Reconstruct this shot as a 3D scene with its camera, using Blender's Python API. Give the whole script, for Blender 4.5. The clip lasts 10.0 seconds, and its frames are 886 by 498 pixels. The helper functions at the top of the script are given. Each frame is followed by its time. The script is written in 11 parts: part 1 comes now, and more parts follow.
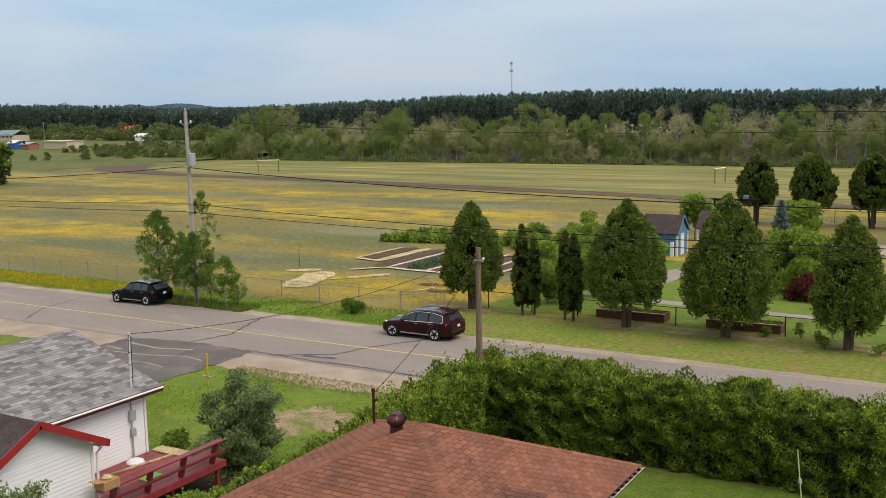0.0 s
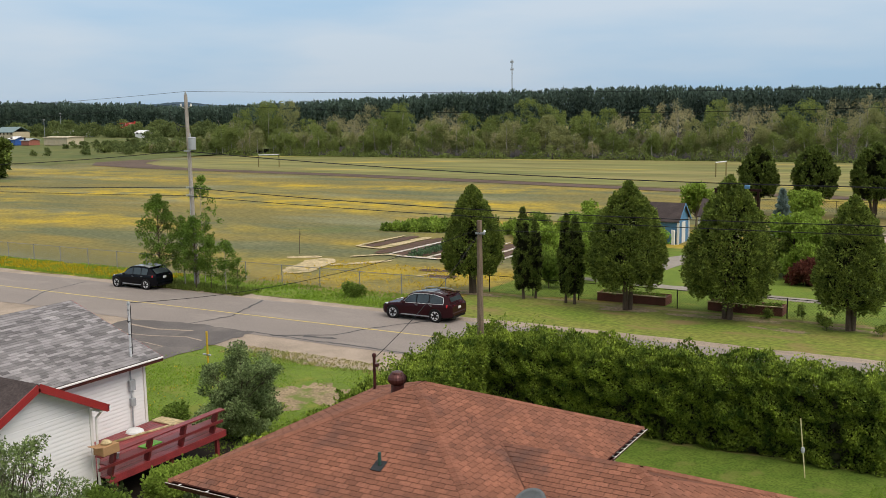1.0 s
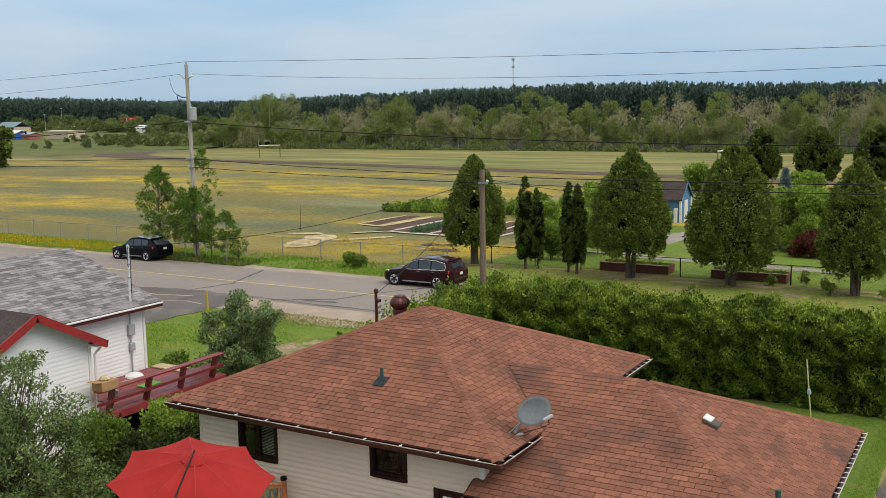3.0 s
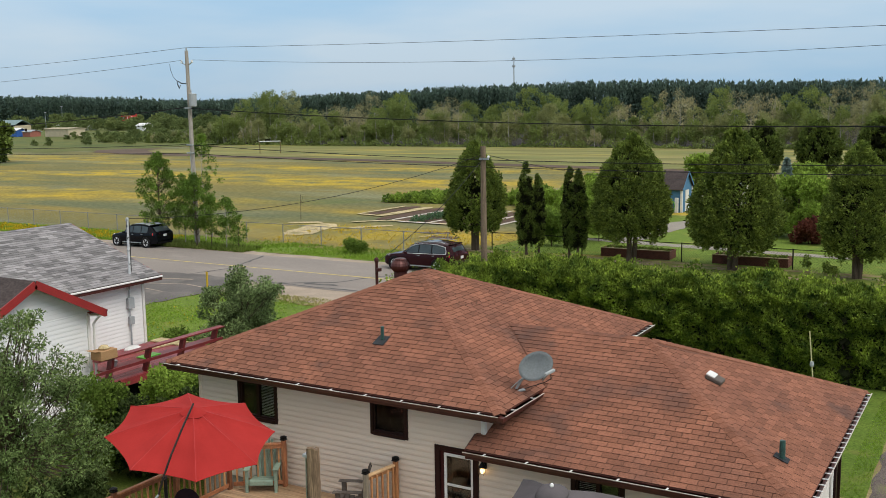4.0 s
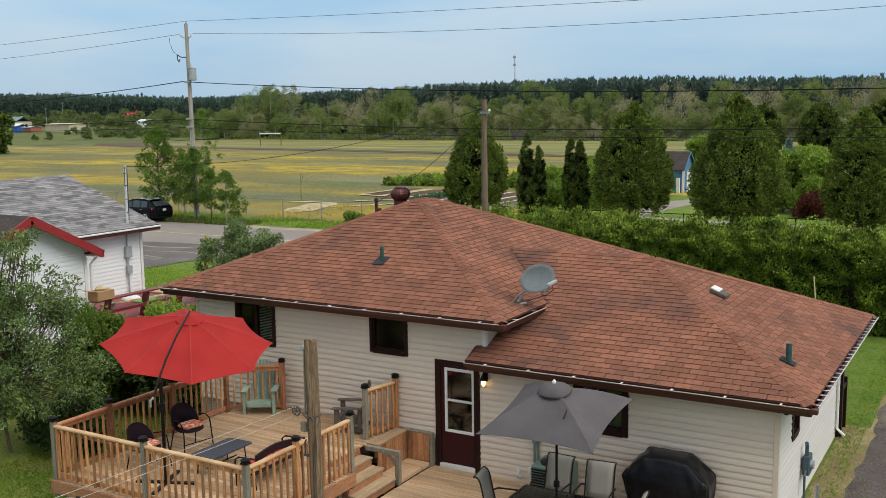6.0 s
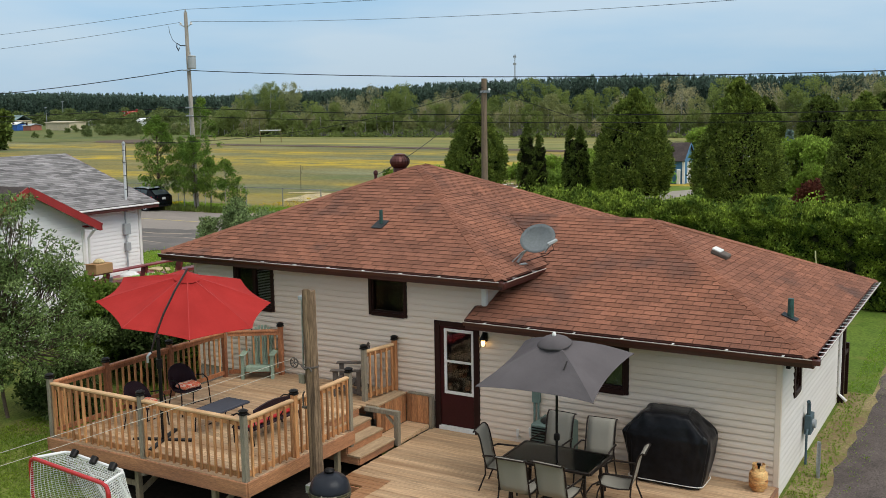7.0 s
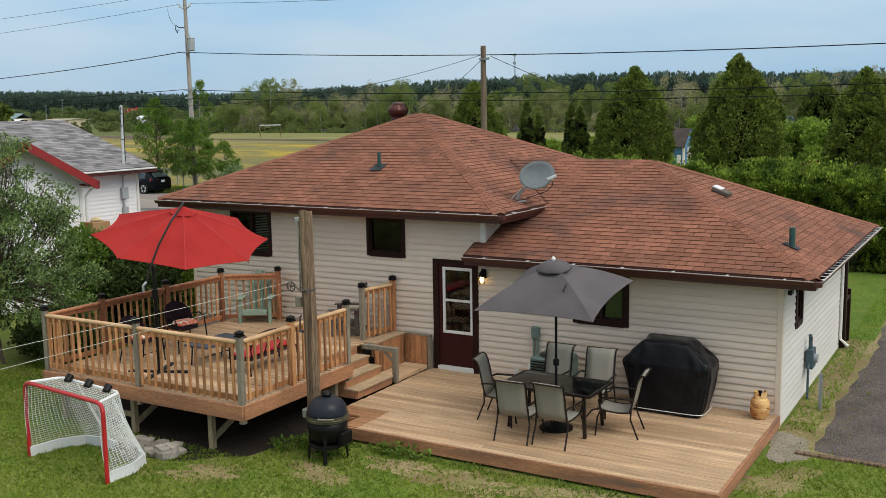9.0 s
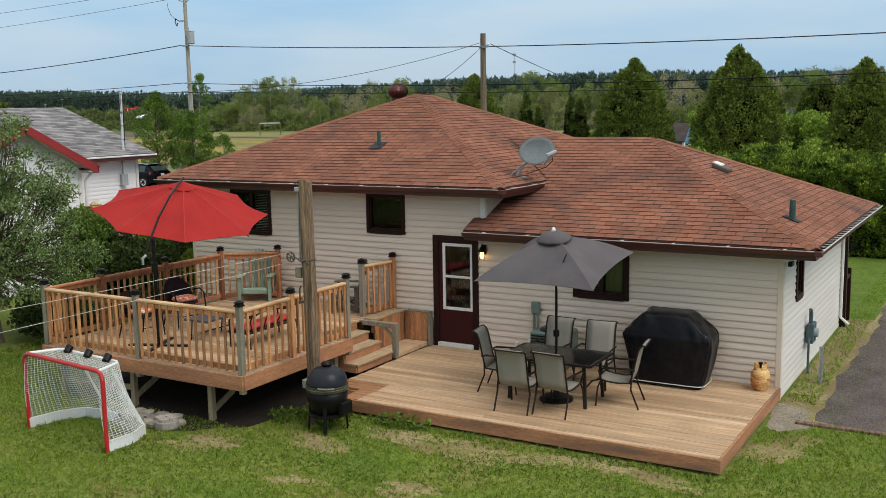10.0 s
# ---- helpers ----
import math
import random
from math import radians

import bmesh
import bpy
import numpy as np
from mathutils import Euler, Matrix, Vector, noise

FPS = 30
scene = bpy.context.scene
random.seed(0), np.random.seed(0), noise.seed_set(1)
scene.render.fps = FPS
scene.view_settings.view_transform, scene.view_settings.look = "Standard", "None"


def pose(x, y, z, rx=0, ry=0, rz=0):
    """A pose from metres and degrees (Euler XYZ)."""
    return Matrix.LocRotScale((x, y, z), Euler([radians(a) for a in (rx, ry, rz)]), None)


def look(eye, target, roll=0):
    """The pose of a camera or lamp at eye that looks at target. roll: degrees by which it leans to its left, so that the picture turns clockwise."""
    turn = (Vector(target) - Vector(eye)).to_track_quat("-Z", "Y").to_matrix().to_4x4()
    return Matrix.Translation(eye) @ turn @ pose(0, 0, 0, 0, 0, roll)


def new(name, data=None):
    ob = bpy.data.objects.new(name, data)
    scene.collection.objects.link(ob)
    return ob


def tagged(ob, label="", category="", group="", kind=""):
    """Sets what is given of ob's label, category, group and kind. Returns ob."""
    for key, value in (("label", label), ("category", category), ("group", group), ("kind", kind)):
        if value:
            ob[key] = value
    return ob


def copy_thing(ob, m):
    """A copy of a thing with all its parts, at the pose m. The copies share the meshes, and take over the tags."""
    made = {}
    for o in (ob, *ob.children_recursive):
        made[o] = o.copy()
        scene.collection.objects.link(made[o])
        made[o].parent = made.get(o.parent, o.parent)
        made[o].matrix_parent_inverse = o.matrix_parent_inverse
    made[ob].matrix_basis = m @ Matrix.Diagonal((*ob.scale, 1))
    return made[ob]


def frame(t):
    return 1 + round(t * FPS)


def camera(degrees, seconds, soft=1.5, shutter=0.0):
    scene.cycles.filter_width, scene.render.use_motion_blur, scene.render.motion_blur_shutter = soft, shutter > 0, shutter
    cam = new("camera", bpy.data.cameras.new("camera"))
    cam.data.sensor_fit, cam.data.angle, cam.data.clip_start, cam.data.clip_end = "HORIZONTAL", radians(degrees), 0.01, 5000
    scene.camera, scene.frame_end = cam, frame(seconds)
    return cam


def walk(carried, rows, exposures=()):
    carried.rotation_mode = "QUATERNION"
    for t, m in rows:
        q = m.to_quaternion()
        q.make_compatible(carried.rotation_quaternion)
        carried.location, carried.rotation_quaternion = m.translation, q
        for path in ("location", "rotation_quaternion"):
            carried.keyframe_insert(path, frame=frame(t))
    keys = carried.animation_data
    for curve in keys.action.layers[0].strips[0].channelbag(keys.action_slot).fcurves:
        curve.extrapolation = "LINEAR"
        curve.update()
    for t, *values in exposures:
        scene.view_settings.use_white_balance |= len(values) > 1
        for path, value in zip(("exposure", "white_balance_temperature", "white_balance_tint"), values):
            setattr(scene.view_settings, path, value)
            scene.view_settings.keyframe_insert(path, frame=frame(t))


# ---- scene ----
from collections import defaultdict

# camera: a drone that sinks behind the house; world axes follow the house (x along its rear wall, z = 0 on the lower deck)
EXPOSURE = -0.3
cam = camera(48.7, 10.0, 0.87)
ROWS = [
    (0.0, 3.338, -16.165, 12.736, 30.270, -8.125, -1.061),
    (0.5, 3.313, -16.172, 12.204, 30.279, -8.144, -1.024),
    (1.0, 3.286, -16.176, 11.689, 30.289, -8.159, -0.989),
    (1.5, 3.259, -16.179, 11.189, 30.299, -8.170, -0.959),
    (2.0, 3.231, -16.180, 10.701, 30.311, -8.177, -0.931),
    (2.5, 3.205, -16.179, 10.224, 30.322, -8.182, -0.907),
    (3.0, 3.181, -16.176, 9.754, 30.334, -8.184, -0.887),
    (3.5, 3.159, -16.171, 9.290, 30.346, -8.183, -0.870),
    (4.0, 3.140, -16.165, 8.830, 30.357, -8.182, -0.856),
    (4.5, 3.124, -16.157, 8.375, 30.369, -8.179, -0.846),
    (5.0, 3.111, -16.149, 7.927, 30.379, -8.175, -0.839),
    (5.5, 3.102, -16.140, 7.488, 30.389, -8.171, -0.835),
    (6.0, 3.096, -16.131, 7.063, 30.398, -8.167, -0.835),
    (6.5, 3.093, -16.124, 6.657, 30.405, -8.163, -0.839),
    (7.0, 3.094, -16.118, 6.276, 30.412, -8.160, -0.846),
    (7.5, 3.097, -16.115, 5.923, 30.417, -8.157, -0.856),
    (8.0, 3.102, -16.115, 5.603, 30.420, -8.155, -0.869),
    (8.5, 3.109, -16.120, 5.316, 30.421, -8.155, -0.887),
    (9.0, 3.117, -16.131, 5.061, 30.420, -8.156, -0.907),
    (9.5, 3.125, -16.149, 4.828, 30.417, -8.158, -0.931),
    (10.0, 3.132, -16.175, 4.606, 30.411, -8.162, -0.958),
]
walk(cam, [(t, pose(x, y, z, 0, 0, yaw) @ pose(0, 0, 0, 90 + pitch, 0, 0) @ pose(0, 0, 0, 0, 0, roll)) for t, x, y, z, yaw, pitch, roll in ROWS],
     exposures=((0.0, EXPOSURE, 6680, 13), (2.5, EXPOSURE, 6550, 10), (4.5, EXPOSURE, 6350, 8), (7.0, EXPOSURE, 6280, 7), (10.0, EXPOSURE, 6280, 7)))

# ---- sky and sun: bright, thinly overcast ----
SUN_ELEVATION, SUN_AZIMUTH = 50.0, 102.0
world = bpy.data.worlds.new("sky")
scene.world = world
world.use_nodes = True
wn, wl = world.node_tree.nodes, world.node_tree.links
wn.clear()
sky = wn.new("ShaderNodeTexSky")
sky.sky_type, sky.sun_disc = "NISHITA", False
sky.sun_elevation, sky.sun_rotation = radians(SUN_ELEVATION), radians(SUN_AZIMUTH)
sky.air_density, sky.dust_density, sky.ozone_density = 1.0, 2.0, 1.5
coords = wn.new("ShaderNodeTexCoord")
stretch = wn.new("ShaderNodeMapping")
stretch.inputs["Scale"].default_value = (1.4, 1.4, 7.0)
stretch.inputs["Location"].default_value = (0.35, 0.1, 0.25)
cloud = wn.new("ShaderNodeTexNoise")
cloud.inputs["Scale"].default_value, cloud.inputs["Detail"].default_value, cloud.inputs["Roughness"].default_value = 1.5, 5.0, 0.5
ramp = wn.new("ShaderNodeMapRange")
for key, value in (("From Min", 0.40), ("From Max", 0.62), ("To Min", 0.0), ("To Max", 1.0)):
    ramp.inputs[key].default_value = value
# thin cloud: pale blue where it is thin, whiter where it is thick, and brighter towards the zenith
thin = wn.new("ShaderNodeMix")
thin.data_type = "RGBA"
thin.inputs["A"].default_value, thin.inputs["B"].default_value = (4.5, 6.85, 9.2, 1), (6.55, 7.95, 9.3, 1)
up = wn.new("ShaderNodeSeparateXYZ")
rise = wn.new("ShaderNodeMapRange")
for key, value in (("From Min", 0.0), ("From Max", 1.0), ("To Min", 1.04), ("To Max", 2.1)):
    rise.inputs[key].default_value = value
whiter = wn.new("ShaderNodeMix")
whiter.data_type = "RGBA"
whiter.inputs["B"].default_value = (7.6, 7.6, 7.5, 1)
soft_rise = wn.new("ShaderNodeMapRange")
for key, value in (("From Min", 0.10), ("From Max", 0.55), ("To Min", 0.0), ("To Max", 1.0)):
    soft_rise.inputs[key].default_value = value
bright = wn.new("ShaderNodeVectorMath")
bright.operation = "SCALE"
veil = wn.new("ShaderNodeMix")
veil.data_type = "RGBA"
veil.inputs["Factor"].default_value = 0.85
out_bg, out_world = wn.new("ShaderNodeBackground"), wn.new("ShaderNodeOutputWorld")
out_bg.inputs["Strength"].default_value = 0.10
wl.new(coords.outputs["Generated"], stretch.inputs["Vector"])
wl.new(stretch.outputs["Vector"], cloud.inputs["Vector"])
wl.new(cloud.outputs["Fac"], ramp.inputs["Value"])
wl.new(ramp.outputs["Result"], thin.inputs["Factor"])
wl.new(coords.outputs["Generated"], up.inputs["Vector"])
wl.new(up.outputs["Z"], rise.inputs["Value"])
wl.new(up.outputs["Z"], soft_rise.inputs["Value"])
wl.new(soft_rise.outputs["Result"], whiter.inputs["Factor"])
wl.new(thin.outputs["Result"], whiter.inputs["A"])
wl.new(whiter.outputs["Result"], bright.inputs[0])
wl.new(rise.outputs["Result"], bright.inputs["Scale"])
wl.new(sky.outputs["Color"], veil.inputs["A"])
wl.new(bright.outputs["Vector"], veil.inputs["B"])
wl.new(veil.outputs["Result"], out_bg.inputs["Color"])
wl.new(out_bg.outputs["Background"], out_world.inputs["Surface"])

sun_data = bpy.data.lights.new("sun", "SUN")
sun_data.energy, sun_data.angle, sun_data.color = 2.6, radians(40), (1.0, 0.95, 0.88)
sun = new("sun", sun_data)
az, el = radians(SUN_AZIMUTH), radians(SUN_ELEVATION)
sun.matrix_world = look((math.sin(az) * math.cos(el) * 50, math.cos(az) * math.cos(el) * 50, math.sin(el) * 50), (0, 0, 0))


# ---- materials ----
def surface(name, c1, c2=None, rough=0.7, metal=0.0, coarse=1.5, fine=25.0, grain=0.25, bump=0.15, stretch=(1, 1, 1),
            per="", spread=0.25, through_light=0.0, coat=0.0, spots=None):
    """A procedural surface in world metres: two colours mixed by a coarse noise, darkened by a fine one, with a fine relief.
    per: 'object' or 'island' varies the brightness piece by piece."""
    m = bpy.data.materials.new(name)
    m.use_nodes = True
    n, l = m.node_tree.nodes, m.node_tree.links
    bsdf = n["Principled BSDF"]
    c2 = c2 or tuple(0.75 * c for c in c1)
    geo, mp = n.new("ShaderNodeNewGeometry"), n.new("ShaderNodeMapping")
    mp.inputs["Scale"].default_value = stretch
    l.new(geo.outputs["Position"], mp.inputs["Vector"])
    big, small = n.new("ShaderNodeTexNoise"), n.new("ShaderNodeTexNoise")
    for node, scale in ((big, coarse), (small, fine)):
        node.inputs["Scale"].default_value, node.inputs["Detail"].default_value = scale, 4.0
        l.new(mp.outputs["Vector"], node.inputs["Vector"])
    contrast = n.new("ShaderNodeMapRange")
    contrast.inputs["From Min"].default_value, contrast.inputs["From Max"].default_value = 0.32, 0.68
    l.new(big.outputs["Fac"], contrast.inputs["Value"])
    two = n.new("ShaderNodeMix")
    two.data_type = "RGBA"
    two.inputs["A"].default_value, two.inputs["B"].default_value = (*c1, 1), (*c2, 1)
    l.new(contrast.outputs["Result"], two.inputs["Factor"])
    shade = n.new("ShaderNodeMapRange")
    shade.inputs["From Min"].default_value, shade.inputs["From Max"].default_value = 0.3, 0.7
    shade.inputs["To Min"].default_value, shade.inputs["To Max"].default_value = 1 - grain, 1 + grain
    l.new(small.outputs["Fac"], shade.inputs["Value"])
    factor = shade.outputs["Result"]
    if per:
        if per == "object":
            src = n.new("ShaderNodeObjectInfo").outputs["Random"]
        else:
            src = geo.outputs["Random Per Island"]
        vary = n.new("ShaderNodeMapRange")
        vary.inputs["To Min"].default_value, vary.inputs["To Max"].default_value = 1 - spread, 1 + spread
        l.new(src, vary.inputs["Value"])
        times = n.new("ShaderNodeMath")
        times.operation = "MULTIPLY"
        l.new(factor, times.inputs[0]), l.new(vary.outputs["Result"], times.inputs[1])
        factor = times.outputs[0]
    scaled = n.new("ShaderNodeVectorMath")
    scaled.operation = "SCALE"
    l.new(two.outputs["Result"], scaled.inputs[0]), l.new(factor, scaled.inputs["Scale"])
    colour = scaled.outputs["Vector"]
    if spots:
        spot_colour, spot_scale, low, high = spots
        sn, sr, sm = n.new("ShaderNodeTexNoise"), n.new("ShaderNodeMapRange"), n.new("ShaderNodeMix")
        sn.inputs["Scale"].default_value, sn.inputs["Detail"].default_value = spot_scale, 6.0
        l.new(mp.outputs["Vector"], sn.inputs["Vector"])
        sr.inputs["From Min"].default_value, sr.inputs["From Max"].default_value = low, high
        l.new(sn.outputs["Fac"], sr.inputs["Value"])
        sm.data_type = "RGBA"
        sm.inputs["B"].default_value = (*spot_colour, 1)
        l.new(sr.outputs["Result"], sm.inputs["Factor"]), l.new(colour, sm.inputs["A"])
        colour = sm.outputs["Result"]
    l.new(colour, bsdf.inputs["Base Color"])
    bsdf.inputs["Roughness"].default_value, bsdf.inputs["Metallic"].default_value = rough, metal
    bsdf.inputs["Coat Weight"].default_value = coat
    if rough >= 0.84 or max(c1) < 0.06:
        bsdf.inputs["Specular IOR Level"].default_value = 0.15
    if bump:
        relief = n.new("ShaderNodeBump")
        relief.inputs["Strength"].default_value, relief.inputs["Distance"].default_value = bump, 0.01
        l.new(small.outputs["Fac"], relief.inputs["Height"])
        l.new(relief.outputs["Normal"], bsdf.inputs["Normal"])
    if through_light:
        leaf, both = n.new("ShaderNodeBsdfTranslucent"), n.new("ShaderNodeMixShader")
        both.inputs["Fac"].default_value = through_light
        l.new(colour, leaf.inputs["Color"])
        l.new(bsdf.outputs["BSDF"], both.inputs[1]), l.new(leaf.outputs["BSDF"], both.inputs[2])
        l.new(both.outputs["Shader"], n["Material Output"].inputs["Surface"])
    return m


def foliage(name, c1, c2, spread=0.35, coarse=0.9, through_light=0.45):
    m = surface(name, c1, c2, rough=0.75, coarse=coarse, fine=9.0, grain=0.2, bump=0, per="island", spread=spread, through_light=through_light)
    m.node_tree.nodes["Principled BSDF"].inputs["Specular IOR Level"].default_value = 0.08
    return m


def glass(name, tint=(0.9, 0.93, 0.92), rough=0.02, ior=1.28):
    """Window glass: clear, with mirror gloss that grows at a slant."""
    m = bpy.data.materials.new(name)
    m.use_nodes = True
    n, l = m.node_tree.nodes, m.node_tree.links
    clear, gloss, both, slant = n.new("ShaderNodeBsdfTransparent"), n.new("ShaderNodeBsdfGlossy"), n.new("ShaderNodeMixShader"), n.new("ShaderNodeFresnel")
    clear.inputs["Color"].default_value = (*tint, 1)
    gloss.inputs["Roughness"].default_value = rough
    slant.inputs["IOR"].default_value = ior
    l.new(slant.outputs["Fac"], both.inputs["Fac"])
    l.new(clear.outputs["BSDF"], both.inputs[1]), l.new(gloss.outputs["BSDF"], both.inputs[2])
    l.new(both.outputs["Shader"], n["Material Output"].inputs["Surface"])
    return m


def lamp_glow(name, colour, strength):
    m = bpy.data.materials.new(name)
    m.use_nodes = True
    b = m.node_tree.nodes["Principled BSDF"]
    b.inputs["Emission Color"].default_value, b.inputs["Emission Strength"].default_value = (*colour, 1), strength
    b.inputs["Base Color"].default_value = (*colour, 1)
    return m


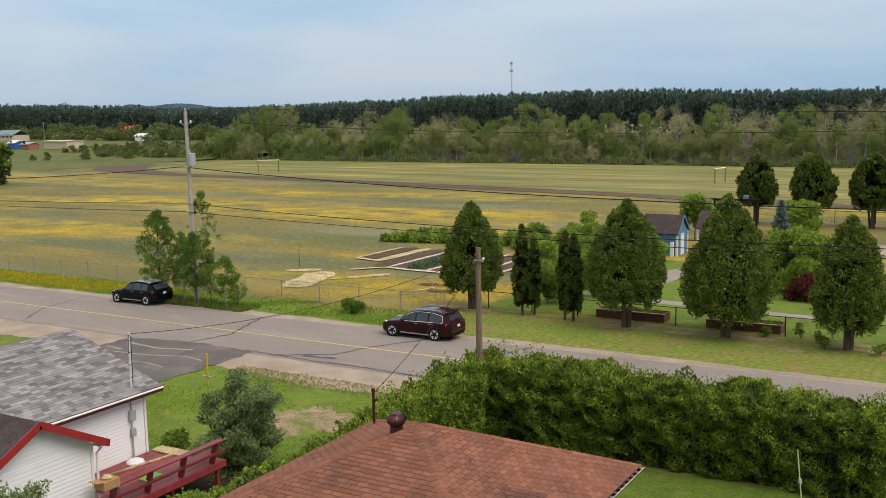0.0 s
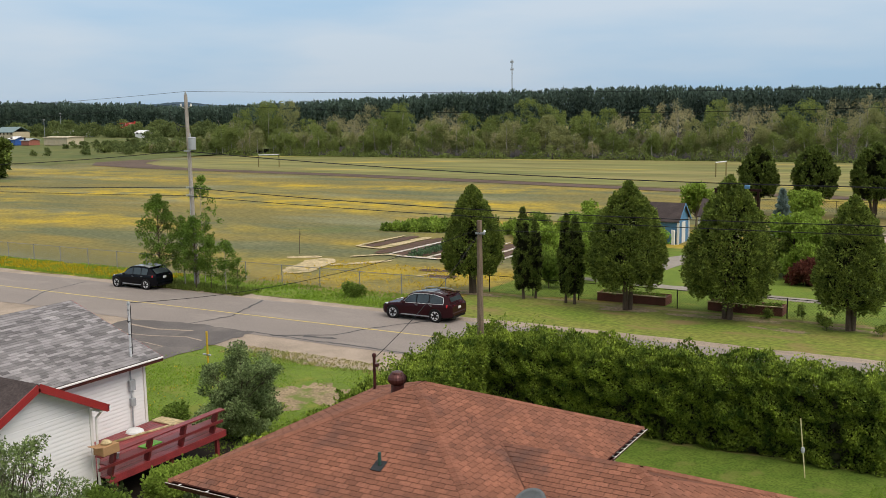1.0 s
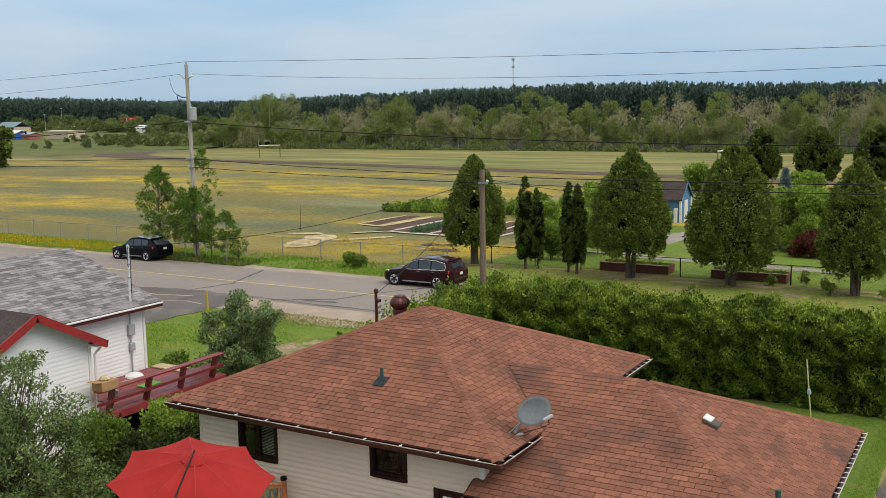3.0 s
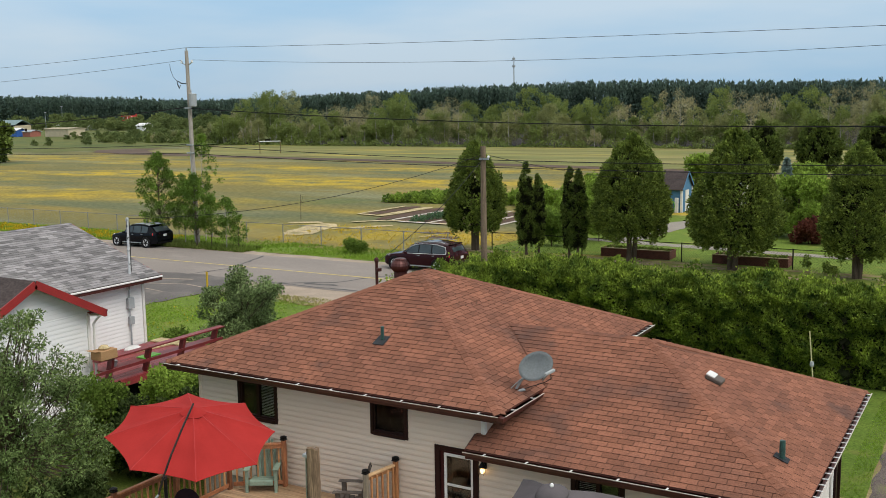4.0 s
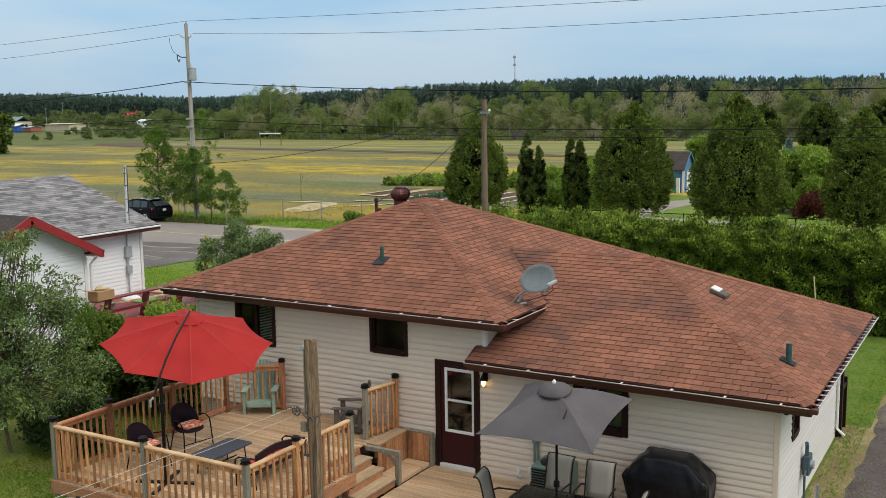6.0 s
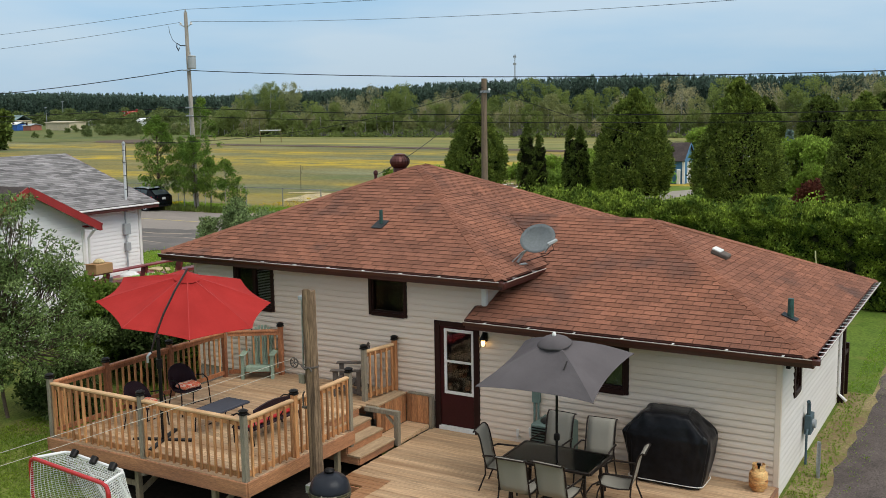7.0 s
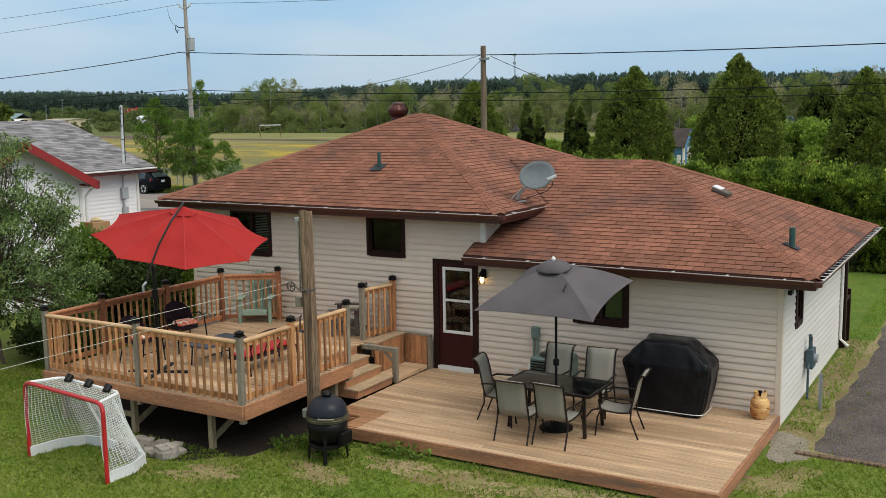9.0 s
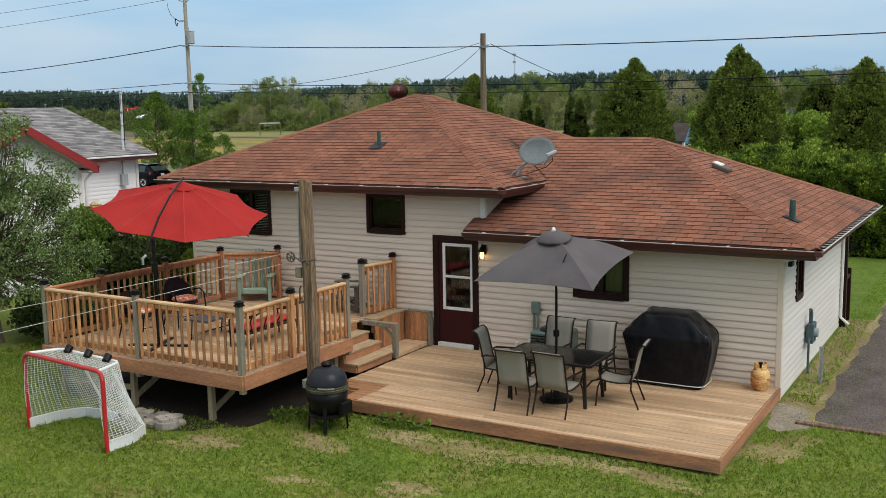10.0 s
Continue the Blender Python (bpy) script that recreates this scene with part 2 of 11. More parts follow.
M = {
    "post_wood": surface("weathered_deck_post", (0.25, 0.215, 0.155), (0.16, 0.135, 0.10), rough=0.8, coarse=3, fine=30, grain=0.3, bump=0.3, stretch=(4, 4, 0.4)),
    "bare_ground": surface("bare_grey_ground", (0.27, 0.235, 0.18), (0.20, 0.17, 0.125), rough=0.95, coarse=3.0, fine=25, grain=0.35, bump=0.4),
    "dry_grass": surface("dry_yellowed_grass", (0.285, 0.225, 0.115), (0.185, 0.165, 0.060), rough=0.95, coarse=2.0, fine=22, grain=0.4, bump=0.5, spots=((0.20, 0.14, 0.075), 2.2, 0.5, 0.65)),
    # paler siding copy for the driveway side, its stronger light put into the colour
    "side_siding": surface("lit_side_vinyl_siding", (0.72, 0.675, 0.63), (0.66, 0.615, 0.57), rough=0.36, coarse=0.8, fine=60, grain=0.03, bump=0.03, stretch=(0.4, 0.4, 3), per="object", spread=0.04),
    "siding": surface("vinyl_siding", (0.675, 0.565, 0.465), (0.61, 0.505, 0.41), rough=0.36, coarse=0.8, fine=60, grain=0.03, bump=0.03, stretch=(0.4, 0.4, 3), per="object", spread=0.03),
    "trim_white": surface("white_trim", (0.74, 0.72, 0.69), (0.66, 0.64, 0.60), rough=0.45, grain=0.05, bump=0.02),
    "trim_brown": surface("dark_brown_paint", (0.026, 0.010, 0.009), (0.018, 0.008, 0.007), rough=0.35, grain=0.12, bump=0.04),
    "fascia": surface("brown_fascia_metal", (0.080, 0.020, 0.015), (0.055, 0.014, 0.011), rough=0.4, metal=0.0, grain=0.1, bump=0.03),
    "gutter_edge": surface("weathered_gutter_lip", (0.55, 0.50, 0.45), (0.34, 0.27, 0.23), rough=0.5, metal=0.0, coarse=3, grain=0.2),
    "shingle": surface("roof_shingle", (0.246, 0.104, 0.064), (0.180, 0.080, 0.053), rough=0.93, coarse=0.8, fine=45, grain=0.35, bump=0.6, per="object", spread=0.19, spots=((0.080, 0.052, 0.046), 0.9, 0.56, 0.80)),
    "shingle_joined": surface("roof_shingle_field", (0.246, 0.104, 0.064), (0.180, 0.080, 0.053), rough=0.93, coarse=0.8, fine=45, grain=0.35, bump=0.6, per="island", spread=0.19, spots=((0.080, 0.052, 0.046), 0.9, 0.56, 0.80)),
    "roof_deck": surface("roof_underlay", (0.15, 0.07, 0.048), rough=0.95),
    # tab edges coloured darker for the shadow line under each shingle course
    "tab_edge": surface("shadow_line_shingle_edge", (0.105, 0.050, 0.037), (0.075, 0.038, 0.029), rough=0.95, bump=0),
    "grey_shingle": surface("grey_roof_shingle", (0.235, 0.222, 0.220), (0.175, 0.165, 0.166), rough=0.93, coarse=1.2, fine=60, grain=0.2, bump=0.4, per="island", spread=0.40),
    "deck": surface("cedar_deck_board", (0.55, 0.378, 0.228), (0.37, 0.235, 0.130), rough=0.65, coarse=1.4, fine=16, grain=0.30, bump=0.3, stretch=(0.12, 2.4, 3), per="object", spread=0.18, spots=((0.29, 0.165, 0.082), 1.7, 0.52, 0.72)),
    "rail_wood": surface("stained_railing_wood", (0.51, 0.255, 0.105), (0.30, 0.125, 0.047), rough=0.6, coarse=2.0, fine=22, grain=0.30, bump=0.25, stretch=(3, 3, 0.35), per="object", spread=0.34),
    "red_rail": surface("reddish_railing_wood", (0.40, 0.165, 0.070), (0.235, 0.085, 0.038), rough=0.6, coarse=2.0, fine=22, grain=0.30, bump=0.25, stretch=(2, 2, 0.6), per="object", spread=0.30),
    "panel_wood": surface("orange_panel_board", (0.42, 0.20, 0.085), (0.27, 0.115, 0.05), rough=0.6, coarse=3.0, fine=26, grain=0.35, bump=0.25, stretch=(3, 3, 0.5), per="object", spread=0.30),
    "leg_wood": surface("pale_deck_leg", (0.34, 0.27, 0.165), (0.235, 0.18, 0.11), rough=0.8, coarse=3, fine=30, grain=0.3, bump=0.3, stretch=(4, 4, 0.4)),
    "deck_stain": surface("orange_stained_deck_board", (0.36, 0.185, 0.085), (0.26, 0.125, 0.055), rough=0.6, coarse=1.4, fine=16, grain=0.3, bump=0.3, stretch=(0.2, 2.4, 3), per="object", spread=0.12),
    "ledge_wood": surface("worn_pale_ledge_wood", (0.46, 0.33, 0.20), (0.31, 0.205, 0.115), rough=0.75, coarse=2.0, fine=20, grain=0.3, bump=0.25, stretch=(4, 0.4, 4), per="object", spread=0.12),
    "rail_top": surface("pale_worn_rail_wood", (0.62, 0.40, 0.21), (0.44, 0.25, 0.12), rough=0.6, coarse=2.2, fine=70, grain=0.12, bump=0.1),
    "rim_wood": surface("stained_rim_board", (0.42, 0.195, 0.092), (0.25, 0.110, 0.056), rough=0.65, coarse=1.6, fine=22, grain=0.3, bump=0.2, stretch=(0.5, 0.5, 4), spots=((0.16, 0.10, 0.07), 1.5, 0.55, 0.72)),
    "grey_wood": surface("weathered_grey_wood", (0.26, 0.175, 0.110), (0.070, 0.046, 0.031), rough=0.85, coarse=3, fine=20, grain=0.5, bump=0.6, stretch=(6, 6, 0.3)),
    "old_pole_wood": surface("dark_weathered_pole_wood", (0.205, 0.152, 0.105), (0.125, 0.092, 0.065), rough=0.85, coarse=4, fine=40, grain=0.3, bump=0.3, stretch=(5, 5, 0.3)),
    "pole_wood": surface("weathered_pole_wood", (0.40, 0.365, 0.32), (0.27, 0.24, 0.205), rough=0.85, coarse=4, fine=40, grain=0.3, bump=0.3, stretch=(5, 5, 0.3)),
    "black_metal": surface("black_metal", (0.018, 0.017, 0.017), (0.012, 0.011, 0.011), rough=0.4, metal=0.5, grain=0.1, bump=0.02),
    "bronze_metal": surface("dark_bronze_tube", (0.035, 0.026, 0.022), (0.024, 0.018, 0.016), rough=0.4, metal=0.5, grain=0.1, bump=0.02),
    "steel": surface("galvanised_steel", (0.45, 0.47, 0.48), (0.34, 0.36, 0.37), rough=0.42, metal=0.8, coarse=5, grain=0.15, bump=0.05),
    # dark soil: shade under decks and trees is put into this colour
    "shade_soil": surface("shade_dark_soil", (0.026, 0.020, 0.015), (0.018, 0.014, 0.011), rough=0.95, coarse=1.5, fine=14, grain=0.3, bump=0.5),
    "old_brown": surface("weathered_brown_wood", (0.105, 0.085, 0.07), (0.075, 0.06, 0.05), rough=0.8, coarse=3, fine=30, grain=0.25, bump=0.2),
    "grey_box": surface("grey_enamel", (0.36, 0.38, 0.39), (0.30, 0.32, 0.33), rough=0.5, grain=0.08, bump=0.03),
    "green_box": surface("green_enamel", (0.14, 0.20, 0.175), (0.10, 0.15, 0.13), rough=0.5, grain=0.1, bump=0.03),
    "meter_teal": surface("teal_grey_meter_paint", (0.06, 0.10, 0.115), (0.04, 0.07, 0.085), rough=0.5, grain=0.15, bump=0.05),
    "copper_green": surface("patinated_copper", (0.035, 0.10, 0.085), (0.025, 0.06, 0.055), rough=0.6, metal=0.3, coarse=8, grain=0.3),
    "lead": surface("dark_flashing", (0.030, 0.033, 0.036), (0.02, 0.022, 0.025), rough=0.6, grain=0.2),
    "red_cloth": surface("red_canvas", (0.43, 0.034, 0.030), (0.35, 0.026, 0.023), rough=0.9, coarse=1.6, fine=90, grain=0.12, bump=0.12, through_light=0.18),
    "red_seam": surface("red_canvas_seam", (0.42, 0.026, 0.023), (0.35, 0.020, 0.018), rough=0.75, grain=0.1, bump=0),
    "grey_cloth": surface("grey_canvas", (0.138, 0.122, 0.128), (0.098, 0.087, 0.091), rough=0.85, coarse=1.3, fine=150, grain=0.08, bump=0.08, through_light=0.15),
    "sling": surface("taupe_mesh_sling", (0.275, 0.255, 0.212), (0.235, 0.215, 0.178), rough=0.8, fine=200, grain=0.1, bump=0.1),
    "black_cover": surface("black_vinyl_cover", (0.010, 0.010, 0.012), (0.006, 0.006, 0.007), rough=0.30, coarse=4, fine=9, grain=0.3, bump=0.7),
    "band_olive": surface("worn_olive_band", (0.115, 0.115, 0.075), (0.06, 0.06, 0.045), rough=0.4, metal=0.5, coarse=8, grain=0.3),
    "kamado": surface("charcoal_glazed_ceramic", (0.026, 0.029, 0.038), (0.018, 0.020, 0.026), rough=0.28, fine=120, grain=0.15, bump=0.15),
    "rust": surface("rusty_gas_cylinder", (0.72, 0.48, 0.20), (0.44, 0.16, 0.035), rough=0.75, coarse=5, fine=30, grain=0.3, bump=0.25, stretch=(0.8, 0.8, 2.2), spots=((0.20, 0.07, 0.025), 9, 0.56, 0.66)),
    "bright_steel": surface("bright_galvanised_pipe", (0.60, 0.61, 0.62), (0.50, 0.51, 0.52), rough=0.5, metal=0.15, coarse=5, grain=0.1, bump=0.02),
    "sage_paint": surface("sage_green_plastic", (0.265, 0.345, 0.265), (0.20, 0.27, 0.205), rough=0.6, coarse=4, grain=0.12, bump=0.05, per="object", spread=0.14),
    "plum_wicker": surface("dark_plum_wicker", (0.03, 0.016, 0.022), (0.02, 0.011, 0.016), rough=0.7, fine=130, grain=0.5, bump=0.5),
    "slate_top": surface("slate_blue_table_top", (0.045, 0.05, 0.07), (0.035, 0.038, 0.055), rough=0.45, grain=0.12),
    "cushion": surface("orange_floral_cloth", (0.80, 0.12, 0.07), (0.78, 0.30, 0.16), rough=0.85, coarse=16, fine=60, grain=0.15, spots=((0.88, 0.74, 0.60), 18, 0.50, 0.58)),
    "red_plastic": surface("red_enamel", (0.46, 0.018, 0.022), (0.38, 0.015, 0.018), rough=0.35, grain=0.06, bump=0.02),
    "white_plastic": surface("white_plastic", (0.72, 0.72, 0.71), (0.62, 0.62, 0.60), rough=0.5, grain=0.06, bump=0.02),
    "netting": surface("white_cord", (0.66, 0.67, 0.64), (0.56, 0.57, 0.54), rough=0.8, bump=0),
    "concrete": surface("weathered_concrete", (0.33, 0.30, 0.26), (0.24, 0.215, 0.185), rough=0.9, coarse=2, fine=30, grain=0.2, bump=0.3),
    "paver": surface("grey_paver_stone", (0.34, 0.305, 0.26), (0.24, 0.21, 0.175), rough=0.9, coarse=4, fine=40, grain=0.25, bump=0.3, per="object", spread=0.25),
    "door_dark": surface("dark_maroon_door_paint", (0.048, 0.012, 0.013), (0.038, 0.010, 0.010), rough=0.3, grain=0.08, bump=0.03),
    "glass": glass("window_glass"),
    "storm_glass": glass("storm_door_glass", ior=1.55),
    "smoked_glass": glass("smoked_table_glass", (0.50, 0.58, 0.54), 0.16, 1.75),
    "room_dark": surface("dark_room_lining", (0.035, 0.032, 0.03), (0.025, 0.022, 0.02), rough=0.9),
    "blind": surface("pale_blind_slat", (0.42, 0.41, 0.39), rough=0.6, grain=0.05),
    "curtain": surface("green_curtain", (0.15, 0.165, 0.075), (0.11, 0.12, 0.05), rough=0.9, stretch=(8, 8, 0.3)),
    "bulb": lamp_glow("lit_bulb", (1.0, 0.62, 0.22), 6.0),
    # ground
    "field": None, "lawn": None,
    "asphalt": surface("worn_asphalt", (0.262, 0.228, 0.202), (0.208, 0.182, 0.164), rough=0.92, coarse=0.16, fine=26, grain=0.15, bump=0.3, stretch=(0.35, 1, 1), spots=((0.30, 0.262, 0.23), 0.8, 0.54, 0.8)),
    "new_asphalt": surface("dark_driveway_asphalt", (0.150, 0.134, 0.126), (0.105, 0.095, 0.090), rough=0.9, coarse=0.5, fine=18, grain=0.2, bump=0.3, spots=((0.19, 0.17, 0.15), 0.6, 0.58, 0.72)),
    "tar": surface("tar_seal", (0.06, 0.056, 0.054), (0.045, 0.042, 0.04), rough=0.7, grain=0.2),
    "gravel": surface("sandy_gravel", (0.37, 0.30, 0.235), (0.27, 0.22, 0.17), rough=0.95, coarse=0.7, fine=22, grain=0.3, bump=0.5),
    "dark_gravel": surface("grey_driveway_gravel", (0.125, 0.102, 0.092), (0.078, 0.064, 0.058), rough=0.95, coarse=1.6, fine=42, grain=0.6, bump=0.5, spots=((0.17, 0.155, 0.09), 0.7, 0.56, 0.72)),
    "yellow_line": surface("worn_yellow_road_paint", (0.58, 0.45, 0.12), (0.44, 0.36, 0.14), rough=0.8, coarse=1.2, fine=18, grain=0.25),
    "soil": surface("tilled_soil", (0.115, 0.072, 0.050), (0.075, 0.048, 0.035), rough=0.95, coarse=1.5, fine=12, grain=0.35, bump=0.6),
    "white_mulch": surface("white_mulch_sheet", (0.62, 0.58, 0.52), (0.40, 0.33, 0.25), rough=0.8, coarse=1.5, fine=14, grain=0.2, bump=0.3),
    "bare_earth": surface("bare_sandy_earth", (0.31, 0.235, 0.145), (0.215, 0.165, 0.095), rough=0.95, coarse=1.4, fine=9, grain=0.4, bump=0.5, spots=((0.135, 0.165, 0.04), 1.1, 0.50, 0.62)),
    "straw": surface("straw_mulch", (0.52, 0.42, 0.25), (0.38, 0.30, 0.16), rough=0.95, coarse=1.6, fine=6, grain=0.35, bump=0.4, spots=((0.24, 0.21, 0.09), 0.9, 0.54, 0.66)),
    "track": surface("cinder_track", (0.125, 0.088, 0.066), (0.095, 0.068, 0.052), rough=0.95, coarse=0.12, fine=2, grain=0.15, bump=0.2),
    "path": surface("paved_path", (0.29, 0.262, 0.225), (0.23, 0.205, 0.178), rough=0.9, coarse=0.7, fine=12, grain=0.15),
    # foliage
    "cedar": foliage("cedar_spray", (0.225, 0.285, 0.052), (0.090, 0.130, 0.030), spread=0.6, coarse=2.2, through_light=0.2),
    "cedar_dark": foliage("dark_cedar_spray", (0.150, 0.195, 0.04), (0.08, 0.115, 0.028), spread=0.65, coarse=2.2, through_light=0.2),
    # inner twigs: the shade inside crowns and hedges is put into this colour
    "inner_twig": foliage("shade_dark_inner_twig", (0.030, 0.035, 0.013), (0.018, 0.021, 0.009), spread=0.4, through_light=0.1),
    # shrub leaves coloured dark for the deep shade they stand in
    "shade_leaf": foliage("shade_dark_leaf", (0.075, 0.105, 0.030), (0.038, 0.058, 0.018), spread=0.6, through_light=0.25),
    "hedge": foliage("hedge_spray", (0.315, 0.410, 0.056), (0.055, 0.100, 0.019), spread=0.5, coarse=2.2, through_light=0.14),
    "leaf": foliage("green_leaf", (0.19, 0.27, 0.05), (0.12, 0.19, 0.032), spread=0.4),
    "willow": foliage("grey_green_leaf", (0.245, 0.328, 0.118), (0.105, 0.158, 0.050), spread=0.75, coarse=2.0),
    "apple": foliage("grey_olive_leaf", (0.275, 0.35, 0.15), (0.14, 0.20, 0.075), spread=0.65),
    "bush": foliage("bright_shrub_leaf", (0.30, 0.41, 0.07), (0.19, 0.28, 0.045), spread=0.4),
    "poplar": foliage("poplar_leaf", (0.19, 0.29, 0.048), (0.10, 0.175, 0.032), spread=0.55),
    "purple": foliage("maroon_leaf", (0.17, 0.06, 0.040), (0.10, 0.035, 0.028), spread=0.5),
    "spruce": foliage("blue_spruce_needle", (0.22, 0.30, 0.27), (0.15, 0.21, 0.19)),
    "wood_edge": foliage("far_spring_leaf", (0.26, 0.315, 0.095), (0.19, 0.24, 0.075), spread=0.25, coarse=0.10),
    "wood_pale": foliage("far_pale_leaf", (0.33, 0.345, 0.15), (0.26, 0.28, 0.12), spread=0.22, coarse=0.10),
    "scrub": foliage("meadow_scrub_leaf", (0.20, 0.24, 0.085), (0.13, 0.17, 0.062), spread=0.4, coarse=0.08),
    "wood_bare": foliage("far_budding_twig", (0.44, 0.40, 0.22), (0.34, 0.33, 0.17), spread=0.3, coarse=0.08),
    # far pines: haze is put into this colour, paler and bluer
    "pine": foliage("haze_pale_pine_needle", (0.125, 0.178, 0.135), (0.078, 0.118, 0.094), spread=0.55, coarse=0.06),
    "bark": surface("brown_bark", (0.115, 0.085, 0.062), (0.075, 0.056, 0.042), rough=0.9, coarse=5, fine=30, grain=0.3, bump=0.5, stretch=(3, 3, 0.6)),
    "pale_bark": surface("pale_birch_bark", (0.42, 0.40, 0.35), (0.28, 0.26, 0.22), rough=0.85, coarse=4, fine=20, grain=0.3, bump=0.3),
    "grass_blade": foliage("lawn_grass_blade", (0.255, 0.330, 0.045), (0.155, 0.240, 0.028), spread=0.4, coarse=1.1),
    "verge_grass": foliage("tall_verge_grass", (0.165, 0.24, 0.04), (0.215, 0.245, 0.07), spread=0.35, coarse=0.5),
    "neighbour_grass": foliage("bright_lawn_grass_blade", (0.27, 0.40, 0.05), (0.20, 0.32, 0.04), spread=0.25, coarse=0.25),
    "dry_blade": foliage("dry_verge_blade", (0.46, 0.38, 0.16), (0.30, 0.32, 0.10), spread=0.35, coarse=0.5),
    "cabbage": foliage("blue_green_cabbage_leaf", (0.12, 0.20, 0.10), (0.09, 0.16, 0.085), spread=0.3),
    "flower": foliage("yellow_flower", (0.62, 0.46, 0.03), (0.55, 0.38, 0.02), spread=0.2),
    "wire": surface("dark_cable", (0.022, 0.022, 0.024), rough=0.6, bump=0),
    "line_cord": surface("pale_clothes_line", (0.55, 0.52, 0.45), rough=0.7, bump=0),
    "blue_paint": surface("blue_shed_siding", (0.075, 0.20, 0.34), (0.06, 0.165, 0.28), rough=0.6, stretch=(0.5, 0.5, 6), coarse=2, grain=0.1),
    "dark_roof": surface("dark_shed_shingle", (0.07, 0.055, 0.052), (0.05, 0.04, 0.038), rough=0.95, coarse=2, fine=14, grain=0.3, bump=0.4),
    "white_siding": surface("white_vinyl_siding", (0.80, 0.79, 0.78), (0.75, 0.74, 0.73), rough=0.5, coarse=0.8, fine=50, grain=0.03, bump=0.02),
    "red_paint": surface("red_painted_trim", (0.30, 0.022, 0.020), (0.24, 0.018, 0.016), rough=0.5, grain=0.1, bump=0.03),
    "red_deck": surface("red_deck_stain", (0.235, 0.032, 0.036), (0.165, 0.024, 0.027), rough=0.45, coarse=2.5, fine=26, grain=0.3, bump=0.15, per="object", spread=0.3),
    "box_wood": surface("red_brown_planter_board", (0.17, 0.055, 0.035), (0.12, 0.042, 0.028), rough=0.8, coarse=3, grain=0.2),
    "cardboard": surface("brown_cardboard", (0.42, 0.25, 0.13), (0.36, 0.21, 0.10), rough=0.9, grain=0.08),
    "lime": surface("lime_green_plastic", (0.16, 0.50, 0.06), rough=0.5, grain=0.06),
    "pale_stick": surface("pale_bare_stick", (0.55, 0.50, 0.26), (0.45, 0.40, 0.2), rough=0.7),
    "yellow_paint": surface("yellow_post_paint", (0.55, 0.36, 0.02), (0.45, 0.29, 0.02), rough=0.6, grain=0.1),
    "dish_grey": surface("matt_grey_dish", (0.125, 0.14, 0.145), (0.10, 0.112, 0.12), rough=0.7, coarse=3, grain=0.15, bump=0.02),
    "rust_cap": surface("rust_red_turbine_metal", (0.085, 0.026, 0.022), (0.060, 0.020, 0.017), rough=0.4, metal=0.5, grain=0.15),
}


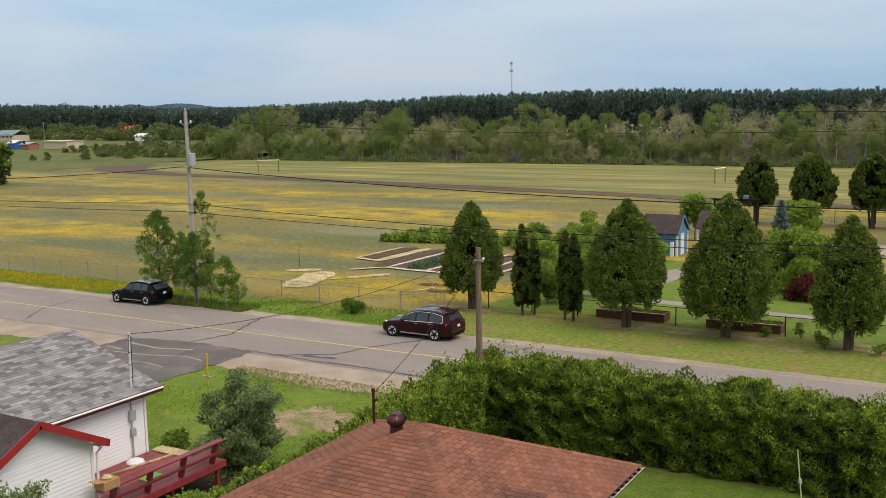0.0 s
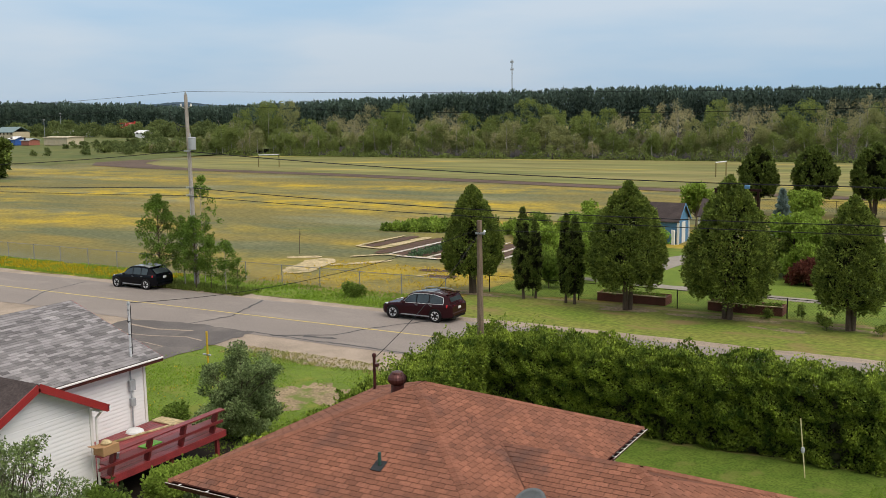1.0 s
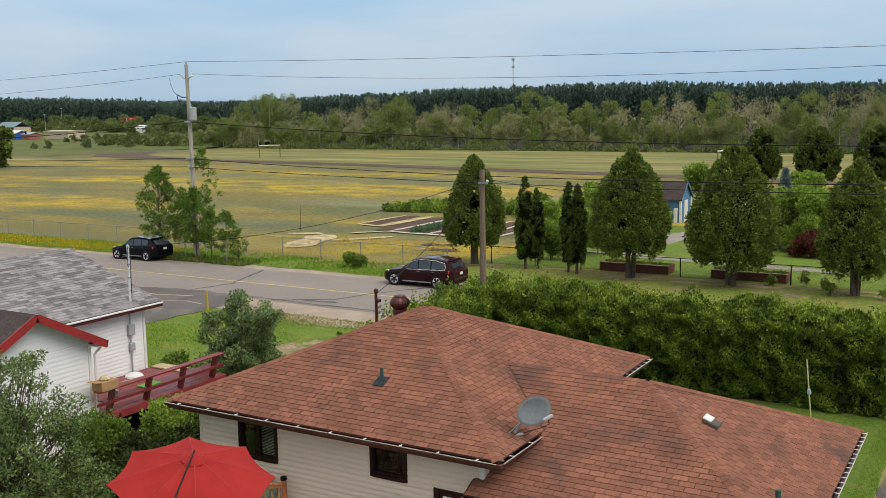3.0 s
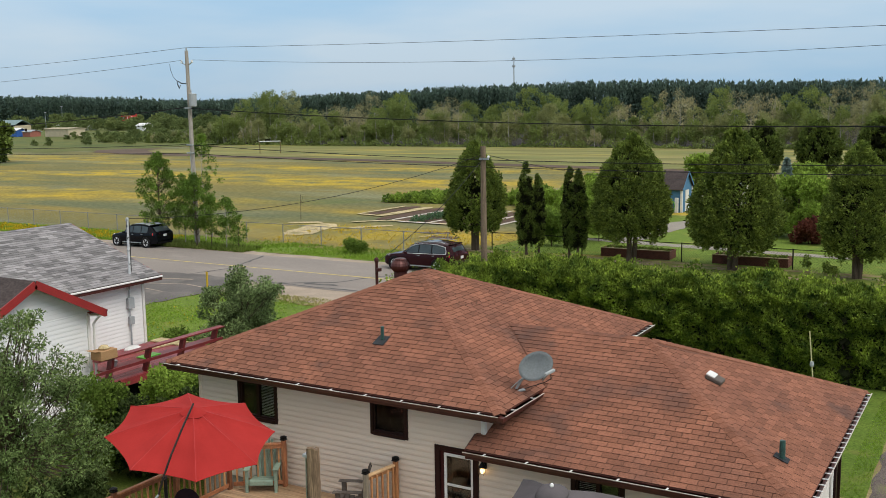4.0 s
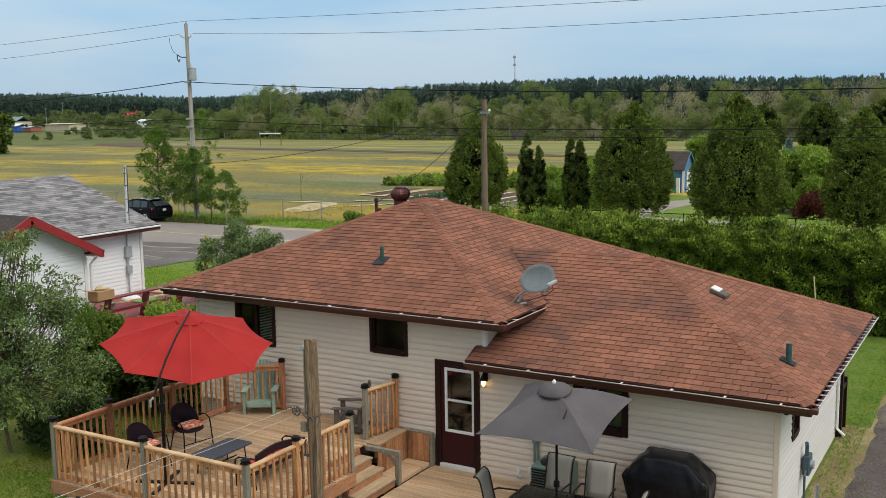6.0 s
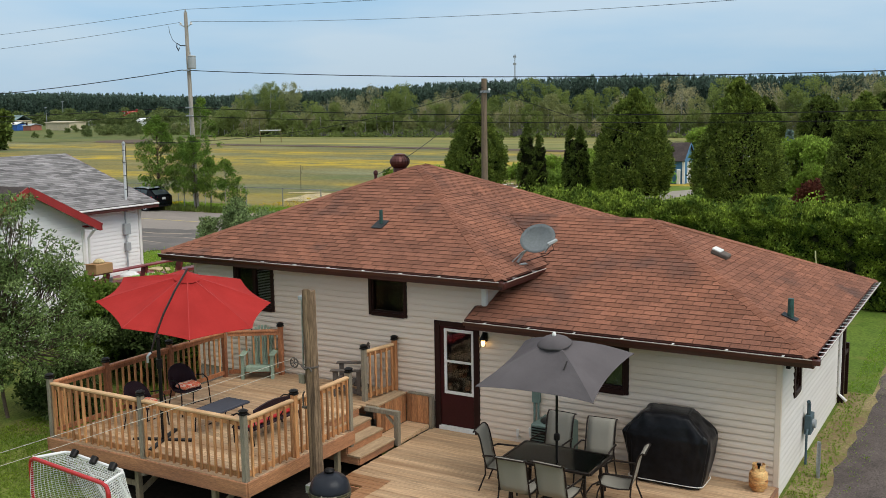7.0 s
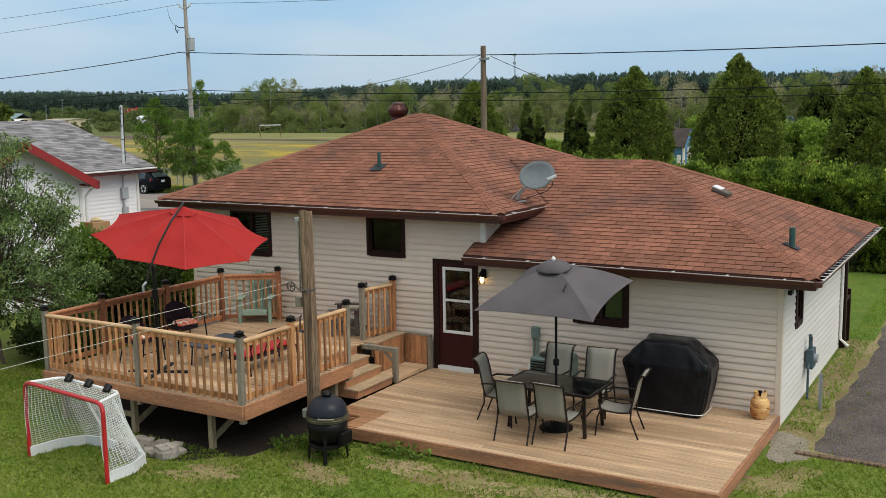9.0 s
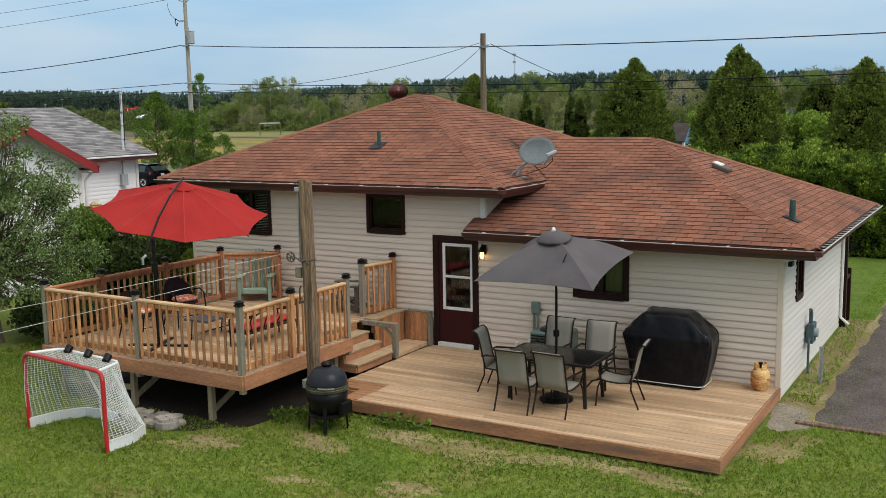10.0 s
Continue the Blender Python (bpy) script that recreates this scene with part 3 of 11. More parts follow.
def meadow():
    """Field grass with drifts of yellow flowers, in long flat bands."""
    m = bpy.data.materials.new("flowering_meadow")
    m.use_nodes = True
    n, l = m.node_tree.nodes, m.node_tree.links
    bsdf = n["Principled BSDF"]
    bsdf.inputs["Roughness"].default_value, bsdf.inputs["Specular IOR Level"].default_value = 0.95, 0.1
    geo = n.new("ShaderNodeNewGeometry")

    def noise_of(stretch, scale, low, high, detail=5.0):
        mp, t, r = n.new("ShaderNodeMapping"), n.new("ShaderNodeTexNoise"), n.new("ShaderNodeMapRange")
        mp.inputs["Scale"].default_value = stretch
        mp.inputs["Rotation"].default_value = (0, 0, radians(-12))
        t.inputs["Scale"].default_value, t.inputs["Detail"].default_value = scale, detail
        r.inputs["From Min"].default_value, r.inputs["From Max"].default_value = low, high
        l.new(geo.outputs["Position"], mp.inputs["Vector"]), l.new(mp.outputs["Vector"], t.inputs["Vector"])
        l.new(t.outputs["Fac"], r.inputs["Value"])
        return r.outputs["Result"]

    def mixed(a, b, f):
        k = n.new("ShaderNodeMix")
        k.data_type = "RGBA"
        for value, socket in ((a, k.inputs["A"]), (b, k.inputs["B"])):
            if isinstance(value, tuple):
                socket.default_value = (*value, 1)
            else:
                l.new(value, socket)
        l.new(f, k.inputs["Factor"])
        return k.outputs["Result"]

    def product(a, b):
        k = n.new("ShaderNodeMath")
        k.operation = "MULTIPLY"
        for value, socket in ((a, k.inputs[0]), (b, k.inputs[1])):
            if isinstance(value, float):
                socket.default_value = value
            else:
                l.new(value, socket)
        return k.outputs[0]

    grass = mixed((0.175, 0.150, 0.052), (0.118, 0.128, 0.066), noise_of((0.25, 1, 1), 0.07, 0.38, 0.60))
    grass = mixed(grass, (0.225, 0.175, 0.050), noise_of((0.25, 1, 1), 0.16, 0.50, 0.68))
    grass = mixed(grass, (0.100, 0.132, 0.046), noise_of((0.8, 1, 1), 0.05, 0.60, 0.75, 3.0))
    grass = mixed(grass, (0.190, 0.190, 0.105), noise_of((0.35, 1, 1), 0.09, 0.54, 0.70, 6.0))
    place = n.new("ShaderNodeSeparateXYZ")
    l.new(geo.outputs["Position"], place.inputs["Vector"])
    near, far = n.new("ShaderNodeMapRange"), n.new("ShaderNodeMapRange")
    for r, a, b, y0, y1 in ((near, 30.0, 62.0, 0.45, 1.0), (far, 112.0, 150.0, 1.0, 0.12)):
        r.inputs["From Min"].default_value, r.inputs["From Max"].default_value = a, b
        r.inputs["To Min"].default_value, r.inputs["To Max"].default_value = y0, y1
        l.new(place.outputs["Y"], r.inputs["Value"])
    drift = product(noise_of((0.26, 0.8, 1), 0.050, 0.45, 0.60, 8.0), noise_of((0.7, 0.9, 1), 0.30, 0.34, 0.62, 9.0))
    drift = product(product(drift, near.outputs["Result"]), far.outputs["Result"])
    colour = mixed(grass, (0.50, 0.345, 0.022), product(drift, 0.85))
    speck = n.new("ShaderNodeVectorMath")
    speck.operation = "SCALE"
    fine = noise_of((1, 1, 1), 2.2, 0.2, 0.8)
    back = n.new("ShaderNodeMapRange")
    back.inputs["To Min"].default_value, back.inputs["To Max"].default_value = 0.62, 1.38
    l.new(fine, back.inputs["Value"])
    l.new(colour, speck.inputs[0]), l.new(back.outputs["Result"], speck.inputs["Scale"])
    l.new(speck.outputs["Vector"], bsdf.inputs["Base Color"])
    return m


M["field"] = meadow()
M["pitch"] = surface("mown_pitch_grass", (0.225, 0.200, 0.075), (0.130, 0.145, 0.046), rough=0.95, coarse=0.12, fine=0.5, grain=0.32, bump=0, stretch=(0.12, 1, 1), spots=((0.42, 0.32, 0.06), 0.16, 0.60, 0.72))
M["lawn"] = surface("mown_lawn", (0.105, 0.155, 0.024), (0.165, 0.180, 0.042), rough=0.95, coarse=1.0, fine=22, grain=0.38, bump=0.6, spots=((0.20, 0.155, 0.06), 0.8, 0.56, 0.72))
M["verge"] = surface("verge_grass_ground", (0.135, 0.190, 0.026), (0.190, 0.195, 0.044), rough=0.95, coarse=0.45, fine=7, grain=0.4, bump=0.4, stretch=(0.45, 1, 1), spots=((0.23, 0.165, 0.07), 0.55, 0.54, 0.68))
M["bright_lawn"] = surface("bright_mown_lawn", (0.135, 0.195, 0.028), (0.105, 0.155, 0.024), rough=0.95, coarse=0.8, fine=14, grain=0.35, bump=0.4, spots=((0.19, 0.205, 0.04), 0.7, 0.55, 0.75))
# darker lawn green: the hedge's shade is put into this colour
M["side_lawn"] = surface("hedge_shade_lawn", (0.072, 0.120, 0.015), (0.105, 0.150, 0.022), rough=0.95, coarse=1.2, fine=14, grain=0.38, bump=0.5, spots=((0.15, 0.155, 0.04), 0.9, 0.58, 0.74))
M["far_meadow"] = surface("rough_green_meadow", (0.125, 0.130, 0.040), (0.085, 0.110, 0.034), rough=0.95, coarse=0.05, fine=0.5, grain=0.2, bump=0, stretch=(0.5, 1, 1))
M["flowered_verge"] = surface("flowering_verge_ground", (0.125, 0.165, 0.036), (0.20, 0.18, 0.05), rough=0.95, coarse=0.5, fine=8, grain=0.3, bump=0.3, spots=((0.42, 0.31, 0.03), 0.9, 0.52, 0.68))

# ---- building helpers ----
BASE = {}


def thing(name, label, category, at=(0, 0, 0), group="", kind=""):
    """An Empty at its base, under which part() hangs meshes given in world metres."""
    ob = new(name)
    ob.location = at
    ob.empty_display_size = 0.2
    BASE[ob] = Matrix.Translation(at)
    return tagged(ob, label, category, group, kind)


def hang(ob, parent):
    if parent is not None:
        ob.parent = parent
        if parent in BASE:
            ob.matrix_parent_inverse = BASE[parent].inverted()
    return ob


def mesh_of(name, verts, faces, material, smooth=False):
    me = bpy.data.meshes.new(name)
    me.from_pydata([tuple(v) for v in verts], [], [tuple(f) for f in faces])
    me.materials.append(material)
    if smooth:
        me.polygons.foreach_set("use_smooth", [True] * len(me.polygons))
    me.update()
    return me


def data_of(name, bm, material, smooth=False):
    bmesh.ops.recalc_face_normals(bm, faces=bm.faces)
    me = bpy.data.meshes.new(name)
    bm.to_mesh(me)
    bm.free()
    me.materials.append(material)
    if smooth:
        me.polygons.foreach_set("use_smooth", [True] * len(me.polygons))
    return me


def part(name, bm, material, parent=None, label="", smooth=False):
    """One mesh object from a bmesh, under a thing or a part."""
    ob = hang(new(name, data_of(name, bm, material, smooth)), parent)
    return tagged(ob, label)


def piece(name, me, parent, m=None, label=""):
    """One object on shared mesh data."""
    ob = hang(new(name, me), parent)
    if m is not None:
        ob.matrix_basis = m
    return tagged(ob, label)


def box(bm, x0, y0, z0, x1, y1, z1, bevel=0.0, m=None):
    vs = [bm.verts.new((x, y, z)) for x in (x0, x1) for y in (y0, y1) for z in (z0, z1)]
    fs = [bm.faces.new([vs[i] for i in q]) for q in ((0, 1, 3, 2), (4, 6, 7, 5), (0, 4, 5, 1), (2, 3, 7, 6), (0, 2, 6, 4), (1, 5, 7, 3))]
    if bevel:
        es = {e for f in fs for e in f.edges}
        r = bmesh.ops.bevel(bm, geom=list(es), offset=bevel, segments=1, affect="EDGES", profile=0.5)
        vs = list({v for f in r["faces"] for v in f.verts} | {v for v in vs if v.is_valid})
    if m is not None:
        bmesh.ops.transform(bm, matrix=m, verts=vs)
    return vs


def boxed(*a, **k):
    bm = bmesh.new()
    box(bm, *a, **k)
    return bm


def beam(bm, p, q, w, h, bevel=0.0, up=(0, 0, 1)):
    """A bar of section w x h from p to q."""
    p, q = Vector(p), Vector(q)
    d = (q - p)
    length = d.length
    y = d.normalized()
    x = y.cross(Vector(up))
    x = x.normalized() if x.length > 1e-4 else Vector((1, 0, 0))
    z = x.cross(y)
    m = Matrix((x, y, z)).transposed().to_4x4()
    m.translation = p
    return box(bm, -w / 2, 0, -h / 2, w / 2, length, h / 2, bevel, m)


def beamed(*a, **k):
    bm = bmesh.new()
    beam(bm, *a, **k)
    return bm


def rod(bm, p, q, r, r2=None, seg=8, caps=True):
    p, q, r2 = Vector(p), Vector(q), r if r2 is None else r2
    d = (q - p).normalized()
    x = d.orthogonal().normalized()
    y = d.cross(x)
    a = [bm.verts.new(p + r * (math.cos(t) * x + math.sin(t) * y)) for t in [2 * math.pi * i / seg for i in range(seg)]]
    b = [bm.verts.new(q + r2 * (math.cos(t) * x + math.sin(t) * y)) for t in [2 * math.pi * i / seg for i in range(seg)]]
    for i in range(seg):
        bm.faces.new((a[i], a[(i + 1) % seg], b[(i + 1) % seg], b[i]))
    if caps:
        bm.faces.new(a[::-1]), bm.faces.new(b)


def rodded(*a, **k):
    bm = bmesh.new()
    rod(bm, *a, **k)
    return bm


def tube(bm, pts, r, seg=6, radii=None):
    """A bent tube through points."""
    pts = [Vector(p) for p in pts]
    rings, x = [], None
    for i, p in enumerate(pts):
        d = (pts[min(i + 1, len(pts) - 1)] - pts[max(i - 1, 0)]).normalized()
        x = d.orthogonal().normalized() if x is None else (x - d * x.dot(d)).normalized()
        y = d.cross(x)
        rr = radii[i] if radii else r
        rings.append([bm.verts.new(p + rr * (math.cos(2 * math.pi * k / seg) * x + math.sin(2 * math.pi * k / seg) * y)) for k in range(seg)])
    for a, b in zip(rings, rings[1:]):
        for k in range(seg):
            bm.faces.new((a[k], a[(k + 1) % seg], b[(k + 1) % seg], b[k]))
    bm.faces.new(rings[0][::-1]), bm.faces.new(rings[-1])


def tubed(*a, **k):
    bm = bmesh.new()
    tube(bm, *a, **k)
    return bm


def turned(bm, profile, at=(0, 0, 0), seg=20, m=None):
    """A body of revolution about z; profile: (radius, height) from below to above."""
    rings = []
    for r, z in profile:
        rings.append([bm.verts.new((at[0] + r * math.cos(2 * math.pi * k / seg), at[1] + r * math.sin(2 * math.pi * k / seg), at[2] + z)) for k in range(seg)])
    for a, b in zip(rings, rings[1:]):
        for k in range(seg):
            bm.faces.new((a[k], a[(k + 1) % seg], b[(k + 1) % seg], b[k]))
    bm.faces.new(rings[0][::-1]), bm.faces.new(rings[-1])
    if m is not None:
        bmesh.ops.transform(bm, matrix=m, verts=[v for ring in rings for v in ring])


def lathe(*a, **k):
    bm = bmesh.new()
    turned(bm, *a, **k)
    return bm


def prism(bm, outline, axis, a, b):
    """A flat outline, pushed from a to b along an axis ('x', 'y' or 'z')."""
    put = {"x": lambda u, v, w: (w, u, v), "y": lambda u, v, w: (u, w, v), "z": lambda u, v, w: (u, v, w)}[axis]
    p = [bm.verts.new(put(u, v, a)) for u, v in outline]
    q = [bm.verts.new(put(u, v, b)) for u, v in outline]
    bm.faces.new(p), bm.faces.new(q[::-1])
    for i in range(len(p)):
        j = (i + 1) % len(p)
        bm.faces.new((p[j], p[i], q[i], q[j]))


def prismed(*a):
    bm = bmesh.new()
    prism(bm, *a)
    return bm


# ---- foliage helpers ----
def sprays(points, dirs, sizes, rng, blades=3, slim=0.45, droop=0.0):
    """Leaf sprays: at each point some folded diamond leaves that fan about a direction. Returns verts and faces."""
    n = len(points)
    pts, d = np.repeat(points, blades, 0), np.repeat(dirs, blades, 0)
    s = np.repeat(sizes, blades)[:, None] * rng.uniform(0.7, 1.25, (n * blades, 1))
    d = d + rng.normal(0, 0.55, d.shape)
    d[:, 2] -= droop
    d /= np.linalg.norm(d, axis=1, keepdims=True) + 1e-9
    side = np.cross(d, rng.normal(0, 1, d.shape))
    side /= np.linalg.norm(side, axis=1, keepdims=True) + 1e-9
    lift = np.cross(side, d)
    a = pts
    mid = pts + d * s * 0.5
    b = mid + side * s * slim + lift * s * 0.08
    c = pts + d * s
    e = mid - side * s * slim + lift * s * 0.08
    verts = np.stack((a, b, c, e), 1).reshape(-1, 3)
    faces = np.arange(len(verts)).reshape(-1, 4)
    return verts, faces


def fast_mesh(name, verts, faces, material):
    """A mesh from arrays of quads."""
    me = bpy.data.meshes.new(name)
    me.vertices.add(len(verts))
    me.vertices.foreach_set("co", np.asarray(verts, np.float32).ravel())
    k = faces.shape[1]
    me.loops.add(faces.size)
    me.loops.foreach_set("vertex_index", faces.ravel().astype(np.int32))
    me.polygons.add(len(faces))
    me.polygons.foreach_set("loop_start", np.arange(0, faces.size, k, dtype=np.int32))
    me.materials.append(material)
    me.update(calc_edges=True)
    me.validate()
    return me


def gather(parts):
    vs, fs, base = [], [], 0
    for v, f in parts:
        vs.append(v), fs.append(f + base)
        base += len(v)
    return np.concatenate(vs), np.concatenate(fs)


def lumps(p, scale, seed):
    """Smooth lumpy values in about -1..1 at an array of points."""
    rng = np.random.default_rng(seed)
    out = np.zeros(len(p))
    for _ in range(6):
        k = rng.normal(0, scale, 3)
        out += np.sin(p @ k + rng.uniform(0, 6.28))
    return out / 3.0


def gz(y):
    """Height of the ground: the back lawn lies a little above the street and the field."""
    y = np.asarray(y, float)
    return np.interp(y, (-60, 14, 22, 34, 42, 80, 150, 200, 210), (-0.25, -0.25, -0.38, -0.42, -0.48, -0.60, -0.72, -1.2, -1.3))


def sheet(name, x0, x1, y0, y1, off, material, wob=0.15, step=1.0, seed=1, kind="structure", label="", category="ground", width=None):
    """A strip of ground surface with uneven edges, off metres above the ground."""
    rng = np.random.default_rng(seed)
    nx, ny = max(2, int((x1 - x0) / step) + 1), max(2, int((y1 - y0) / min(step, 1.0)) + 1)
    ny = min(ny, 60)
    xs, ys = np.linspace(x0, x1, nx), np.linspace(0, 1, ny)
    lo = y0 + wob * np.convolve(rng.normal(0, 1, nx + 4), np.ones(5) / 2.2, "valid")
    hi = y1 + wob * np.convolve(rng.normal(0, 1, nx + 4), np.ones(5) / 2.2, "valid")
    verts = [(x + (wob * rng.normal() * 0.5 if i in (0, nx - 1) else 0), lo[i] + (hi[i] - lo[i]) * v, 0) for i, x in enumerate(xs) for v in ys]
    verts = [(x, y, float(gz(y)) + off) for x, y, _ in verts]
    faces = [(i * ny + j, (i + 1) * ny + j, (i + 1) * ny + j + 1, i * ny + j + 1) for i in range(nx - 1) for j in range(ny - 1)]
    return tagged(new(name, mesh_of(name, verts, faces, material)), label, category, "", kind)


def ribbon(name, pts, widths, off, material, label="", category="ground", kind="structure"):
    """A ground strip along a line of points."""
    P = [Vector((x, y, 0)) for x, y in pts]
    verts = []
    for i, p in enumerate(P):
        d = (P[min(i + 1, len(P) - 1)] - P[max(i - 1, 0)]).normalized()
        s = Vector((-d.y, d.x, 0)) * (widths[i] if isinstance(widths, (list, tuple)) else widths) / 2
        verts += [p + s, p - s]
    verts = [(v.x, v.y, float(gz(v.y)) + off) for v in verts]
    faces = [(2 * i, 2 * i + 1, 2 * i + 3, 2 * i + 2) for i in range(len(P) - 1)]
    me = mesh_of(name, verts, faces, material)
    return tagged(new(name, me), label, category, "", kind)


def patch(name, cx, cy, rx, ry, rot, off, material, seed=1, rough_edge=0.12, label="", category="ground", kind="structure", n=48):
    """An uneven round patch of ground surface, slightly domed."""
    rng = np.random.default_rng(seed)
    ph = rng.uniform(0, 6.28, 6)
    verts, faces = [(cx, cy, float(gz(cy)) + off * 1.5)], []
    for i in range(n):
        t = 2 * math.pi * i / n
        k = 1 + sum(rough_edge / (j + 1) * math.sin((j + 2) * t + ph[j]) for j in range(6)) + rng.normal(0, rough_edge * 0.25)
        u, v = rx * k * math.cos(t), ry * k * math.sin(t)
        x, y = cx + u * math.cos(rot) - v * math.sin(rot), cy + u * math.sin(rot) + v * math.cos(rot)
        verts.append((x, y, float(gz(y)) + off))
        faces.append((0, i + 1, (i + 1) % n + 1))
    return tagged(new(name, mesh_of(name, verts, faces, material)), label, category, "", kind)


# ---- ground, road, field ----
def ground():
    ys = np.concatenate((np.array([-4000, -1500, -500, -150]), np.arange(-60, 81, 1.0), np.array([90, 110, 130, 150, 165, 180, 190, 200, 210, 320, 500, 900, 1800, 4200])))
    xs = np.array([-4200, -1800, -900, -500, -300, -200, -140, -100, -80, -60, -40, -20, 0, 20, 40, 80, 200, 500, 1500, 4200])
    ny = len(ys)
    verts = [(x, y, float(gz(y))) for x in xs for y in ys]
    faces = [(i * ny + j, (i + 1) * ny + j, (i + 1) * ny + j + 1, i * ny + j + 1) for i in range(len(xs) - 1) for j in range(ny - 1)]
    tagged(new("ground", mesh_of("ground", verts, faces, M["field"])), "wide flat meadow with drifts of yellow flowers", "field", "", "structure")


ground()
sheet("lawn", -60, 40, -60, 21.6, 0.012, M["lawn"], 0.2, 2.0, 3, label="mown green lawn round the houses", category="lawn")
sheet("verge", -120, -49.0, 32.9, 37.2, 0.016, M["flowered_verge"], 0.12, 1.0, 4, label="rough grass verge with yellow flowers along the fence", category="grass verge")
sheet("verge", -49.4, -27.0, 32.9, 36.2, 0.018, M["bright_lawn"], 0.12, 1.0, 24, label="rough green verge along the fence", category="grass verge")
sheet("verge", -27.2, 60, 32.2, 40.6, 0.020, M["verge"], 0.15, 1.0, 5, label="mown grass verge under the cedar row", category="grass verge")
sheet("neighbour_lawn", -33, -16.2, 7.4, 20.9, 0.017, M["bright_lawn"], 0.15, 1.0, 17, label="bright long grass of the neighbouring garden", category="lawn")
patch("bare_soil", -20.9, 6.2, 1.9, 3.9, 0.0, 0.024, M["shade_soil"], 18, 0.08, "bare soil under the red deck, coloured dark for its shade", "bare soil")
sheet("side_lawn", -13.9, 0.55, 7.2, 16.9, 0.020, M["side_lawn"], 0.12, 1.0, 27, label="lawn between the house and the hedge, darkened in colour for shade", category="lawn")
sheet("garden_lawn", -27, 60, 40.6, 66, 0.016, M["bright_lawn"], 0.3, 2.0, 6, label="mown lawn of the garden behind the black fence", category="lawn")
sheet("road_shoulder", -140, 90, 30.9, 33.0, 0.022, M["gravel"], 0.14, 0.8, 7, label="sandy gravel road shoulder", category="road shoulder")
sheet("road_shoulder", -140, 90, 20.6, 24.4, 0.026, M["gravel"], 0.32, 0.8, 8, label="sandy gravel road shoulder", category="road shoulder")
sheet("road", -140, 90, 23.7, 31.9, 0.040, M["asphalt"], 0.05, 1.0, 9, label="worn grey asphalt road with sealed cracks", category="road")
sheet("road_marking", -140, 90, 27.58, 27.72, 0.048, M["yellow_line"], 0.004, 2.0, 10, label="worn yellow centre line on the asphalt", category="road marking")
sheet("driveway", -41.5, -32.4, 15.0, 24.2, 0.046, M["new_asphalt"], 0.25, 0.5, 11, label="dark asphalt driveway of the neighbouring house", category="driveway")
sheet("weedy_strip", 0.04, 1.15, -1.0, 16, 0.016, M["dry_grass"], 0.05, 0.25, 16, label="weedy dry strip between wall and driveway", category="ground")
sheet("driveway", 0.66, 4.6, -1.0, 22.2, 0.020, M["dark_gravel"], 0.10, 0.25, 12, label="grey gravel driveway beside the house", category="driveway")
patch("bare_soil", -22.0, 15.5, 2.4, 1.9, -0.5, 0.022, M["bare_earth"], 13, 0.35, "bare sandy patch in the lawn", "bare soil")
WORN = ((-4.5, -4.42, 0.75, 0.26), (-3.4, -4.42, 0.8, 0.28), (-2.2, -4.2, 0.7, 0.22), (-1.3, -4.15, 0.5, 0.2), (-3.4, -6.05, 0.5, 0.22), (-5.5, -5.2, 0.6, 0.28), (-7.0, -5.9, 0.7, 0.28), (0.45, -2.4, 0.5, 0.5), (-0.6, -4.3, 0.5, 0.2), (-4.9, -6.5, 0.35, 0.16))
for i, (dx_, dy_, rx_, ry_) in enumerate(WORN):
    patch("dry_patch", dx_, dy_, rx_, ry_, 0.1 * (i % 4), 0.016, M["dry_grass"], 140 + i, 0.4, "dry yellowed patch in the lawn", "bare soil")
patch("bare_soil", 0.3, -0.85, 0.36, 0.62, 0.25, 0.018, M["bare_ground"], 14, 0.2, "pale slab of bare ground beside the deck", "bare soil")
# the raised deck's shade is put into this soil sheet's colour
patch("bare_soil", -9.1, -2.75, 2.8, 2.9, 0.1, 0.018, M["shade_soil"], 15, 0.1, "bare soil under the raised deck, coloured dark for its shade", "bare soil")

TRACK = [(-20, 119.5), (-30, 121.5), (-50, 126), (-69, 130), (-90, 134), (-109, 137.5), (-130, 140), (-152, 143), (-172, 147.5), (-190, 155), (-200, 165), (-203, 176)]
ribbon("running_track", TRACK, [4.0, 4.2, 4.6, 5.0, 5.0, 5.0, 5.0, 5.4, 8.0, 13.0, 14.0, 9.0], 0.06, M["track"], "dark cinder running track round the pitch", "running track")
ribbon("running_track", [(60, 110), (20, 113), (-20, 119.5)], [4.0, 4.0, 4.0], 0.06, M["track"], "dark cinder running track round the pitch", "running track")


def pitch():
    near = [(60, 112.5)] + [(x, y + 3.2) for x, y in TRACK[:9]] + [(-184, 158), (-191, 168), (-192, 178)]
    verts, faces = [], []
    rows = (0.0, 0.15, 0.3, 0.45, 0.6, 0.75, 0.9, 1.0)
    for x, y in near:
        for f in rows:
            yy = y + (208.5 - y) * f
            verts.append((x * (1 + 0.02 * f), yy, float(gz(yy)) + 0.05))
    k = len(rows)
    faces = [(k * i + j, k * i + j + 1, k * i + k + j + 1, k * i + k + j) for i in range(len(near) - 1) for j in range(k - 1)]
    tagged(new("soccer_pitch", mesh_of("soccer_pitch", verts, faces, M["pitch"])), "pale mown grass soccer pitch", "sports field", "", "structure")


pitch()
def rise_of(y):
    """The rough meadow climbs gently towards the far houses."""
    return 1.6 * np.clip((np.asarray(y, float) - 190) / 60, 0, 1)


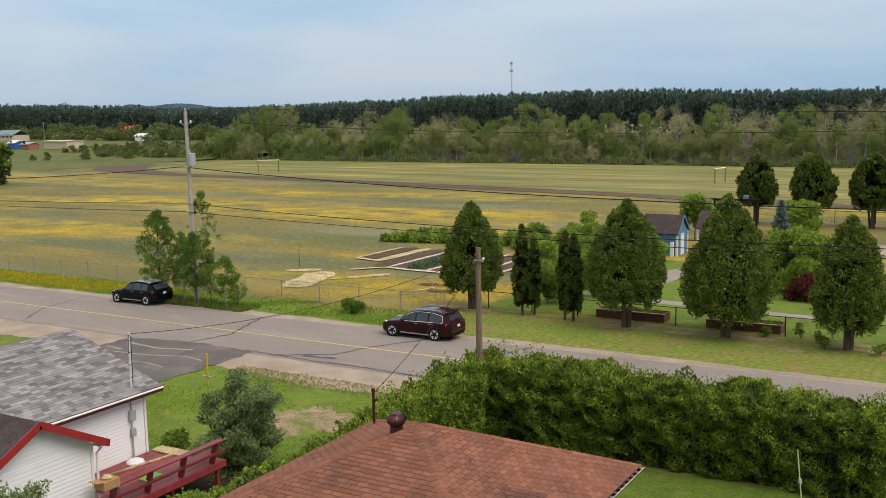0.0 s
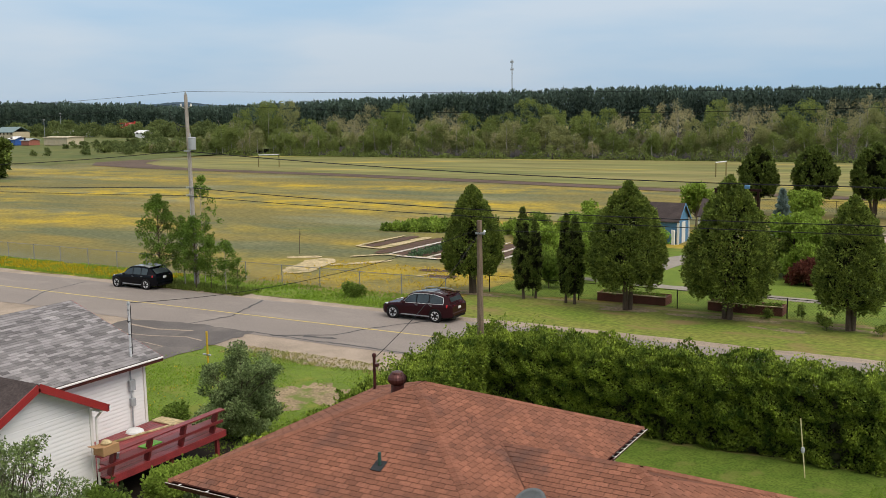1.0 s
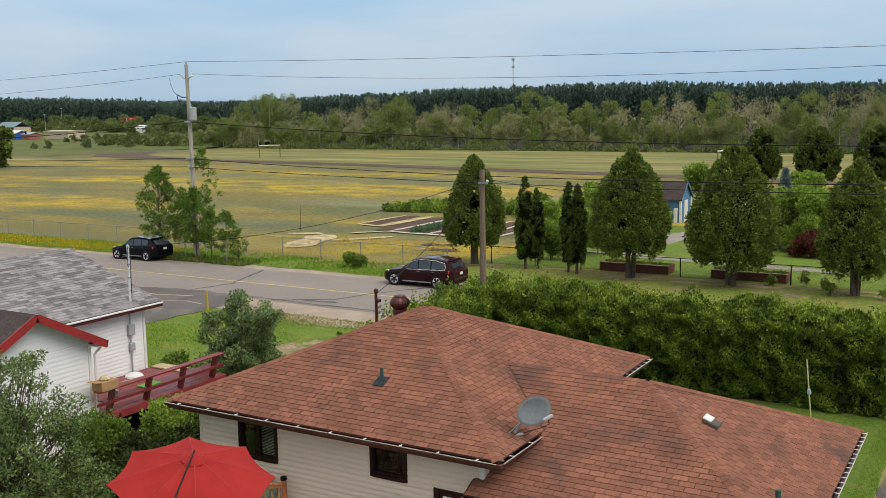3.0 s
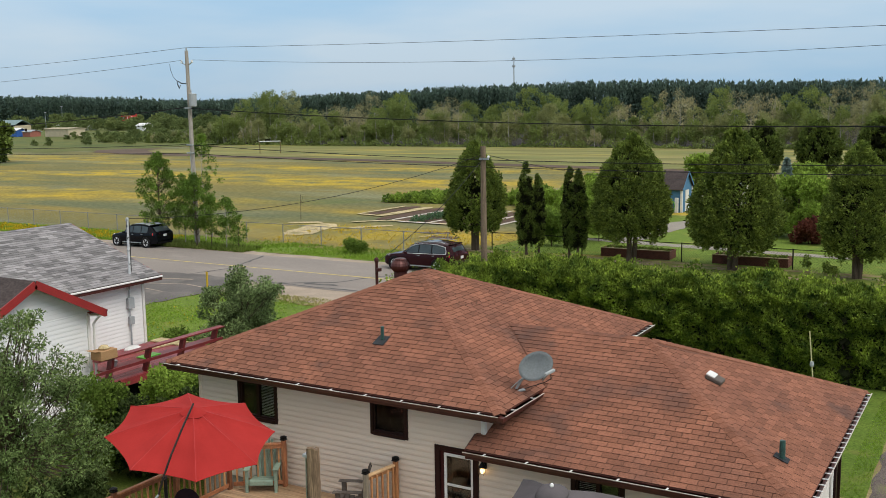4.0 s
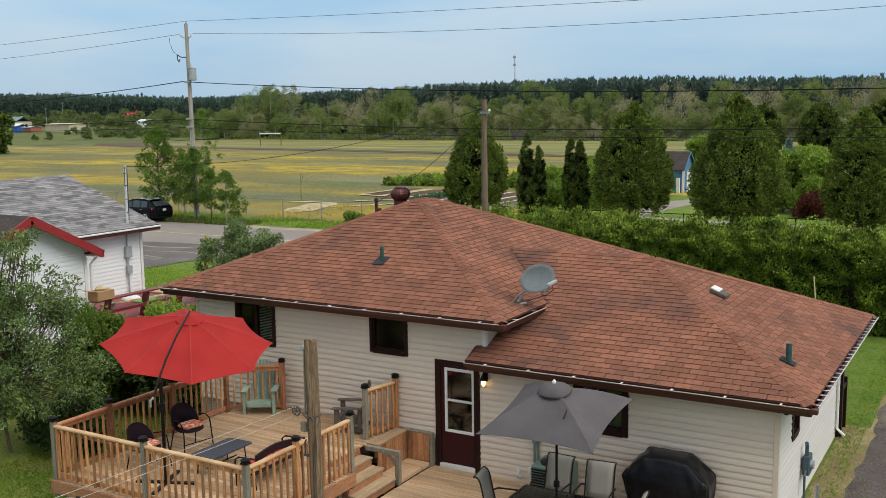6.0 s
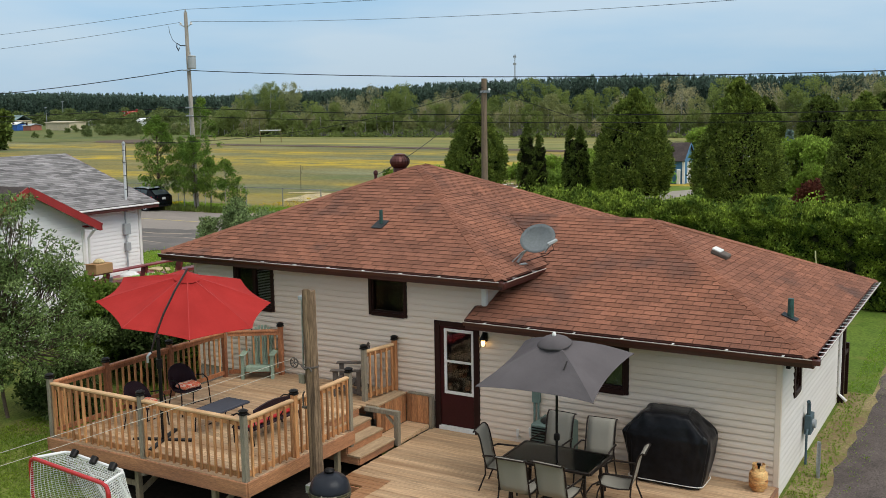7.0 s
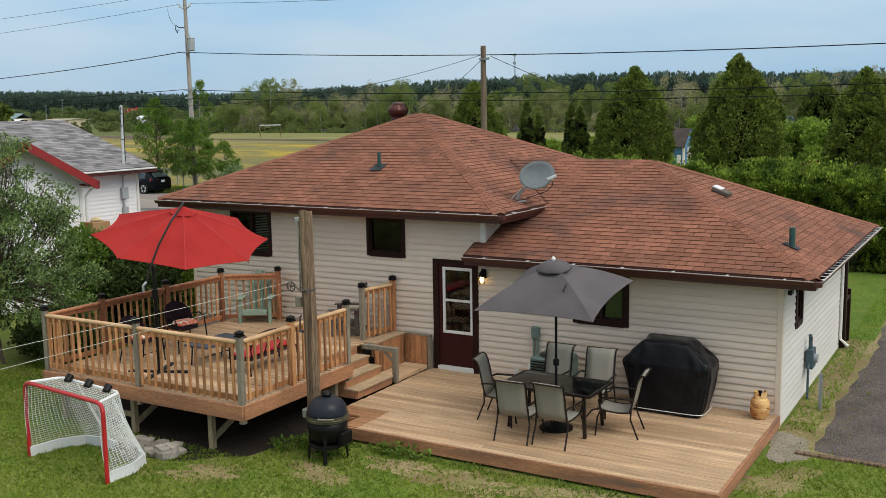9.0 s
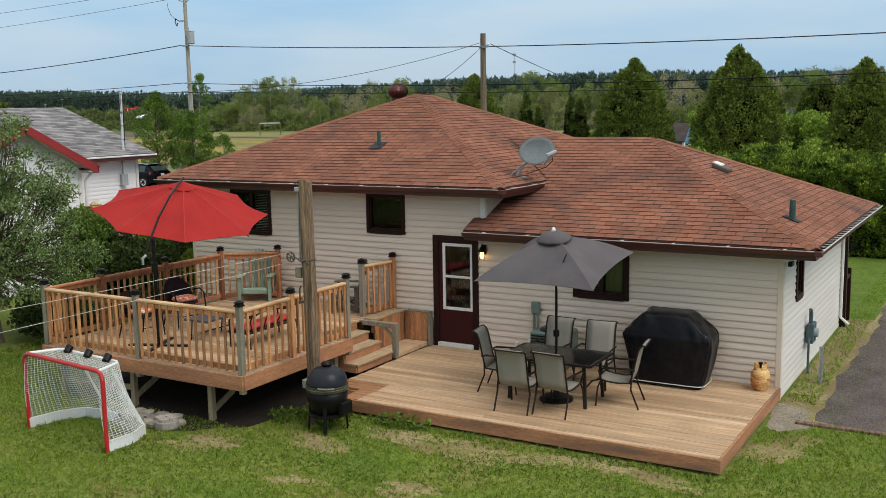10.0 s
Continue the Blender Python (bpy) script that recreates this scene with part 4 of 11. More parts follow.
far_field = sheet("far_meadow", -900, -207, 146, 430, 0.05, M["far_meadow"], 3, 20, 21, label="rough green meadow before the far houses", category="meadow")
for v in far_field.data.vertices:
    v.co.z += float(rise_of(v.co.y))


sheet("wood_floor", -222, 90, 209.5, 450, 0.07, M["shade_soil"], 0.6, 6.0, 22, label="brown floor of the wood, coloured dark for the shade", category="forest floor")
for px_, py_, rx_, ry_ in ((-27.2, 39.8, 1.8, 0.6), (-16.3, 39.2, 2.2, 0.6), (-10.2, 39.2, 2.6, 0.7), (-3.8, 39.0, 1.6, 0.5), (-7.0, 37.4, 1.4, 0.4)):
    patch("bare_soil", px_, py_, rx_, ry_, 0.0, 0.034, M["bare_earth"], int(-px_ * 10), 0.25, "bare brown ground under the cedar", "bare soil")


def crack(pts, width, seed):
    """A wandering sealed crack in the asphalt."""
    rng = np.random.default_rng(seed)
    fine = []
    for (x0, y0), (x1, y1) in zip(pts, pts[1:]):
        k = max(2, int(math.hypot(x1 - x0, y1 - y0) / 0.4))
        fine += [(x0 + (x1 - x0) * i / k + rng.normal(0, 0.05), y0 + (y1 - y0) * i / k + rng.normal(0, 0.05)) for i in range(k)]
    fine.append(pts[-1])
    ribbon("crack_seal", fine, [width * rng.uniform(0.5, 1.4) for _ in fine], 0.047, M["tar"], "dark tar-sealed crack in the asphalt", "crack seal")


crack([(-37.5, 23.9), (-36.6, 27.0), (-38.2, 31.6)], 0.16, 31)
crack([(-31.0, 24.0), (-28.0, 25.6), (-27.2, 28.0), (-24.8, 31.5)], 0.15, 32)
crack([(-20.6, 24.0), (-20.2, 26.4), (-20.4, 28.4), (-19.2, 31.6)], 0.12, 33)
crack([(-52.0, 24.2), (-54.2, 27.5), (-54.8, 31.5)], 0.12, 34)
crack([(-33.0, 24.2), (-26.5, 24.0), (-19.5, 23.95)], 0.16, 35)
crack([(-62.0, 25.2), (-57.5, 25.6)], 0.22, 36)
crack([(-29.4, 24.6), (-27.4, 24.9)], 0.3, 37)
for i, (dust, dw) in enumerate((([(-39.5, 20.6), (-37.0, 20.9), (-35.0, 21.6), (-33.6, 21.3)], 0.14), ([(-40.6, 22.6), (-38.0, 22.3), (-35.8, 22.9)], 0.22), ([(-37.6, 19.2), (-36.0, 19.6), (-34.4, 19.3)], 0.10), ([(-41.0, 21.4), (-39.6, 21.2)], 0.18))):
    ribbon("dust_streak", dust, dw, 0.054, M["gravel"], "pale streak of blown sand on the dark driveway", "sand")

# vegetable garden beyond the fence
def bed(x0, y0, x1, y1, w, material, off, seed, name, label):
    """A long garden strip with uneven edges."""
    rng = np.random.default_rng(seed)
    n = max(8, int(math.hypot(x1 - x0, y1 - y0) / 0.25))
    d = Vector((x1 - x0, y1 - y0)).normalized()
    edge = [np.convolve(rng.normal(0, 0.16, n + 5), np.ones(3) / 2.2, "valid")[: n + 1] for _ in (0, 1)]
    verts = []
    for i in range(n + 1):
        f = i / n
        taper = w / 2 * min(1, 0.45 + 4 * min(f, 1 - f))
        for side, e in ((1, edge[0][i]), (-1, edge[1][i])):
            k = side * taper * (1 + 0.55 * e) + 0.10 * e
            x, y = x0 + (x1 - x0) * f - d.y * k, y0 + (y1 - y0) * f + d.x * k
            verts.append((x, y, float(gz(y)) + off))
    faces = [(2 * i, 2 * i + 1, 2 * i + 3, 2 * i + 2) for i in range(n)]
    tagged(new(name, mesh_of(name, verts, faces, material)), label, "garden bed", "", "structure")


GARDEN = ((-46.6, 55.6, 63.8, 1.5, "soil"), (-45.0, 55.2, 63.7, 1.2, "straw"), (-43.4, 52.6, 63.6, 1.7, "soil"), (-42.15, 52.3, 63.6, 0.42, "white_mulch"), (-41.1, 52.0, 63.4, 1.5, "soil"),
          (-39.5, 51.8, 63.4, 1.5, "soil"), (-38.2, 51.7, 63.4, 0.4, "white_mulch"), (-37.2, 51.6, 63.4, 1.5, "soil"), (-36.2, 51.6, 63.4, 0.4, "white_mulch"), (-35.1, 51.6, 63.4, 1.6, "soil"),
          (-34.0, 51.8, 63.4, 0.4, "white_mulch"), (-33.1, 52.0, 63.2, 1.3, "soil"), (-32.2, 52.2, 62.8, 0.4, "white_mulch"))
GARDEN_LABELS = {"soil": "long bed of dark tilled soil", "straw": "pale straw row between the beds", "white_mulch": "narrow row edged with white mulch sheet"}
for i, (gx, g0, g1, gw, gm) in enumerate(GARDEN):
    bed(gx, g0, gx + 0.2, g1, gw, M[gm], 0.05 if gm == "soil" else 0.07, 50 + i, {"soil": "soil_bed", "straw": "straw_row", "white_mulch": "mulch_row"}[gm], GARDEN_LABELS[gm])
bed(-47.7, 55.6, -47.6, 63.6, 0.5, M["straw"], 0.08, 66, "straw_row", "pale straw edge of the garden")
bed(-47.7, 55.7, -44.5, 55.0, 0.55, M["straw"], 0.085, 67, "straw_row", "pale straw edge of the garden")
bed(-44.4, 50.0, -42.4, 52.2, 0.6, M["straw"], 0.08, 68, "straw_row", "pale straw edge of the garden")
bed(-42.5, 52.2, -32.0, 51.5, 0.65, M["straw"], 0.085, 69, "straw_row", "pale straw edge of the garden")
bed(-41.0, 51.9, -37.0, 51.8, 0.45, M["white_mulch"], 0.09, 70, "mulch_row", "narrow row edged with white mulch sheet")
bed(-43.6, 41.2, -45.6, 48.4, 2.6, M["straw"], 0.05, 65, "straw_bed", "garden bed covered with pale straw")
bed(-43.2, 45.6, -40.0, 49.6, 0.9, M["straw"], 0.045, 64, "straw_row", "thin straw row in the grass")
bed(-49.2, 47.6, -46.6, 49.0, 1.0, M["straw"], 0.045, 63, "straw_bed", "small garden bed covered with pale straw")
bed(-35.5, 46.7, -33.0, 47.1, 1.0, M["soil"], 0.04, 71, "soil_bed", "small bed of dark tilled soil")
bed(-33.5, 44.6, -31.2, 44.8, 1.1, M["soil"], 0.04, 72, "soil_bed", "small bed of dark tilled soil")
bed(-34.2, 44.0, -33.6, 46.0, 0.3, M["straw"], 0.045, 77, "straw_row", "pale straw edge of the garden")
bed(-24.5, 48.5, -5, 46.2, 1.3, M["path"], 0.03, 73, "garden_path", "paved path in the fenced garden")
bed(-20.2, 47.2, -19.2, 62.0, 2.2, M["path"], 0.034, 74, "garden_path", "paved path that leads to the shed")
bed(-26.0, 40.2, 20, 40.0, 0.5, M["dry_grass"], 0.028, 75, "gravel_strip", "narrow dry strip under the black fence")
bed(-14, 82, 6, 74, 6.0, M["gravel"], 0.03, 76, "garden_path", "pale gravel yard behind the garden")


# ---- the brown-roofed house ----
def rects_around(u0, u1, z0, z1, holes):
    """Rectangles that fill a wall round its openings."""
    us = sorted({u0, u1, *[h[0] for h in holes], *[h[1] for h in holes]})
    out = []
    for a, b in zip(us, us[1:]):
        cuts = sorted((h[2], h[3]) for h in holes if h[0] < (a + b) / 2 < h[1])
        z = z0
        for lo, hi in cuts:
            if lo > z + 1e-3:
                out.append((a, b, z, lo))
            z = hi
        if z < z1 - 1e-3:
            out.append((a, b, z, z1))
    return out


def lap_siding(parent, axis, plane, out, u0, u1, z0, z1, holes, material, course=0.119, deep=0.75):
    """Courses of lap siding on a wall: each board is a wedge, thick at its lower edge. out: +1 or -1 along the normal."""
    n = int(math.ceil((z1 - z0) / course - 1e-6))
    for k in range(n):
        a, b = z0 + k * course, min(z1, z0 + (k + 1) * course)
        spans = [(u0, u1)]
        for h in holes:
            if h[2] < b - 0.02 and h[3] > a + 0.02:
                new_spans = []
                for s in spans:
                    if h[1] <= s[0] or h[0] >= s[1]:
                        new_spans.append(s)
                    else:
                        new_spans += [(s[0], h[0])] if h[0] - s[0] > 0.02 else []
                        new_spans += [(h[1], s[1])] if s[1] - h[1] > 0.02 else []
                spans = new_spans
        cut = [(s, a, b) for s in spans]
        for h in holes:
            if a + 0.02 < h[3] < b - 0.03:
                cut.append(((h[0], h[1]), h[3] + 0.004, b))
            if a + 0.03 < h[2] < b - 0.02:
                cut.append(((h[0], h[1]), a, h[2] - 0.004))
        for s, low, top in cut:
            prof = [(0.0, low), (0.004, low + 0.006), (0.034, low - 0.012), (0.039, low - 0.006), (0.034, low + (top - low) * 0.30), (0.012, low + (top - low) * 0.80), (0.003, top - 0.004), (0.0, top)]
            bm = bmesh.new()
            if axis == "y":
                prism(bm, [(plane + out * d * deep, z) for d, z in prof], "x", *s)
            else:
                prism(bm, [(plane + out * d * deep, z) for d, z in prof], "y", *s)
            part("siding_board", bm, material, parent)


def window(parent, axis, plane, out, u0, u1, z0, z1, split=0, dark="trim_brown", frame_w=0.075, blind=None, curtain=None):
    """A window in a wall: outer frame, sashes and panes."""
    put = (lambda u, d, z: (u, plane + out * d, z)) if axis == "y" else (lambda u, d, z: (plane + out * d, u, z))

    def slab(bm, ua, ub, da, db, za, zb, bev=0.0):
        p, q = put(ua, da, za), put(ub, db, zb)
        box(bm, *[min(a, b) for a, b in zip(p, q)], *[max(a, b) for a, b in zip(p, q)], bev)

    bm = bmesh.new()
    slab(bm, u0 - 0.02, u0 + frame_w, -0.10, 0.045, z0 - 0.02, z1 + 0.02, 0.006)
    slab(bm, u1 - frame_w, u1 + 0.02, -0.10, 0.045, z0 - 0.02, z1 + 0.02, 0.006)
    slab(bm, u0 + frame_w, u1 - frame_w, -0.10, 0.043, z1 - frame_w, z1 + 0.018, 0.006)
    slab(bm, u0 + frame_w, u1 - frame_w, -0.10, 0.052, z0 - 0.03, z0 + frame_w, 0.006)
    win = part("window", bm, M[dark], parent, "dark brown framed window")
    cuts = [u0 + frame_w] + ([u0 + (u1 - u0) * split] if split else []) + [u1 - frame_w]
    for i, (a, b) in enumerate(zip(cuts, cuts[1:])):
        bm = bmesh.new()
        w = 0.035
        slab(bm, a, a + w, -0.07, 0.012, z0 + frame_w, z1 - frame_w)
        slab(bm, b - w, b, -0.07, 0.012, z0 + frame_w, z1 - frame_w)
        slab(bm, a + w, b - w, -0.07, 0.010, z0 + frame_w, z0 + frame_w + w)
        slab(bm, a + w, b - w, -0.07, 0.010, z1 - frame_w - w, z1 - frame_w)
        part("sash", bm, M[dark], win)
        bm = bmesh.new()
        slab(bm, a + w - 0.004, b - w + 0.004, -0.035, -0.029, z0 + frame_w + w - 0.004, z1 - frame_w - w + 0.004)
        pane = part("pane", bm, M["glass"], win, "dark reflecting window pane")
        pane.visible_shadow = False
        if blind == i:
            bm = bmesh.new()
            z = z0 + frame_w + w + 0.02
            while z < z1 - frame_w - w:
                slab(bm, a + w, b - w, -0.10, -0.075, z, z + 0.006)
                z += 0.035
            part("blind", bm, M["blind"], win, "pale slatted blind")
        if curtain == i:
            bm = bmesh.new()
            slab(bm, a + w, b - w, -0.14, -0.12, z0 + frame_w, z1 - frame_w)
            part("curtain", bm, M["curtain"], win, "green curtain behind the pane")
    return win


def tab_data(name, w, h, material):
    verts = [(0.006, 0, 0.0), (w - 0.006, 0, 0.0), (w - 0.006, 0, 0.017), (0.006, 0, 0.017), (0.006, h, 0.002), (w - 0.006, h, 0.002), (w - 0.006, h, 0.006), (0.006, h, 0.006)]
    faces = [(0, 1, 2, 3), (3, 2, 6, 7), (0, 3, 7, 4), (1, 5, 6, 2)]
    me = mesh_of(name, verts, faces, material)
    me.materials.append(M["tab_edge"])
    me.polygons.foreach_set("material_index", [1, 0, 1, 1])
    return me


def shingle_plane(parent, origin, u, v, length, spans, near, rng, tab_w=0.305, expose=0.143):
    """Three-tab shingles on a roof plane. spans(s): stretches along u that are roof at slope height s. near(p): whether a tab
    becomes a piece of its own."""
    u, v = Vector(u).normalized(), Vector(v).normalized()
    n = u.cross(v)
    rot = Matrix((u, v, n)).transposed().to_4x4()
    whole = tab_data("shingle", tab_w, expose + 0.012, M["shingle"])
    verts, faces, singles = [], [], 0
    rows = int(length / expose)
    for k in range(rows + 1):
        s0, s1 = k * expose, min((k + 1) * expose + 0.012, length)
        if s1 - s0 < 0.03:
            continue
        for (a0, b0), (a1, b1) in zip(spans(s0), spans(s1)):
            x = math.floor(a0 / tab_w) * tab_w - (tab_w / 2 if k % 2 else 0) + rng.uniform(-0.004, 0.004)
            while x < max(b0, b1):
                lo, hi = x, x + tab_w
                x += tab_w
                full = lo >= max(a0, a1) and hi <= min(b0, b1) and s1 - s0 > expose
                at = Vector(origin) + u * lo + v * s0 + n * 0.006
                if full and near(at):
                    m = rot.copy()
                    m.translation = at
                    piece("shingle", whole, parent, m)
                    singles += 1
                    continue
                l0, h0, l1, h1 = max(lo + 0.008, a0), min(hi - 0.008, b0), max(lo + 0.008, a1), min(hi - 0.008, b1)
                if h0 <= l0 and h1 <= l1:
                    continue
                if h0 < l0:
                    l0 = h0 = (l0 + h0) / 2
                if h1 < l1:
                    l1 = h1 = (l1 + h1) / 2
                base = len(verts)
                for du, ds, dn in ((l0, s0, 0.002), (h0, s0, 0.002), (h0, s0, 0.017), (l0, s0, 0.017), (l1, s1, 0.002), (h1, s1, 0.002), (h1, s1, 0.006), (l1, s1, 0.006)):
                    verts.append(Vector(origin) + u * du + v * ds + n * (dn + 0.006))
                faces += [tuple(base + i for i in f) for f in ((0, 1, 2, 3), (3, 2, 6, 7), (0, 3, 7, 4), (1, 5, 6, 2))]
    if verts:
        me = mesh_of("shingle_field", verts, faces, M["shingle_joined"])
        me.materials.append(M["tab_edge"])
        me.polygons.foreach_set("material_index", [1, 0, 1, 1] * (len(faces) // 4))
        tagged(hang(new("shingle_field", me), parent), kind="stuff")
    return singles


def hip_caps(parent, p, q, material, side=0.12, gap=0.15, lift=0.040):
    """Folded cap shingles from the eave end p up to q, over a hip or ridge."""
    p, q = Vector(p), Vector(q)
    d = (q - p).normalized()
    across = d.cross(Vector((0, 0, 1))).normalized()
    up = across.cross(d)
    if up.z < 0:
        up = -up
    bm = bmesh.new()
    k = int((q - p).length / gap)
    for i in range(k):
        a = p + d * (i * gap)
        b = a + d * (gap + 0.03)
        rows = []
        for c, high in ((a, lift), (b, lift - 0.010)):
            rows.append([bm.verts.new(c + across * s * side + up * (high - abs(s) * side * 0.36)) for s in (-1, 0, 1)])
        bm.faces.new((rows[0][0], rows[0][1], rows[1][1], rows[1][0]))
        bm.faces.new((rows[0][1], rows[0][2], rows[1][2], rows[1][1]))
        skirt = [[bm.verts.new(r[k].co - up * 0.034 - across * (1 - k) * 0.004) for r in rows] for k in (0, 2)]
        bm.faces.new((rows[0][0], rows[1][0], skirt[0][1], skirt[0][0])), bm.faces.new((rows[1][2], rows[0][2], skirt[1][0], skirt[1][1]))
        low = [bm.verts.new(v.co - up * 0.014) for v in rows[0]]
        bm.faces.new((low[0], low[1], rows[0][1], rows[0][0])), bm.faces.new((low[1], low[2], rows[0][2], rows[0][1]))
    ob = part("hip_cap", bm, material, parent)
    tagged(ob, kind="stuff")


def gutter(parent, p, q, out, gap=0.85):
    """A brown eaves gutter with pale lip and hanger straps, from p to q; out: unit vector away from the wall."""
    p, q, out = Vector(p), Vector(q), Vector(out)
    up = Vector((0, 0, 1))
    prof = [(0.0, 0.0), (0.0, -0.075), (0.080, -0.075), (0.115, -0.012), (0.115, 0.0), (0.105, 0.0), (0.100, -0.015), (0.074, -0.064), (0.012, -0.064), (0.012, 0.0)]
    bm = bmesh.new()
    a = [bm.verts.new(p + out * d + up * z) for d, z in prof]
    b = [bm.verts.new(q + out * d + up * z) for d, z in prof]
    for i in range(len(prof)):
        j = (i + 1) % len(prof)
        bm.faces.new((a[i], a[j], b[j], b[i]))
    g = part("gutter", bm, M["fascia"], parent, "brown metal eaves gutter with pale worn lip")
    part("lip", beamed(p + out * 0.112 + up * 0.004, q + out * 0.112 + up * 0.004, 0.018, 0.012), M["gutter_edge"], g)
    d = q - p
    k = max(2, int(d.length / gap))
    for i in range(k):
        c = p + d * ((i + 0.5) / k)
        part("strap", beamed(c + up * 0.006, c + out * 0.116 + up * 0.012, 0.034, 0.008), M["white_plastic"], g)
    return g


UE, UA, US = 3.16, 4.95, 0.4213          # upper eave, apex, slope
LE, LS = 2.365, 0.395                      # lower eave, slope
UX0, UX1, UY0, UY1 = -13.47, -4.87, -0.47, 8.23
LX0, LX1, LY0, LY1 = -5.63, 0.545, -0.47, 7.05
HIP = Vector((-3.38, 3.5, LE + 3.97 * LS))


def roof_solid(polys, thick=0.05):
    """Roof planes with a thickness, from corner lists."""
    bm = bmesh.new()
    for poly in polys:
        top = [bm.verts.new(p) for p in poly]
        low = [bm.verts.new(Vector(p) - Vector((0, 0, thick))) for p in poly]
        bm.faces.new(top), bm.faces.new(low[::-1])
        for i in range(len(poly)):
            j = (i + 1) % len(poly)
            bm.faces.new((top[j], top[i], low[i], low[j]))
    return bm


def house():
    h = thing("house", "split-level house with beige siding and brown shingle roof", "house", (-6.5, 3.2, -0.25))
    S, T = M["siding"], 0.14
    W1, W2, W3, DOOR = (-11.72, -10.62, 1.99, 2.95), (-8.10, -7.22, 2.175, 2.95), (-3.62, -2.61, 1.23, 2.14), (-6.55, -5.60, 0.0, 2.19)
    SIDE = (1.08, 1.68, 1.24, 2.0)
    DROP = 0.16
    # rear walls
    for a, b, z0, z1 in rects_around(-12.9, -5.45, -0.25, UE - DROP, [W1, W2, DOOR]):
        upper = part("wall", boxed(a, 0, z0, b, T, z1), M["concrete"], h, "beige lap siding over a grey concrete footing")
    lap_siding(upper, "y", 0.0, -1, -12.86, -5.47, 0.56, UE - DROP - 0.01, [W1, W2, DOOR, (-5.60, -5.40, 0.0, 2.107)], S)
    for a, b, z0, z1 in rects_around(-5.45, -0.03, -0.25, LE - DROP + 0.02, [W3]):
        lower = part("wall", boxed(a, 0, z0, b, T, z1), M["concrete"], h, "beige lap siding")
    lap_siding(lower, "y", 0.0, -1, -5.575, -0.08, -0.14, LE - DROP, [W3, (-5.60, -5.465, 2.09, 3.0)], S)
    # side and front walls
    for a, b, z0, z1 in rects_around(T, 6.1, -0.25, LE - DROP + 0.02, [SIDE]):
        right = part("wall", boxed(-T - 0.03, a, z0, -0.03, b, z1), M["concrete"], h, "lap siding on the driveway side, coloured paler for the light there")
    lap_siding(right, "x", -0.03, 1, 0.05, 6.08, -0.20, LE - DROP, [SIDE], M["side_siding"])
    part("wall", boxed(-12.9, 7.55, -0.25, -5.45, 7.69, UE - DROP), S, h)
    part("wall", boxed(-5.45, 5.96, -0.25, -T - 0.03, 6.1, LE - DROP + 0.02), S, h)
    part("wall", boxed(-12.9, T, -0.25, -12.76, 7.55, UE - DROP), S, h)
    flank = part("wall", boxed(-5.59, T, -0.25, -5.45, 7.55, UE - DROP), S, h)
    lap_siding(flank, "x", -5.45, 1, 0.0, 7.5, LE - 0.2, UE - DROP, [], S)
    part("corner_trim", boxed(-0.085, -0.034, -0.22, 0.004, 0.055, LE - DROP, 0.004), M["siding"], h, "pale corner trim")
    part("corner_trim", boxed(-5.52, -0.034, LE - 0.1, -5.42, 0.05, UE - DROP, 0.004), M["trim_white"], h, "pale corner trim")
    part("corner_trim", boxed(-12.93, -0.034, 0.5, -12.85, 0.05, UE - DROP, 0.004), M["siding"], h, "pale corner trim")
    # unseen lining behind the windows, added and coloured dark so panes stay dark
    part("room_lining", boxed(-12.7, 0.95, 0.1, -5.65, 1.0, UE - DROP), M["room_dark"], h)
    part("room_lining", boxed(-5.40, 0.95, 0.1, -0.2, 1.0, LE - DROP), M["room_dark"], h)
    for x in (-12.2, -9.6, -6.8, -5.2, -1.9):
        part("room_lining", boxed(x, 0.16, 0.1, x + 0.05, 0.95, LE - DROP), M["room_dark"], h)
    part("floor_slab", boxed(-12.7, 0.2, 0.05, -0.2, 6.3, 0.1), M["room_dark"], h)
    # ceilings double as soffits
    part("ceiling", boxed(-12.7, 0.15, UE - DROP - 0.03, -5.62, 1.0, UE - DROP - 0.005), M["room_dark"], h)
    part("soffit", boxed(UX0 + 0.06, UY0 + 0.06, UE - DROP, UX1 - 0.06, UY1 - 0.06, UE - DROP + 0.03), M["fascia"], h, "brown soffit under the eaves")
    part("soffit", boxed(LX0 + 0.04, LY0 + 0.05, LE - DROP, LX1 - 0.05, LY1 - 0.05, LE - DROP + 0.03), M["fascia"], h, "brown soffit under the eaves")
    # openings
    window(h, "y", 0.0, -1, *W1, split=0.5, blind=1, frame_w=0.055)
    window(h, "y", 0.0, -1, *W2, frame_w=0.05)
    window(h, "y", 0.0, -1, *W3, split=0.5, blind=0, curtain=1)
    window(h, "x", -0.03, 1, *SIDE)
    back_door(h, DOOR)
    # roofs
    a, b, c, d = (UX0, UY0, UE), (UX1, UY0, UE), (UX1, UY1, UE), (UX0, UY1, UE)
    p1, p2 = (-9.15, 3.70, UA), (-9.15, 3.98, UA)
    roof = part("roof", roof_solid([(a, b, p1), (b, c, p2, p1), (c, d, p2), (d, a, p1, p2)]), M["roof_deck"], h, "brown asphalt shingle hip roof")
    rng = np.random.default_rng(5)
    rear_run, side_run = p1[1] - UY0, UX1 - p1[0]
    rear_slope, side_slope = (UA - UE) / rear_run, (UA - UE) / side_run
    rear_len, side_len = math.hypot(rear_run, UA - UE), math.hypot(side_run, UA - UE)

    def rear_span(s):
        k = s / rear_len
        return [(side_run * k, (UX1 - UX0) - side_run * k)]

